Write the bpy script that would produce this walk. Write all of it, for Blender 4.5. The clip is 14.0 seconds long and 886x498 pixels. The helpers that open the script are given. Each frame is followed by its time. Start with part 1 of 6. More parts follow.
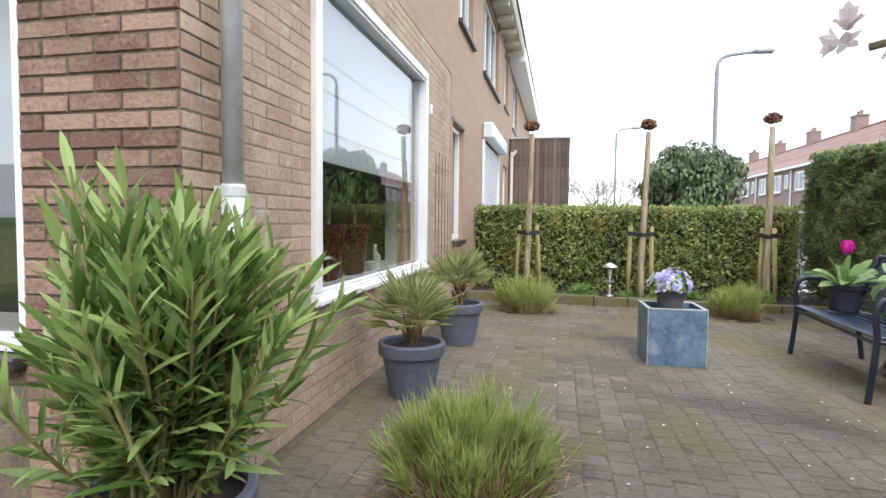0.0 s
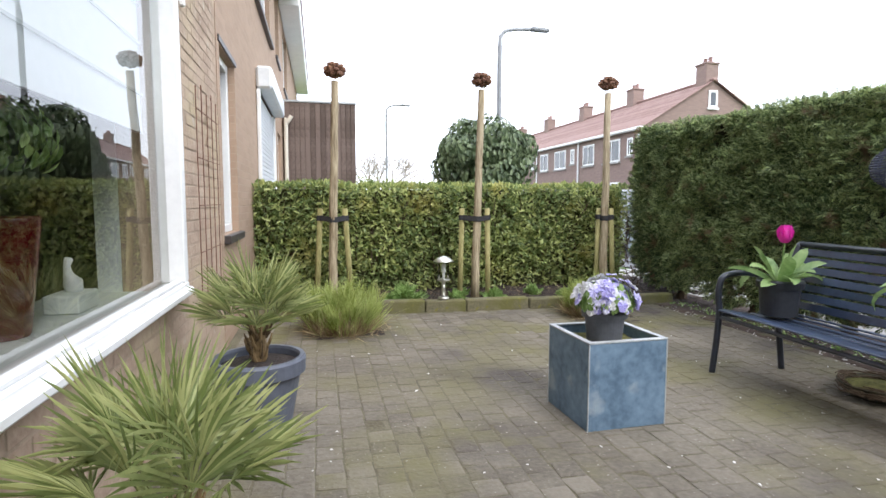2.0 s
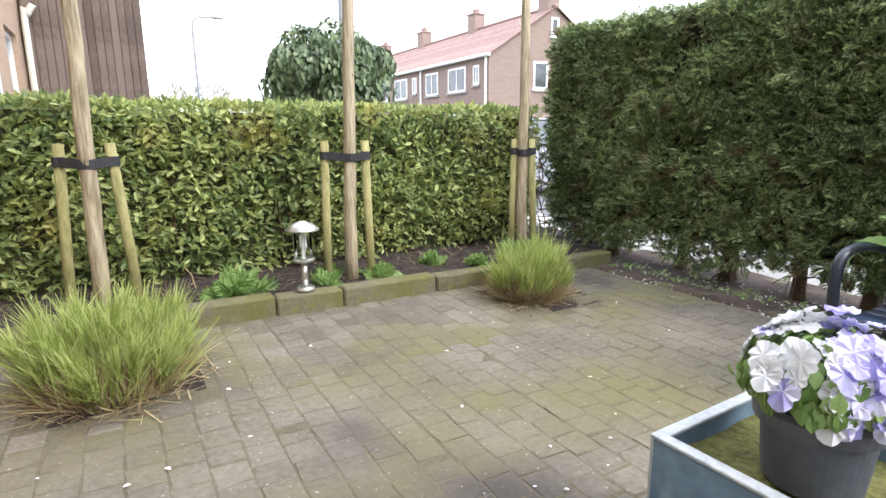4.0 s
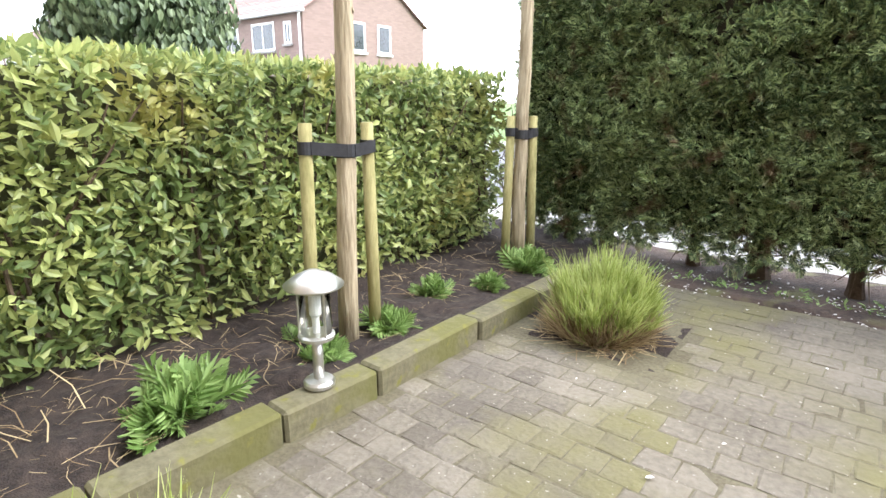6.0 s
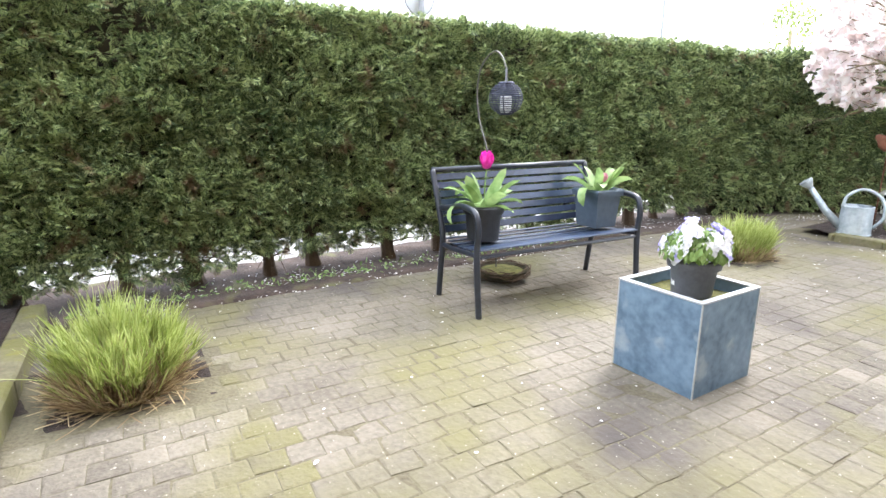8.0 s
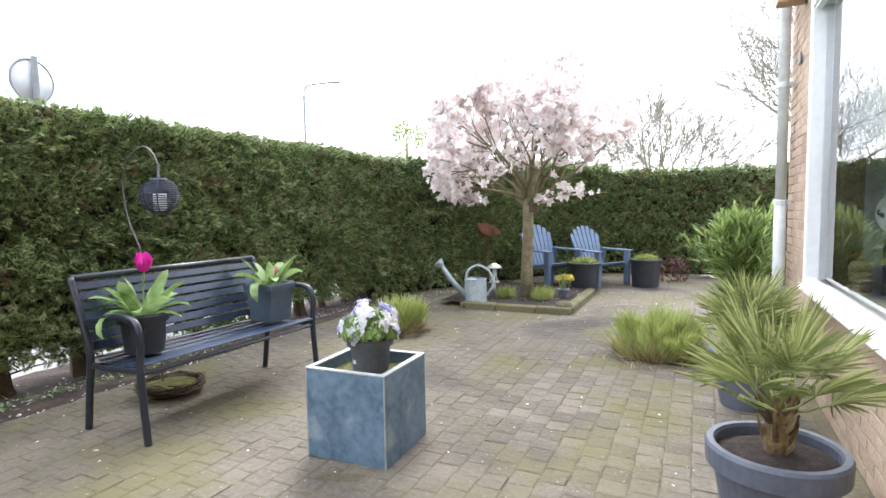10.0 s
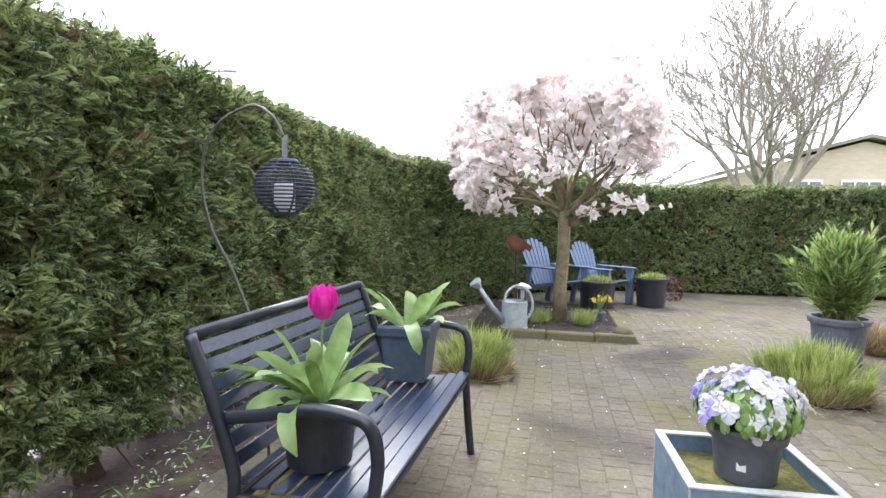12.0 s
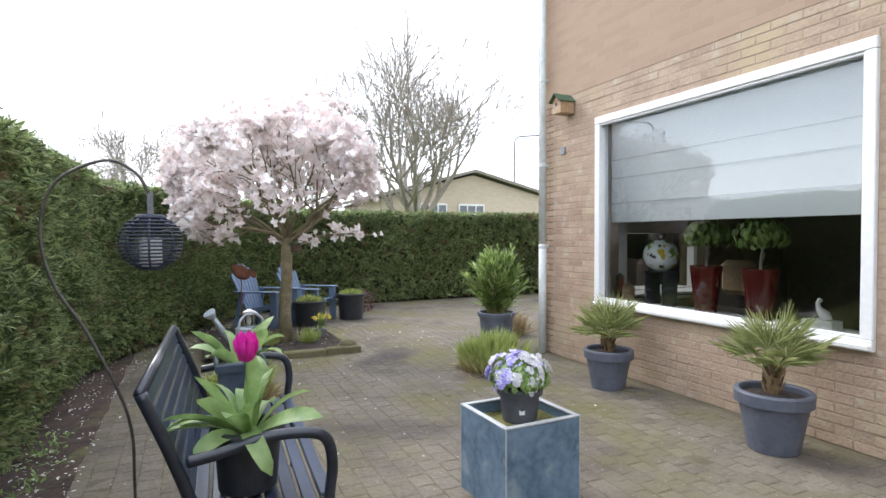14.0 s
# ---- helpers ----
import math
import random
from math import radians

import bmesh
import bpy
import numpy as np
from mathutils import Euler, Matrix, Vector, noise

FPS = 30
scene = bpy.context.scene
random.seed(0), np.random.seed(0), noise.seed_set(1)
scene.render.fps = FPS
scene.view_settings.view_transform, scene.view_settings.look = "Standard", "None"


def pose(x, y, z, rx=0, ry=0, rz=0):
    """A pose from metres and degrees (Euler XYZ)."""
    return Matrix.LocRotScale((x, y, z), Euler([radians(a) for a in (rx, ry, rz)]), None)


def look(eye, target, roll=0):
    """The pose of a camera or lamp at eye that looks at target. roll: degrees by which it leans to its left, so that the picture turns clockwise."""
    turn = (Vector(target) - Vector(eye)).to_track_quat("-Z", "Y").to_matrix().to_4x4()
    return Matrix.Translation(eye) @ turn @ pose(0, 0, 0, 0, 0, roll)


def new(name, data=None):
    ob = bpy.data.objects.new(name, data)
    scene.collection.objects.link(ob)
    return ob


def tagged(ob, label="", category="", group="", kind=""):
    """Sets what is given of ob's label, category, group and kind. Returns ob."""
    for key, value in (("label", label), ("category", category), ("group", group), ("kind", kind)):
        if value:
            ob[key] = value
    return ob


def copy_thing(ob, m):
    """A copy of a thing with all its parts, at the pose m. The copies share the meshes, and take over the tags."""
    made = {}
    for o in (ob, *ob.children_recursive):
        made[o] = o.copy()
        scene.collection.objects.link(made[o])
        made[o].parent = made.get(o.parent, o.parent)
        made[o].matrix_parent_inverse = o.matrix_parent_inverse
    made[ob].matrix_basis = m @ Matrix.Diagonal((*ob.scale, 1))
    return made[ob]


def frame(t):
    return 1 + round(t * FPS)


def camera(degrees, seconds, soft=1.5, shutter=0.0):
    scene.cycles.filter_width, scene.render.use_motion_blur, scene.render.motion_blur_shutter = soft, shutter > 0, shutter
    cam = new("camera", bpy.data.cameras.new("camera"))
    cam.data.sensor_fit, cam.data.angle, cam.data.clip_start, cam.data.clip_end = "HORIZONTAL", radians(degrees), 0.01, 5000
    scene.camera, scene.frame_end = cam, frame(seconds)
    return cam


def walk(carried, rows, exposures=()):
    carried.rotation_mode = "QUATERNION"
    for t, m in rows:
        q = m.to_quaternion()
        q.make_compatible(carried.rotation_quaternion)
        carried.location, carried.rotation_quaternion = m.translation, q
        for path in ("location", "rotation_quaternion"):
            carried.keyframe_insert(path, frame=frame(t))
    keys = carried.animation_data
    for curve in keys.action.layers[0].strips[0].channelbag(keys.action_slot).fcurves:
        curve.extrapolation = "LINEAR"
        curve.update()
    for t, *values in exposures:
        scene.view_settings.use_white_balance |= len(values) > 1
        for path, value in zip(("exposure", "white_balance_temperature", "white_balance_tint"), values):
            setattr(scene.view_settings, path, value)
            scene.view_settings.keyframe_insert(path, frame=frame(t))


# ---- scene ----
cam = camera(78.2, 14.0)
PATH = [
    (0, (1.328, -1.749, 1.157), (0.912, 0.204, 1.052), 0.6),
    (0.5, (1.204, -1.312, 1.181), (1.122, 0.683, 1.06), 0.3),
    (1, (1.108, -0.807, 1.201), (1.293, 1.179, 1.058), 0.5),
    (1.5, (0.948, -0.078, 1.194), (1.324, 1.881, 1.041), 0.3),
    (2, (0.727, 0.412, 1.175), (1.168, 2.355, 1.002), 0.1),
    (2.5, (0.602, 0.972, 1.122), (1.345, 2.815, 0.902), -0.2),
    (2.7, (0.6, 1.184, 1.116), (1.437, 2.982, 0.853), -0.3),
    (3.2, (0.86, 1.66, 1.12), (1.742, 3.429, 0.814), -0.3),
    (3.8, (1.06, 2.35, 1.125), (2.012, 4.067, 0.743), -0.4),
    (4.4, (1.03, 3.08, 1.135), (2.061, 4.730, 0.69), -0.4),
    (5, (0.891, 3.761, 1.146), (2.012, 5.337, 0.636), -0.5),
    (5.5, (0.908, 4.201, 1.193), (2.195, 5.636, 0.658), 0.3),
    (6, (0.817, 4.539, 1.195), (2.333, 5.733, 0.671), 0.3),
    (6.5, (0.791, 4.768, 1.169), (2.544, 5.587, 0.663), -1.0),
    (7, (0.798, 5.044, 1.212), (2.682, 5.438, 0.667), -0.4),
    (7.5, (0.737, 5.193, 1.245), (2.643, 4.967, 0.685), -1.0),
    (8, (0.669, 5.442, 1.269), (2.343, 4.459, 0.786), 0.0),
    (8.5, (0.63, 5.476, 1.286), (2.065, 4.134, 0.912), -0.1),
    (9, (0.61, 5.501, 1.265), (1.793, 3.908, 1.019), -0.1),
    (9.2, (0.605, 5.518, 1.273), (1.69, 3.853, 1.05), -0.1),
    (11.3, (1.732, 5.495, 1.233), (2.416, 3.62, 1.102), 0.1),
    (11.5, (2.055, 5.406, 1.277), (2.693, 3.516, 1.13), 0.9),
    (12, (2.923, 5.06, 1.261), (3.301, 3.1, 1.147), 1.0),
    (12.5, (3.542, 5.059, 1.31), (3.468, 3.062, 1.234), 0.2),
    (13, (3.811, 5.34, 1.307), (3.052, 3.49, 1.242), 0.1),
    (13.5, (3.963, 5.383, 1.388), (3.187, 3.542, 1.306), 0.0),
    (14, (3.848, 5.583, 1.399), (3.01, 3.767, 1.35), -0.2),
]
walk(cam, [(t, look(eye, target, roll)) for t, eye, target, roll in PATH], [(0, 1.1), (1.0, 0.9), (2.0, 1.2), (2.5, 1.25), (5, 2.05), (7.0, 2.25), (8.0, 2.45), (8.6, 2.2), (9.2, 2.0), (11.3, 1.6), (12.0, 1.8), (12.5, 1.85), (13.2, 1.3), (14, 1.2)])

# light: bright overcast sky
world = bpy.data.worlds.new("world")
scene.world = world
world.use_nodes = True
wn, wl = world.node_tree.nodes, world.node_tree.links
sky = wn.new("ShaderNodeTexSky")
sky.sky_type, sky.sun_disc = "NISHITA", False
sky.sun_elevation, sky.sun_rotation = radians(42), radians(150)
cloud = wn.new("ShaderNodeMix")
cloud.data_type = "RGBA"
cloud.inputs[0].default_value = 0.88
cloud.inputs[7].default_value = (7.35, 7.8, 8.85, 1)
wl.new(sky.outputs[0], cloud.inputs[6])
wl.new(cloud.outputs[2], wn["Background"].inputs[0])
wn["Background"].inputs[1].default_value = 0.15
sun_data = bpy.data.lights.new("sun", "SUN")
sun_data.energy, sun_data.angle, sun_data.color = 0.9, radians(25), (1.0, 0.97, 0.93)
sun = new("sun", sun_data)
sun.matrix_world = look((8, -14, 16), (2, 2, 0))


# ---------------------------------------------------------------- materials
def material(name, dark, light, scale=8.0, rough=0.7, bump=0.2, fine=6.0, metal=0.0, island=0.0, each=0.0, gloss=0.5, detail=6, stain=None, see=0.0, ground=False, stretch=1.0):
    """A surface whose colour wanders between two tones at two scales; island/each: how far single pieces differ."""
    m = bpy.data.materials.new(name)
    m.use_nodes = True
    n, k = m.node_tree.nodes, m.node_tree.links
    b = n["Principled BSDF"]
    co = n.new("ShaderNodeTexCoord")
    big, small = n.new("ShaderNodeTexNoise"), n.new("ShaderNodeTexNoise")
    big.inputs["Scale"].default_value, small.inputs["Scale"].default_value = scale, scale * fine
    big.inputs["Detail"].default_value = small.inputs["Detail"].default_value = detail
    where = n.new("ShaderNodeNewGeometry").outputs["Position"] if ground else co.outputs["Object"]
    if stretch != 1.0:
        longer = n.new("ShaderNodeVectorMath")
        longer.operation = "MULTIPLY"
        longer.inputs[1].default_value = (1, 1, stretch)
        k.new(where, longer.inputs[0])
        where = longer.outputs[0]
    for t in (big, small):
        k.new(where, t.inputs["Vector"])
    mean = n.new("ShaderNodeMath")
    mean.operation = "MULTIPLY_ADD"
    mean.inputs[1].default_value = 0.45
    k.new(small.outputs[0], mean.inputs[0])
    half = n.new("ShaderNodeMath")
    half.operation = "MULTIPLY"
    half.inputs[1].default_value = 0.55
    k.new(big.outputs[0], half.inputs[0])
    k.new(half.outputs[0], mean.inputs[2])
    ramp = n.new("ShaderNodeValToRGB")
    ramp.color_ramp.elements[0].position, ramp.color_ramp.elements[1].position = 0.36, 0.64
    ramp.color_ramp.elements[0].color, ramp.color_ramp.elements[1].color = (*dark, 1), (*light, 1)
    fac = mean.outputs[0]
    if island or each:
        src = n.new("ShaderNodeNewGeometry").outputs["Random Per Island"] if island else n.new("ShaderNodeObjectInfo").outputs["Random"]
        add = n.new("ShaderNodeMath")
        add.operation = "MULTIPLY_ADD"
        add.inputs[1].default_value = island or each
        k.new(src, add.inputs[0])
        sub = n.new("ShaderNodeMath")
        sub.operation = "SUBTRACT"
        sub.inputs[1].default_value = (island or each) / 2
        k.new(mean.outputs[0], sub.inputs[0])
        k.new(sub.outputs[0], add.inputs[2])
        fac = add.outputs[0]
    k.new(fac, ramp.inputs[0])
    colour = ramp.outputs[0]
    for tone, size, lo, hi in stain if isinstance(stain, list) else [stain] if stain else []:
        spot = n.new("ShaderNodeTexNoise")
        spot.inputs["Scale"].default_value, spot.inputs["Detail"].default_value = size, 8
        k.new(where, spot.inputs["Vector"])
        mask = n.new("ShaderNodeValToRGB")
        mask.color_ramp.elements[0].position, mask.color_ramp.elements[1].position = lo, hi
        k.new(spot.outputs[0], mask.inputs[0])
        mix = n.new("ShaderNodeMix")
        mix.data_type = "RGBA"
        mix.inputs[7].default_value = (*tone, 1)
        k.new(mask.outputs[0], mix.inputs[0])
        k.new(colour, mix.inputs[6])
        colour = mix.outputs[2]
    k.new(colour, b.inputs["Base Color"])
    b.inputs["Roughness"].default_value, b.inputs["Metallic"].default_value = rough, metal
    b.inputs["Specular IOR Level"].default_value = gloss
    if bump:
        bp = n.new("ShaderNodeBump")
        bp.inputs["Strength"].default_value, bp.inputs["Distance"].default_value = bump, 0.01
        k.new(small.outputs[0], bp.inputs["Height"])
        k.new(bp.outputs[0], b.inputs["Normal"])
    if see:
        thin, both = n.new("ShaderNodeBsdfTranslucent"), n.new("ShaderNodeMixShader")
        k.new(colour, thin.inputs[0])
        both.inputs[0].default_value = see
        k.new(b.outputs[0], both.inputs[1])
        k.new(thin.outputs[0], both.inputs[2])
        k.new(both.outputs[0], n["Material Output"].inputs[0])
    return m


def brick_material(name, one, two, mortar, width, height):
    m = material(name, one, two, 3.0, 0.85, 0.3, 12)
    n, k = m.node_tree.nodes, m.node_tree.links
    b = n["Principled BSDF"]
    geo, sep, com = n.new("ShaderNodeTexCoord"), n.new("ShaderNodeSeparateXYZ"), n.new("ShaderNodeCombineXYZ")
    k.new(geo.outputs["Object"], sep.inputs[0])
    add = n.new("ShaderNodeMath")
    k.new(sep.outputs[0], add.inputs[0])
    k.new(sep.outputs[1], add.inputs[1])
    k.new(add.outputs[0], com.inputs[0])
    k.new(sep.outputs[2], com.inputs[1])
    t = n.new("ShaderNodeTexBrick")
    t.inputs["Scale"].default_value = 1
    t.inputs["Brick Width"].default_value, t.inputs["Row Height"].default_value, t.inputs["Mortar Size"].default_value = width, height, 0.006
    t.inputs["Color1"].default_value, t.inputs["Color2"].default_value, t.inputs["Mortar"].default_value = (*one, 1), (*two, 1), (*mortar, 1)
    k.new(com.outputs[0], t.inputs["Vector"])
    mix = n.new("ShaderNodeMix")
    mix.data_type, mix.blend_type = "RGBA", "OVERLAY"
    mix.inputs[0].default_value = 0.35
    old = b.inputs["Base Color"].links[0].from_socket
    k.new(t.outputs[0], mix.inputs[6])
    k.new(old, mix.inputs[7])
    k.new(mix.outputs[2], b.inputs["Base Color"])
    bp = n.new("ShaderNodeBump")
    bp.inputs["Strength"].default_value, bp.inputs["Distance"].default_value, bp.invert = 0.6, 0.006, True
    k.new(t.outputs[1], bp.inputs["Height"])
    k.new(bp.outputs[0], b.inputs["Normal"])
    return m


def glass_material(name, tint=(0.9, 0.95, 0.95), mirror=0.3):
    """A thin pane: mostly clear, with a mirror's share that grows at grazing angles."""
    m = bpy.data.materials.new(name)
    m.use_nodes = True
    n, k = m.node_tree.nodes, m.node_tree.links
    clear, shine, both, fres = n.new("ShaderNodeBsdfTransparent"), n.new("ShaderNodeBsdfGlossy"), n.new("ShaderNodeMixShader"), n.new("ShaderNodeFresnel")
    clear.inputs[0].default_value, shine.inputs[0].default_value, shine.inputs[1].default_value = (*tint, 1), (1, 1, 1, 1), 0.0
    fres.inputs[0].default_value = mirror
    k.new(fres.outputs[0], both.inputs[0])
    k.new(clear.outputs[0], both.inputs[1])
    k.new(shine.outputs[0], both.inputs[2])
    k.new(both.outputs[0], n["Material Output"].inputs[0])
    return m


TAN = (0.46, 0.365, 0.235)
BRICK = material("fired brick", (0.34, 0.23, 0.165), (0.49, 0.365, 0.265), 3.0, 0.9, 0.5, 14, each=0.22, stain=[(TAN, 1.6, 0.50, 0.70), ((0.47, 0.40, 0.31), 7.0, 0.60, 0.72)], ground=True)
BRICK_REST = material("fired brick further up", (0.34, 0.24, 0.175), (0.47, 0.355, 0.26), 3.0, 0.9, 0.5, 14, island=0.15, stain=[(TAN, 1.6, 0.50, 0.70), ((0.47, 0.40, 0.31), 7.0, 0.60, 0.72)], ground=True)
# end wall bricks, in a darker tone than the east front
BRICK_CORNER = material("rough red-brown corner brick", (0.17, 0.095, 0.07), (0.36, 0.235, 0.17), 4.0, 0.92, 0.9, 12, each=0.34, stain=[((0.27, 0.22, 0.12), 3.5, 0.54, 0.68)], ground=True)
MORTAR = material("smeared mortar", (0.35, 0.265, 0.19), (0.42, 0.325, 0.24), 5, 0.95, 0.6, 10)
# mossy joints, with the grooves' shadow lines put into the mortar colour
MORTAR_CORNER = material("dark mossy mortar with groove shade", (0.11, 0.085, 0.06), (0.22, 0.175, 0.12), 6, 0.95, 0.6, 10)
BRICKWORK = brick_material("brickwork", (0.37, 0.275, 0.205), (0.42, 0.315, 0.235), (0.41, 0.325, 0.245), 0.235, 0.0705)
FAR_BRICK = brick_material("brown brickwork", (0.27, 0.20, 0.175), (0.32, 0.24, 0.21), (0.28, 0.22, 0.2), 0.235, 0.07)
PALE_BRICK = brick_material("buff brickwork", (0.50, 0.43, 0.35), (0.57, 0.49, 0.40), (0.53, 0.47, 0.40), 0.235, 0.07)
PALE, MOSSY, SOOT = (0.36, 0.335, 0.28), (0.150, 0.135, 0.062), (0.070, 0.058, 0.050)
PAVER = material("clay paver", (0.12, 0.102, 0.077), (0.215, 0.188, 0.146), 2.3, 0.88, 1.0, 18, each=0.26, stain=[(SOOT, 0.8, 0.52, 0.68), (MOSSY, 1.5, 0.46, 0.63), (PALE, 46, 0.66, 0.71)], ground=True)
PAVER_REST = material("clay paver field", (0.12, 0.102, 0.077), (0.212, 0.185, 0.144), 1.5, 0.88, 0.9, 22, island=0.09, stain=[(SOOT, 0.8, 0.52, 0.68), (MOSSY, 1.1, 0.48, 0.66), (PALE, 46, 0.66, 0.71)], ground=True)
JOINT = material("mossy joint sand", (0.088, 0.075, 0.048), (0.165, 0.146, 0.09), 3, 1.0, 0.8, 19)
EARTH = material("brown mossy earth", (0.03, 0.02, 0.016), (0.10, 0.068, 0.053), 5, 1.0, 1.0, 9, stain=((0.12, 0.115, 0.05), 3.2, 0.58, 0.68), ground=True)
SOIL = material("dark garden soil", (0.014, 0.010, 0.009), (0.065, 0.046, 0.037), 22, 1.0, 1.0, 7)
KERB = material("mossy concrete kerb", (0.105, 0.095, 0.055), (0.195, 0.175, 0.105), 4, 0.95, 0.6, 9, each=0.12, stain=[((0.128, 0.122, 0.042), 3.5, 0.46, 0.62), ((0.165, 0.155, 0.04), 14, 0.60, 0.68)])
WHITE = material("white paint", (0.74, 0.74, 0.73), (0.82, 0.82, 0.81), 4, 0.35, 0.05)
CREAM = material("cream paint", (0.60, 0.56, 0.47), (0.68, 0.64, 0.55), 4, 0.5, 0.05)
SHUTTER = material("white shutter slats", (0.62, 0.65, 0.67), (0.72, 0.75, 0.77), 5, 0.4, 0.05)
ZINC = material("weathered zinc pipe", (0.50, 0.53, 0.52), (0.68, 0.71, 0.70), 3, 0.5, 0.1, gloss=0.4)
DARK_SILL = material("dark glazed sill", (0.035, 0.03, 0.03), (0.07, 0.055, 0.05), 6, 0.45, 0.2)
BOARD = material("dark brown cladding", (0.085, 0.058, 0.045), (0.165, 0.12, 0.10), 2, 0.75, 0.35, 9, island=0.3)
BOARD_EACH = material("dark brown cladding board", (0.085, 0.058, 0.045), (0.165, 0.12, 0.10), 2, 0.75, 0.35, 9, each=0.4)
GLASS = glass_material("window glass", (0.90, 0.95, 0.95), 2.05)
DARK_PANE = material("dark window pane", (0.02, 0.025, 0.03), (0.05, 0.06, 0.07), 2, 0.08, 0.0, gloss=0.9)
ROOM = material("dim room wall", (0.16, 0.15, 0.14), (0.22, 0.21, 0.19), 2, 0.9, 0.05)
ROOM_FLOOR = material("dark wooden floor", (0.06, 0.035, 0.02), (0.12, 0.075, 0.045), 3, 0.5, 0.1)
REVEAL = material("pale plaster", (0.60, 0.64, 0.62), (0.68, 0.72, 0.70), 3, 0.85, 0.1)
BLIND = material("white blind cloth", (0.86, 0.88, 0.88), (0.91, 0.92, 0.92), 20, 0.9, 0.1, see=0.1)
PLASTIC = material("anthracite plastic", (0.085, 0.095, 0.125), (0.125, 0.14, 0.18), 5, 0.5, 0.1, stain=((0.14, 0.15, 0.16), 9, 0.62, 0.8))
BLACK_PLASTIC = material("black plastic", (0.018, 0.02, 0.026), (0.032, 0.036, 0.045), 6, 0.45, 0.1)
BLUE_PLASTIC = material("grey-blue plastic", (0.06, 0.085, 0.115), (0.09, 0.12, 0.16), 5, 0.45, 0.1)
ZINC_BOX = material("blue-grey weathered zinc", (0.08, 0.135, 0.20), (0.20, 0.30, 0.41), 4.5, 0.42, 0.12, 5, metal=0.1, stain=((0.36, 0.42, 0.46), 7, 0.6, 0.78))
ZINC_RIM = material("pale zinc rim", (0.33, 0.35, 0.36), (0.52, 0.54, 0.55), 9, 0.5, 0.15, metal=0.2)
CAN = material("galvanised steel", (0.32, 0.38, 0.42), (0.55, 0.61, 0.64), 6, 0.42, 0.05, metal=0.35)
STREET = material("grey lamp post paint", (0.20, 0.21, 0.22), (0.28, 0.29, 0.30), 3, 0.5, 0.05)
STEEL = material("brushed steel", (0.60, 0.595, 0.57), (0.74, 0.73, 0.70), 6, 0.38, 0.03, metal=0.95)
CLEAR = glass_material("lamp glass", (0.93, 0.95, 0.92), 1.4)
BULB = material("white lamp tube", (0.75, 0.77, 0.78), (0.8, 0.82, 0.83), 4, 0.4, 0.0)
BENCH_METAL = material("black painted metal", (0.014, 0.017, 0.026), (0.03, 0.036, 0.052), 5, 0.32, 0.08, gloss=0.6)
SLAT = material("blue-black slat", (0.02, 0.03, 0.058), (0.046, 0.067, 0.118), 5, 0.3, 0.1, gloss=0.6, each=0.2)
WICKER = material("navy wicker", (0.022, 0.026, 0.05), (0.05, 0.058, 0.095), 20, 0.55, 0.2)
IRON = material("grey-brown iron rod", (0.08, 0.075, 0.07), (0.15, 0.14, 0.12), 20, 0.5, 0.1, metal=0.4)
CHAIR_BLUE = material("slate blue plastic", (0.11, 0.165, 0.26), (0.155, 0.22, 0.33), 5, 0.55, 0.08)
MAGNOLIA = material("olive-brown magnolia bark", (0.13, 0.105, 0.06), (0.29, 0.245, 0.15), 9, 0.95, 0.8, 6)
BARK = material("furrowed bark", (0.19, 0.145, 0.085), (0.50, 0.42, 0.29), 22, 0.95, 1.0, 3, stretch=0.12)
STAKE = material("green-stained stake", (0.185, 0.17, 0.06), (0.37, 0.33, 0.15), 7, 0.9, 0.5, 8, each=0.2, stretch=0.25)
KNOB = material("brown pollard knob", (0.10, 0.045, 0.028), (0.22, 0.115, 0.07), 14, 0.95, 0.8, 5, island=0.3)
STRAP = material("black rubber strap", (0.015, 0.015, 0.018), (0.035, 0.035, 0.04), 10, 0.6, 0.1)
TWIG = material("brown twig", (0.075, 0.05, 0.032), (0.15, 0.105, 0.07), 10, 0.9, 0.5)
GREY_TWIG = material("pale bare branch", (0.21, 0.18, 0.145), (0.36, 0.32, 0.265), 8, 0.9, 0.3)
CONIFER = material("conifer spray", (0.092, 0.14, 0.058), (0.40, 0.475, 0.215), 1.3, 0.45, 0.0, 5, island=0.62, see=0.36, stain=((0.25, 0.17, 0.10), 5.5, 0.58, 0.70), ground=True)
# core tone near black: the shade in gaps between sprays is coloured in
CONIFER_DARK = material("dead inner conifer, shade-dark", (0.022, 0.022, 0.014), (0.06, 0.05, 0.032), 6, 1.0, 0.8)
LAUREL = material("laurel leaf", (0.165, 0.23, 0.078), (0.46, 0.51, 0.19), 1.1, 0.38, 0.0, 5, island=0.5, see=0.38, stain=((0.50, 0.46, 0.15), 2.3, 0.56, 0.72))
LAUREL_CORE = material("twigs and leaves, shade in the colour", (0.045, 0.048, 0.024), (0.10, 0.10, 0.045), 8, 1.0, 0.8)
OLEANDER = material("oleander leaf", (0.12, 0.20, 0.045), (0.37, 0.48, 0.16), 2, 0.42, 0.0, 4, island=0.6, see=0.35)
GRASS = material("fresh grass blade", (0.27, 0.335, 0.075), (0.54, 0.60, 0.23), 3, 0.6, 0.0, 4, island=0.5, see=0.4)
STRAW = material("dry straw", (0.22, 0.15, 0.08), (0.52, 0.41, 0.235), 4, 0.9, 0.0, 4, island=0.5, see=0.2)
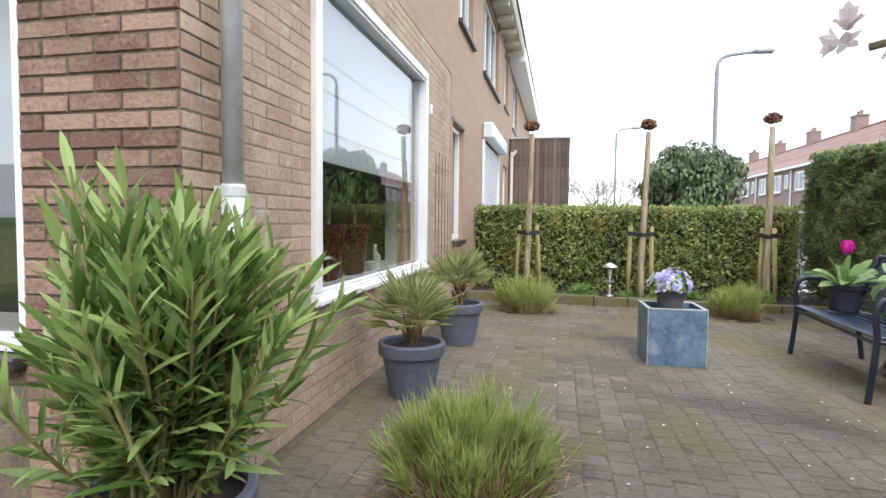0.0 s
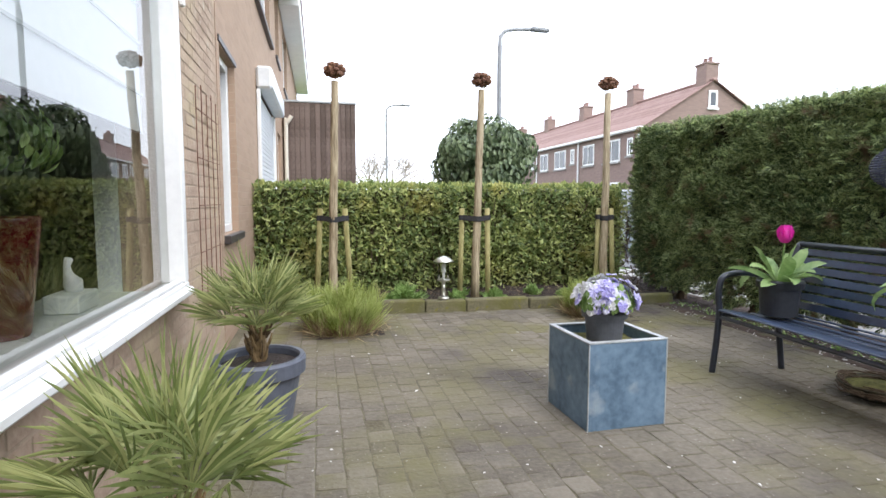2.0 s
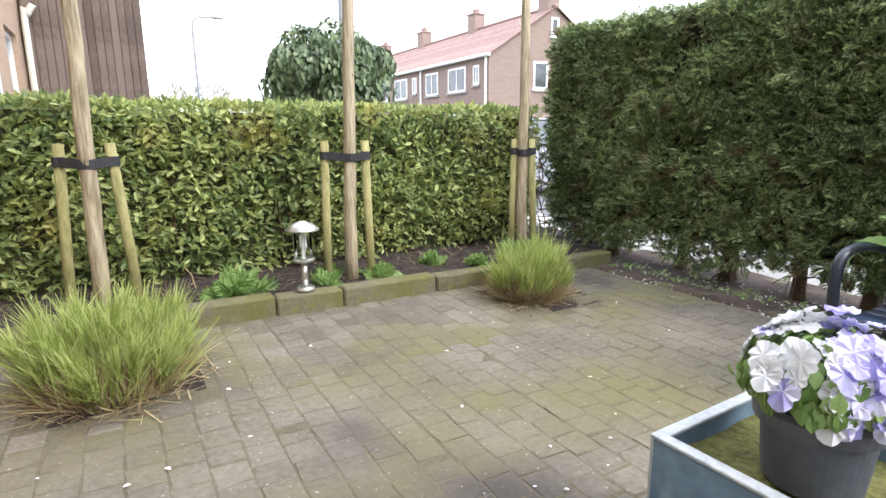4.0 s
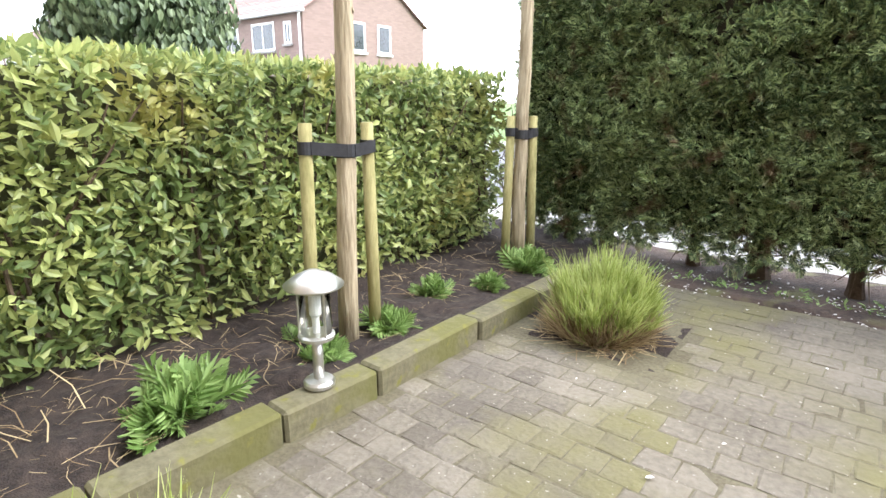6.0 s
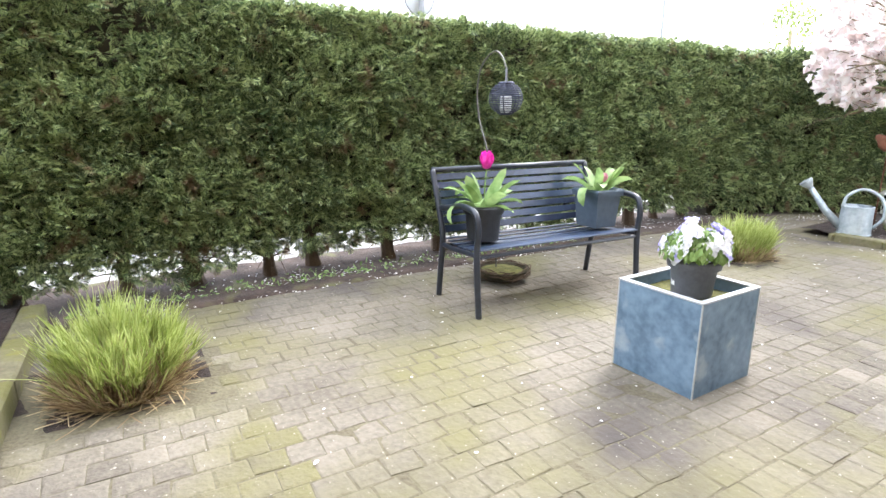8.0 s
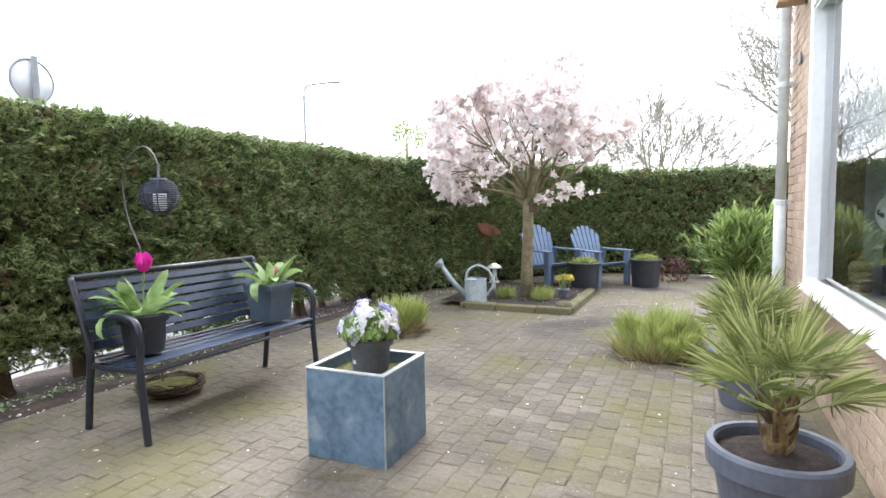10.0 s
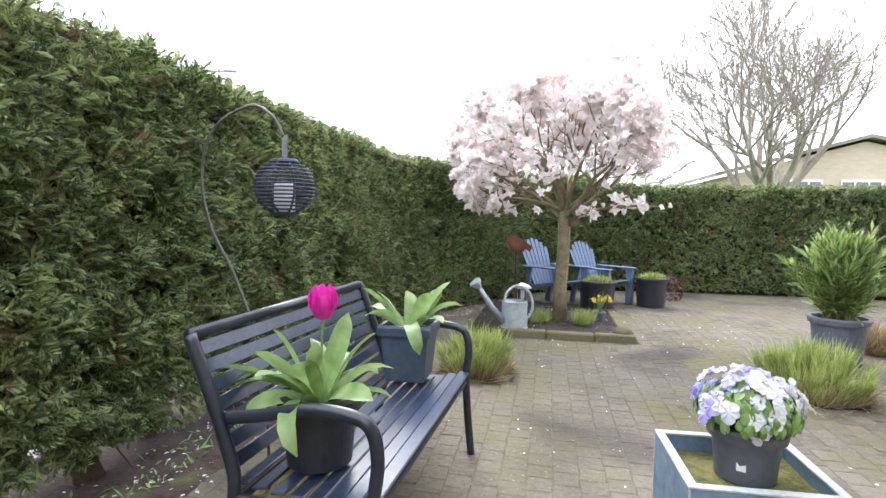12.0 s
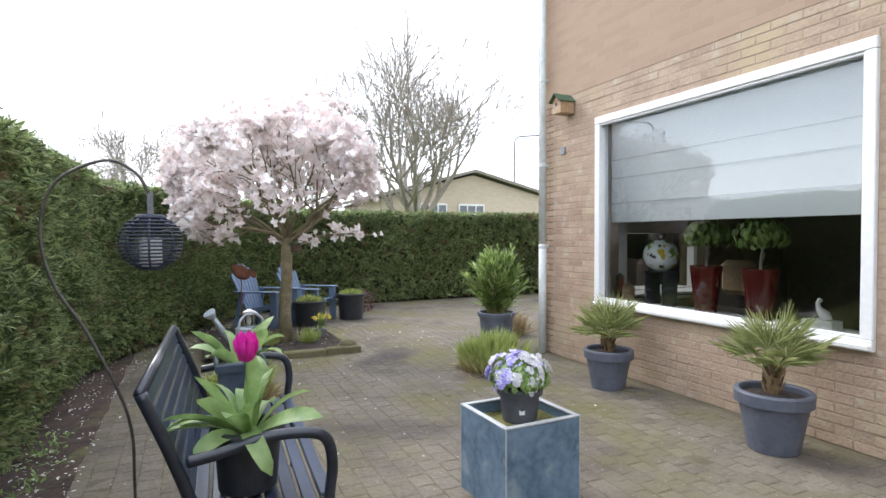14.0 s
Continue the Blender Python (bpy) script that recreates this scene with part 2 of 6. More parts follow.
PALM = material("fan palm leaf", (0.19, 0.24, 0.075), (0.48, 0.50, 0.22), 3, 0.5, 0.0, 4, island=0.55, see=0.3)
TULIP_LEAF = material("tulip leaf", (0.15, 0.265, 0.075), (0.37, 0.50, 0.205), 4, 0.45, 0.0, 4, island=0.4, see=0.35)
TULIP = material("magenta petal", (0.62, 0.012, 0.30), (0.82, 0.05, 0.48), 8, 0.45, 0.0, see=0.3)
PINK = material("pale pink bud", (0.6, 0.25, 0.35), (0.75, 0.4, 0.5), 8, 0.5, 0.0, see=0.3)
PANSY_BLUE = material("lilac pansy petal", (0.42, 0.38, 0.78), (0.74, 0.72, 0.90), 6, 0.6, 0.0, island=0.6, see=0.3)
PANSY_WHITE = material("white pansy petal", (0.70, 0.70, 0.72), (0.84, 0.84, 0.84), 6, 0.6, 0.0, island=0.4, see=0.3)
BLOSSOM = material("white-pink magnolia petal", (0.88, 0.78, 0.76), (0.97, 0.945, 0.935), 4, 0.6, 0.0, island=0.6, see=0.4)
YELLOW = material("yellow flower", (0.65, 0.5, 0.04), (0.8, 0.68, 0.12), 6, 0.6, 0.0, see=0.3)
WEED = material("green herb leaf", (0.15, 0.25, 0.06), (0.34, 0.48, 0.17), 4, 0.6, 0.0, island=0.5, see=0.35)
MOSS = material("moss", (0.06, 0.06, 0.015), (0.18, 0.17, 0.05), 14, 1.0, 1.0, 5)
RUST = material("rusty iron", (0.10, 0.035, 0.02), (0.20, 0.08, 0.045), 9, 0.85, 0.5)
TILE = material("orange roof tile", (0.235, 0.14, 0.12), (0.32, 0.205, 0.18), 2, 0.8, 0.2, 5, each=0.3)
PETAL = material("fallen white petal", (0.66, 0.62, 0.58), (0.8, 0.78, 0.75), 8, 0.8, 0.0, island=0.3)
ASPHALT = material("asphalt", (0.10, 0.10, 0.105), (0.17, 0.17, 0.175), 0.8, 0.95, 0.2, 30)
SLABS = material("pale pavement", (0.27, 0.26, 0.245), (0.37, 0.36, 0.34), 0.9, 0.95, 0.2, 20)
LAWN = material("verge grass", (0.06, 0.11, 0.025), (0.15, 0.22, 0.06), 0.7, 1.0, 0.5, 30)
RED_VASE = material("dark red glaze", (0.05, 0.004, 0.005), (0.10, 0.009, 0.009), 3, 0.15, 0.0, gloss=0.8)
CERAMIC = material("painted white ceramic", (0.85, 0.86, 0.84), (0.93, 0.93, 0.91), 14, 0.25, 0.0, detail=2, stain=[((0.22, 0.36, 0.06), 9, 0.58, 0.60), ((0.62, 0.45, 0.04), 13, 0.62, 0.64), ((0.03, 0.04, 0.05), 17, 0.64, 0.66)])
HONEY = material("varnished wood", (0.32, 0.20, 0.11), (0.48, 0.33, 0.20), 6, 0.5, 0.1)
GREEN_ROOF = material("green felt roof", (0.05, 0.09, 0.05), (0.10, 0.16, 0.09), 12, 0.9, 0.4)
GREEN_WAX = material("green candle wax", (0.03, 0.22, 0.11), (0.05, 0.30, 0.16), 6, 0.5, 0.0)
HOLDER = glass_material("crystal", (0.75, 0.85, 0.88), 1.6)
CAR = material("silver car paint", (0.45, 0.47, 0.5), (0.52, 0.54, 0.57), 3, 0.25, 0.0, metal=0.3)


# ---------------------------------------------------------------- shapes
class Shape:
    """Vertices and faces, gathered piece by piece into one mesh."""

    def __init__(self):
        self.v, self.f, self.n = [], [], 0

    def add(self, verts, faces, m=None):
        verts = np.asarray(verts, float)
        if m is not None:
            a = np.array(m)
            verts = verts @ a[:3, :3].T + a[:3, 3]
        self.v.append(verts)
        self.f += [tuple(i + self.n for i in f) for f in faces]
        self.n += len(verts)
        return self

    def box(self, x0, x1, y0, y1, z0, z1, e=0.0, m=None):
        if not e:
            v = [(x, y, z) for x in (x0, x1) for y in (y0, y1) for z in (z0, z1)]
            return self.add(v, [(0, 1, 3, 2), (4, 6, 7, 5), (0, 4, 5, 1), (2, 3, 7, 6), (0, 2, 6, 4), (1, 5, 7, 3)], m)
        bm = bmesh.new()
        bmesh.ops.create_cube(bm, size=1, matrix=Matrix.Translation(((x0 + x1) / 2, (y0 + y1) / 2, (z0 + z1) / 2)) @ Matrix.Diagonal((x1 - x0, y1 - y0, z1 - z0, 1)))
        bmesh.ops.bevel(bm, geom=bm.edges[:], offset=e, segments=1, affect="EDGES")
        bm.verts.index_update()
        self.add([p.co[:] for p in bm.verts], [[p.index for p in f.verts] for f in bm.faces], m)
        bm.free()
        return self

    def lathe(self, profile, seg=24, m=None, close=True):
        v, f = [], []
        for r, z in profile:
            v += [(r * math.cos(2 * math.pi * i / seg), r * math.sin(2 * math.pi * i / seg), z) for i in range(seg)]
        for j in range(len(profile) - 1):
            for i in range(seg):
                k = (i + 1) % seg
                f.append((j * seg + i, j * seg + k, (j + 1) * seg + k, (j + 1) * seg + i))
        if close:
            f.append(tuple(range(seg))[::-1])
            f.append(tuple((len(profile) - 1) * seg + i for i in range(seg)))
        return self.add(v, f, m)

    def tube(self, pts, r, seg=8, flat=1.0, caps=True):
        pts = [Vector(p) for p in pts]
        rs = r if hasattr(r, "__len__") else [r] * len(pts)
        v, f, side = [], [], None
        for i, p in enumerate(pts):
            d = (pts[min(i + 1, len(pts) - 1)] - pts[max(i - 1, 0)]).normalized()
            if side is None:
                side = d.cross(Vector((0, 0, 1)) if abs(d.z) < 0.9 else Vector((0, 1, 0))).normalized()
            side = (side - d * side.dot(d)).normalized()
            up = d.cross(side)
            for j in range(seg):
                a = 2 * math.pi * j / seg
                v.append(p + side * (rs[i] * math.cos(a)) + up * (rs[i] * flat * math.sin(a)))
        for i in range(len(pts) - 1):
            for j in range(seg):
                k = (j + 1) % seg
                f.append((i * seg + j, i * seg + k, (i + 1) * seg + k, (i + 1) * seg + j))
        if caps:
            f += [tuple(range(seg))[::-1], tuple((len(pts) - 1) * seg + j for j in range(seg))]
        return self.add([p[:] for p in v], f)

    def swarm(self, kinds, frames):
        """Many copies of small templates (verts, faces), at 4x4 frames."""
        for i, (v, f) in enumerate(kinds):
            ms = frames[i::len(kinds)]
            if not len(ms):
                continue
            ms = np.asarray(ms)
            v = np.asarray(v, float)
            out = np.einsum("nij,kj->nki", ms[:, :3, :3], v) + ms[:, None, :3, 3]
            self.v.append(out.reshape(-1, 3))
            off = self.n + np.arange(len(ms)) * len(v)
            for face in f:
                self.f += [tuple(row) for row in (off[:, None] + np.array(face)).tolist()]
            self.n += len(ms) * len(v)
        return self

    def mesh(self, name, smooth=False):
        me = bpy.data.meshes.new(name)
        me.from_pydata(np.concatenate(self.v).tolist(), [], self.f)
        if smooth:
            me.polygons.foreach_set("use_smooth", [True] * len(me.polygons))
        me.update()
        return me


def part(name, shape, mat, parent=None, label="", smooth=False, at=None):
    me = shape if isinstance(shape, bpy.types.Mesh) else shape.mesh(name, smooth)
    if not me.materials:
        me.materials.append(mat)
    ob = new(name, me)
    if parent:
        ob.parent = parent
    if at is not None:
        ob.matrix_basis = at
    if label:
        ob["label"] = label
    return ob


plan_x = 0.0  # where the line of the house front lies in the plan while its parts are set out


def thing(name, label, category, at=None, group="", kind=""):
    ob = tagged(new(name), label, category, group, kind)
    ob.matrix_basis = pose(plan_x, 0, 0) @ (at or Matrix())
    return ob


def setting(name, shape, mat, label, category="", smooth=False, kind="structure"):
    return tagged(part(name, shape, mat, None, "", smooth, pose(plan_x, 0, 0)), label, category or name.split("_")[0], "", kind)


rng = np.random.default_rng(7)


def curve(points, steps=8):
    """A smooth line through the points."""
    p, out = [Vector(q) for q in points], []
    for i in range(len(p) - 1):
        a, b, c, d = p[max(i - 1, 0)], p[i], p[i + 1], p[min(i + 2, len(p) - 1)]
        for s in range(steps):
            t = s / steps
            out.append(0.5 * ((2 * b) + (c - a) * t + (2 * a - 5 * b + 4 * c - d) * t * t + (3 * b - a - 3 * c + d) * t ** 3))
    return out + [p[-1]]


def frames_at(points, ahead, up, size, spin=0.6):
    """4x4 frames whose y axis points about along ahead and z about along up, with random spread."""
    points, ahead, up = (np.asarray(a, float) for a in (points, ahead, up))
    n = len(points)
    y = np.broadcast_to(ahead, (n, 3)) + rng.normal(0, spin, (n, 3))
    y /= np.linalg.norm(y, axis=1, keepdims=True)
    z = np.broadcast_to(up, (n, 3)) + rng.normal(0, spin, (n, 3))
    x = np.cross(y, z)
    x /= np.linalg.norm(x, axis=1, keepdims=True) + 1e-9
    z = np.cross(x, y)
    s = np.broadcast_to(size, (n,)) * rng.uniform(0.65, 1.3, n)
    m = np.zeros((n, 4, 4))
    m[:, :3, 0], m[:, :3, 1], m[:, :3, 2], m[:, :3, 3], m[:, 3, 3] = x * s[:, None], y * s[:, None], z * s[:, None], points, 1
    return m


def leaf(length, width, fold=0.25, droop=0.15):
    """A pointed leaf along +y, folded at its midrib."""
    v, f = [], []
    for t, w in ((0, 0.12), (0.3, 0.85), (0.6, 1.0), (0.85, 0.55), (1, 0.02)):
        z = -droop * length * t * t
        v += [(-w * width / 2, t * length, z + fold * w * width / 2), (0, t * length, z), (w * width / 2, t * length, z + fold * w * width / 2)]
    for i in range(4):
        a = i * 3
        f += [(a, a + 1, a + 4, a + 3), (a + 1, a + 2, a + 5, a + 4)]
    return v, f


def oval(length, width):
    v = [(0, 0, 0), (-width * 0.42, length * 0.3, width * 0.12), (-width * 0.45, length * 0.65, width * 0.1), (0, length, -width * 0.15), (width * 0.45, length * 0.65, width * 0.1), (width * 0.42, length * 0.3, width * 0.12), (0, length * 0.5, -width * 0.03)]
    return v, [(0, 1, 6), (1, 2, 6), (2, 3, 6), (3, 4, 6), (4, 5, 6), (5, 0, 6)]


def frond(length, n=5):
    """A flat conifer spray along +y."""
    v, f = [], []
    for i in range(n):
        t = 0.12 + 0.75 * i / n
        reach = length * 0.46 * (1 - 0.62 * t)
        for s in (-1, 1):
            a, w = len(v), length * 0.055
            y = t * length
            v += [(0, y - w, 0), (s * reach * 0.55, y + reach * 0.42 - w, 0.02 * length), (s * reach, y + reach * 0.85, -0.03 * length), (s * reach * 0.5, y + reach * 0.5 + w * 1.2, 0.02 * length)]
            f.append((a, a + 1, a + 2, a + 3))
    a = len(v)
    v += [(-length * 0.035, 0, 0), (length * 0.035, 0, 0), (length * 0.05, length * 0.7, 0.01), (0, length, -0.02 * length), (-length * 0.05, length * 0.7, 0.01)]
    f.append((a, a + 1, a + 2, a + 3, a + 4))
    return v, f


def blade(length, width, bend):
    v, f = [], []
    for i in range(4):
        t = i / 3
        w = width * (1 - t ** 2) / 2 + 0.0004
        v += [(-w, bend * length * t * t, length * t * (1 - 0.25 * bend * t)), (w, bend * length * t * t, length * t * (1 - 0.25 * bend * t))]
    for i in range(3):
        f.append((2 * i, 2 * i + 1, 2 * i + 3, 2 * i + 2))
    return v, f


def grow(shape, start, way, length, radius, depth, spread, ends, kids=3, keep=0.72, lift=0.15, seg=5, curl=0.12, least=0.0):
    """A branching limb; its last twigs' ends are gathered."""
    p, d, pts, rs = Vector(start), Vector(way).normalized(), [Vector(start)], [radius]
    for i in range(4):
        d = (d + Vector(rng.normal(0, curl, 3)) + Vector((0, 0, lift * 0.3))).normalized()
        p = p + d * (length / 4)
        pts.append(p.copy())
        rs.append(max(least, radius * (1 - 0.13 * (i + 1))))
        if depth < 3:
            ends.append((p.copy(), d.copy()))
    shape.tube(pts, rs, seg if depth > 1 else 4, caps=False)
    if depth > 0:
        for k in range(kids):
            j = int(rng.integers(2, 5)) if k else 4
            turn = Vector(rng.normal(0, 1, 3)).cross(d).normalized()
            way2 = (d + turn * (spread * rng.uniform(0.6, 1.3)) + Vector((0, 0, lift))).normalized()
            grow(shape, pts[j], way2, length * keep * rng.uniform(0.8, 1.15), rs[j] * (0.72 if k else 0.85), depth - 1, spread, ends, kids, keep, lift, seg, curl, least)


# ---------------------------------------------------------------- ground
far_ground = setting("ground", Shape().box(-400, 400, -400, 400, -0.4, -0.05), LAWN, "distant green verge and lawns around the plots", "ground")
setting("road", Shape().box(6.3, 13.2, -300, 300, -0.049, -0.03), ASPHALT, "grey asphalt street beyond the hedges", "road")
setting("road_2", Shape().box(-300, 6.3, 9.6, 16.4, -0.049, -0.031), ASPHALT, "grey asphalt side street past the low hedge", "road")
pave = Shape().box(5.35, 6.3, -300, 9.0, -0.049, 0.0).box(-6, 5.35, 7.75, 9.0, -0.049, 0.0).box(13.2, 15.0, -300, 300, -0.049, 0.03)
setting("pavement", pave, SLABS, "pale concrete slab footway beyond the hedges", "pavement")
setting("joint_bed", Shape().box(-6, 4.62, -5.6, 6.2, -0.12, -0.0028), JOINT, "mossy sand between the pavers", "ground")
soil = Shape().box(4.62, 5.35, -7, 7.75, -0.1, -0.004)
setting("soil_strip", soil, EARTH, "dark bare soil strip under the conifer hedge", "ground")


def heap(x0, x1, y0, y1, z, rough, nx, ny):
    """An uneven patch of soil."""
    s, v, f = Shape(), [], []
    for i in range(nx + 1):
        for j in range(ny + 1):
            x, y = x0 + (x1 - x0) * i / nx, y0 + (y1 - y0) * j / ny
            v.append((x, y, z + rough * (noise.noise(Vector((x * 5, y * 5, z))) + 0.5 * noise.noise(Vector((x * 17, y * 17, 3))))))
    for i in range(nx):
        for j in range(ny):
            a = i * (ny + 1) + j
            f.append((a, a + ny + 1, a + ny + 2, a + 1))
    return s.add(v, f)


setting("flower_bed", heap(0.0, 5.3, 6.10, 7.8, 0.075, 0.04, 150, 46), SOIL, "dark soil bed along the low hedge", "soil", True)
strip = heap(4.46, 5.45, -5, 6.2, 0.009, 0.013, 22, 180)
strip.v[0][:181, 2] = -0.01
setting("soil_strip_2", strip, EARTH, "bare soil with fallen petals under the hedge", "soil", True)


# ---------------------------------------------------------------- house
plan_x = -0.015
WY0, WY1, WZ0, WZ1 = 1.06, 3.64, 0.66, 2.62
HOUSE_N, TOP = 22.0, 5.5
holes = [(WY0, WY1, WZ0, WZ1), (5.08, 5.88, 0.90, 2.41), (7.75, 10.1, 1.0, 2.62), (11.3, 12.3, 1.0, 2.5), (5.4, 6.6, 3.8, 5.2), (7.75, 10.1, 3.75, 5.2), (11.3, 12.3, 3.9, 5.2), (13.6, 15.2, 3.75, 5.2)]


def pierced(y0, y1, z0, z1, cuts, x_out, x_in):
    """A wall in the y-z plane with rectangular openings through it, in closed strips."""
    s = Shape()
    ys = sorted({y0, y1, *[c[0] for c in cuts], *[c[1] for c in cuts]})
    for a, b in zip(ys, ys[1:]):
        z = z0
        for c in sorted((c for c in cuts if c[0] < b and c[1] > a), key=lambda c: c[2]):
            if c[2] > z:
                s.box(x_in, x_out, a, b, z, c[2])
            z = c[3]
        s.box(x_in, x_out, a, b, z, z1)
    return s


wall_east = setting("wall_east", pierced(0.3, 4.95, 0, 2.96, [holes[0]], -0.006, -0.3), MORTAR, "brown-buff brick house wall with pale mortar", "wall")
setting("wall_east_upper", pierced(0.3, HOUSE_N, 2.96, TOP, holes[4:], 0.0, -0.3), BRICKWORK, "brown-buff brick upper storey of the house", "wall")
setting("wall_east_far", pierced(4.95, HOUSE_N, 0, 2.96, holes[1:4], 0.0, -0.3), BRICKWORK, "brown-buff brick ground storey of the terrace", "wall")
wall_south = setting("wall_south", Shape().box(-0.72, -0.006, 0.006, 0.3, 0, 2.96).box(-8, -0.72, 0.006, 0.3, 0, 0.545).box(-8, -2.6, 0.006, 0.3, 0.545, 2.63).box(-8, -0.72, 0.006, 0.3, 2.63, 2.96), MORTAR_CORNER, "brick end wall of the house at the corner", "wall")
setting("wall_south_upper", Shape().box(-8, 0.0, 0.0, 0.3, 2.96, TOP), BRICKWORK, "brown-buff brick upper end wall of the house", "wall")
setting("wall_west", Shape().box(-8.3, -8.0, 0.0, HOUSE_N, 0, TOP), BRICKWORK, "plain brick rear wall of the house", "wall")
setting("wall_north", Shape().box(-8, 0, HOUSE_N - 0.3, HOUSE_N, 0, TOP), BRICKWORK, "plain brick end wall of the terrace", "wall")
roof = Shape().add([(0.45, -0.2, 5.55), (0.45, HOUSE_N + 0.2, 5.55), (-4, HOUSE_N + 0.2, 8.6), (-4, -0.2, 8.6), (-8.5, -0.2, 5.55), (-8.5, HOUSE_N + 0.2, 5.55)], [(0, 1, 2, 3), (3, 2, 5, 4), (0, 3, 4), (1, 5, 2), (0, 4, 5, 1)])
setting("roof", roof, TILE, "orange tiled pitched roof of the terrace", "roof")
gutter = thing("gutter", "cream boxed gutter along the terrace eaves", "gutter", kind="structure")
part("fascia", Shape().box(0.0, 0.38, -0.2, 12.4, 5.34, 5.42, 0.01).box(0.34, 0.40, -0.2, 12.4, 5.40, 5.56, 0.01), CREAM, gutter)
part("fascia", Shape().box(0.0, 0.42, 12.4, HOUSE_N, 5.18, 5.54, 0.02), WHITE, gutter)
for i in range(16):
    part("bracket", Shape().box(0.002, 0.33, 0.2 + i * 0.78, 0.30 + i * 0.78, 5.22, 5.337, 0.008), CREAM, gutter)

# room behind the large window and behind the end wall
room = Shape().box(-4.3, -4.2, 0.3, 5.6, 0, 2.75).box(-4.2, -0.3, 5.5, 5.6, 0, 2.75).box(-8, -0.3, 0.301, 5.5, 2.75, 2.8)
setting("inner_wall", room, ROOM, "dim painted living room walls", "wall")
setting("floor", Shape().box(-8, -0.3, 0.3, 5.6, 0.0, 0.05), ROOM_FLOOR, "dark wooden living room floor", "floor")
rev = Shape().box(-0.42, -0.10, WY0 - 0.08, WY0 - 0.004, WZ0, WZ1).box(-0.42, -0.10, WY1 + 0.004, WY1 + 0.08, WZ0, WZ1)
rev.box(-0.42, -0.302, WY0 - 0.4, WY0, 0.05, 2.75).box(-0.42, -0.302, WY1, WY1 + 0.5, 0.05, 2.75).box(-0.42, -0.302, WY0, WY1, 2.62, 2.75).box(-0.36, -0.302, WY0, WY1, 0.05, 0.6)
setting("reveal", rev, REVEAL, "pale plastered inner sides of the window opening", "wall")


def sheet(x, y0, y1, z0, z1):
    """A thin upright pane."""
    return Shape().add([(x, y0, z0), (x, y1, z0), (x, y1, z1), (x, y0, z1)], [(0, 1, 2, 3)])


def window(y0, y1, z0, z1, x, bars, w=0.07, proud=0.03, pane=None, label="white painted wooden window with dark panes", number=1, sill=None):
    """A framed window in the east wall; bars: places of uprights from 0 to 1."""
    ob = thing(f"window_{number}", label, "window", kind="structure")
    part("window_frame", Shape().box(x - 0.07, x + proud, y0, y1, z0, z0 + w, 0.006).box(x - 0.07, x + proud, y0, y1, z1 - w, z1, 0.006).box(x - 0.07, x + proud - 0.002, y0, y0 + w, z0 + w, z1 - w, 0.006).box(x - 0.07, x + proud - 0.002, y1 - w, y1, z0 + w, z1 - w, 0.006), WHITE, ob)
    edges = [0, *bars, 1]
    for b in bars:
        y = y0 + (y1 - y0) * b
        part("mullion", Shape().box(x - 0.06, x + proud - 0.004, y - w / 2, y + w / 2, z0 + w, z1 - w, 0.006), WHITE, ob)
    for a, b in zip(edges, edges[1:]):
        p = part("pane", sheet(x - 0.027, y0 + (y1 - y0) * a + (w * 0.5 if a else w), y0 + (y1 - y0) * b - (w * 0.5 if b < 1 else w), z0 + w, z1 - w), pane or DARK_PANE, ob)
        p.visible_shadow = pane is None
    if sill:
        part("window_sill", Shape().box(x - 0.05, x + sill, y0 - 0.03, y1 + 0.03, z0 - 0.07, z0 - 0.003, 0.006), DARK_SILL, ob)
    return ob


big = window(WY0, WY1, WZ0, WZ1, -0.02, [], 0.075, 0.055, GLASS, "large white-framed picture window of the living room", 1)
part("sill_board", Shape().box(-0.02, 0.062, WY0 + 0.002, WY1 - 0.002, WZ0 + 0.004, WZ0 + 0.05, 0.012), WHITE, big)
part("glazing_bead", Shape().box(-0.02, 0.02, WY0 + 0.0755, WY1 - 0.0755, WZ0 + 0.0755, WZ0 + 0.095, 0.004).box(-0.02, 0.02, WY0 + 0.0755, WY1 - 0.0755, WZ1 - 0.095, WZ1 - 0.0755, 0.004), WHITE, big)
part("inner_sill", Shape().box(-0.62, -0.11, WY0 - 0.02, WY1 + 0.02, WZ0 - 0.02, WZ0 + 0.027, 0.006), REVEAL, big, "pale stone inner sill")
window(5.08, 5.88, 0.90, 2.41, -0.09, [], 0.07, 0.03, None, "narrow white-framed window with a dark tiled sill", 2, 0.14)
window(11.3, 12.3, 1.0, 2.5, -0.09, [0.5], 0.07, 0.03, None, "small white-framed neighbour's window", 3, 0.12)
window(5.4, 6.6, 3.8, 5.2, -0.1, [0.5], 0.07, 0.03, None, "white upper window with a black sill", 4, 0.16)
window(7.75, 10.1, 3.75, 5.2, -0.1, [0.33, 0.66], 0.07, 0.03, None, "wide white upper window with a black sill", 5, 0.16)
window(11.3, 12.3, 3.9, 5.2, -0.1, [], 0.07, 0.03, None, "narrow white upper window with a black sill", 6, 0.14)
window(13.6, 15.2, 3.75, 5.2, -0.1, [0.5], 0.07, 0.03, None, "white upper window of the far neighbour", 7, 0.14)
for a, b, z in ((5.02, 5.94, 2.415), (7.7, 10.15, 5.205), (5.35, 6.65, 5.205)):
    setting("lintel", Shape().box(-0.08, 0.012, a, b, z, z + 0.05, 0.004), DARK_SILL, "thin dark lintel over a window", "lintel")
shut = thing("roller_shutter", "closed white roller shutter with a projecting box", "shutter", kind="structure")
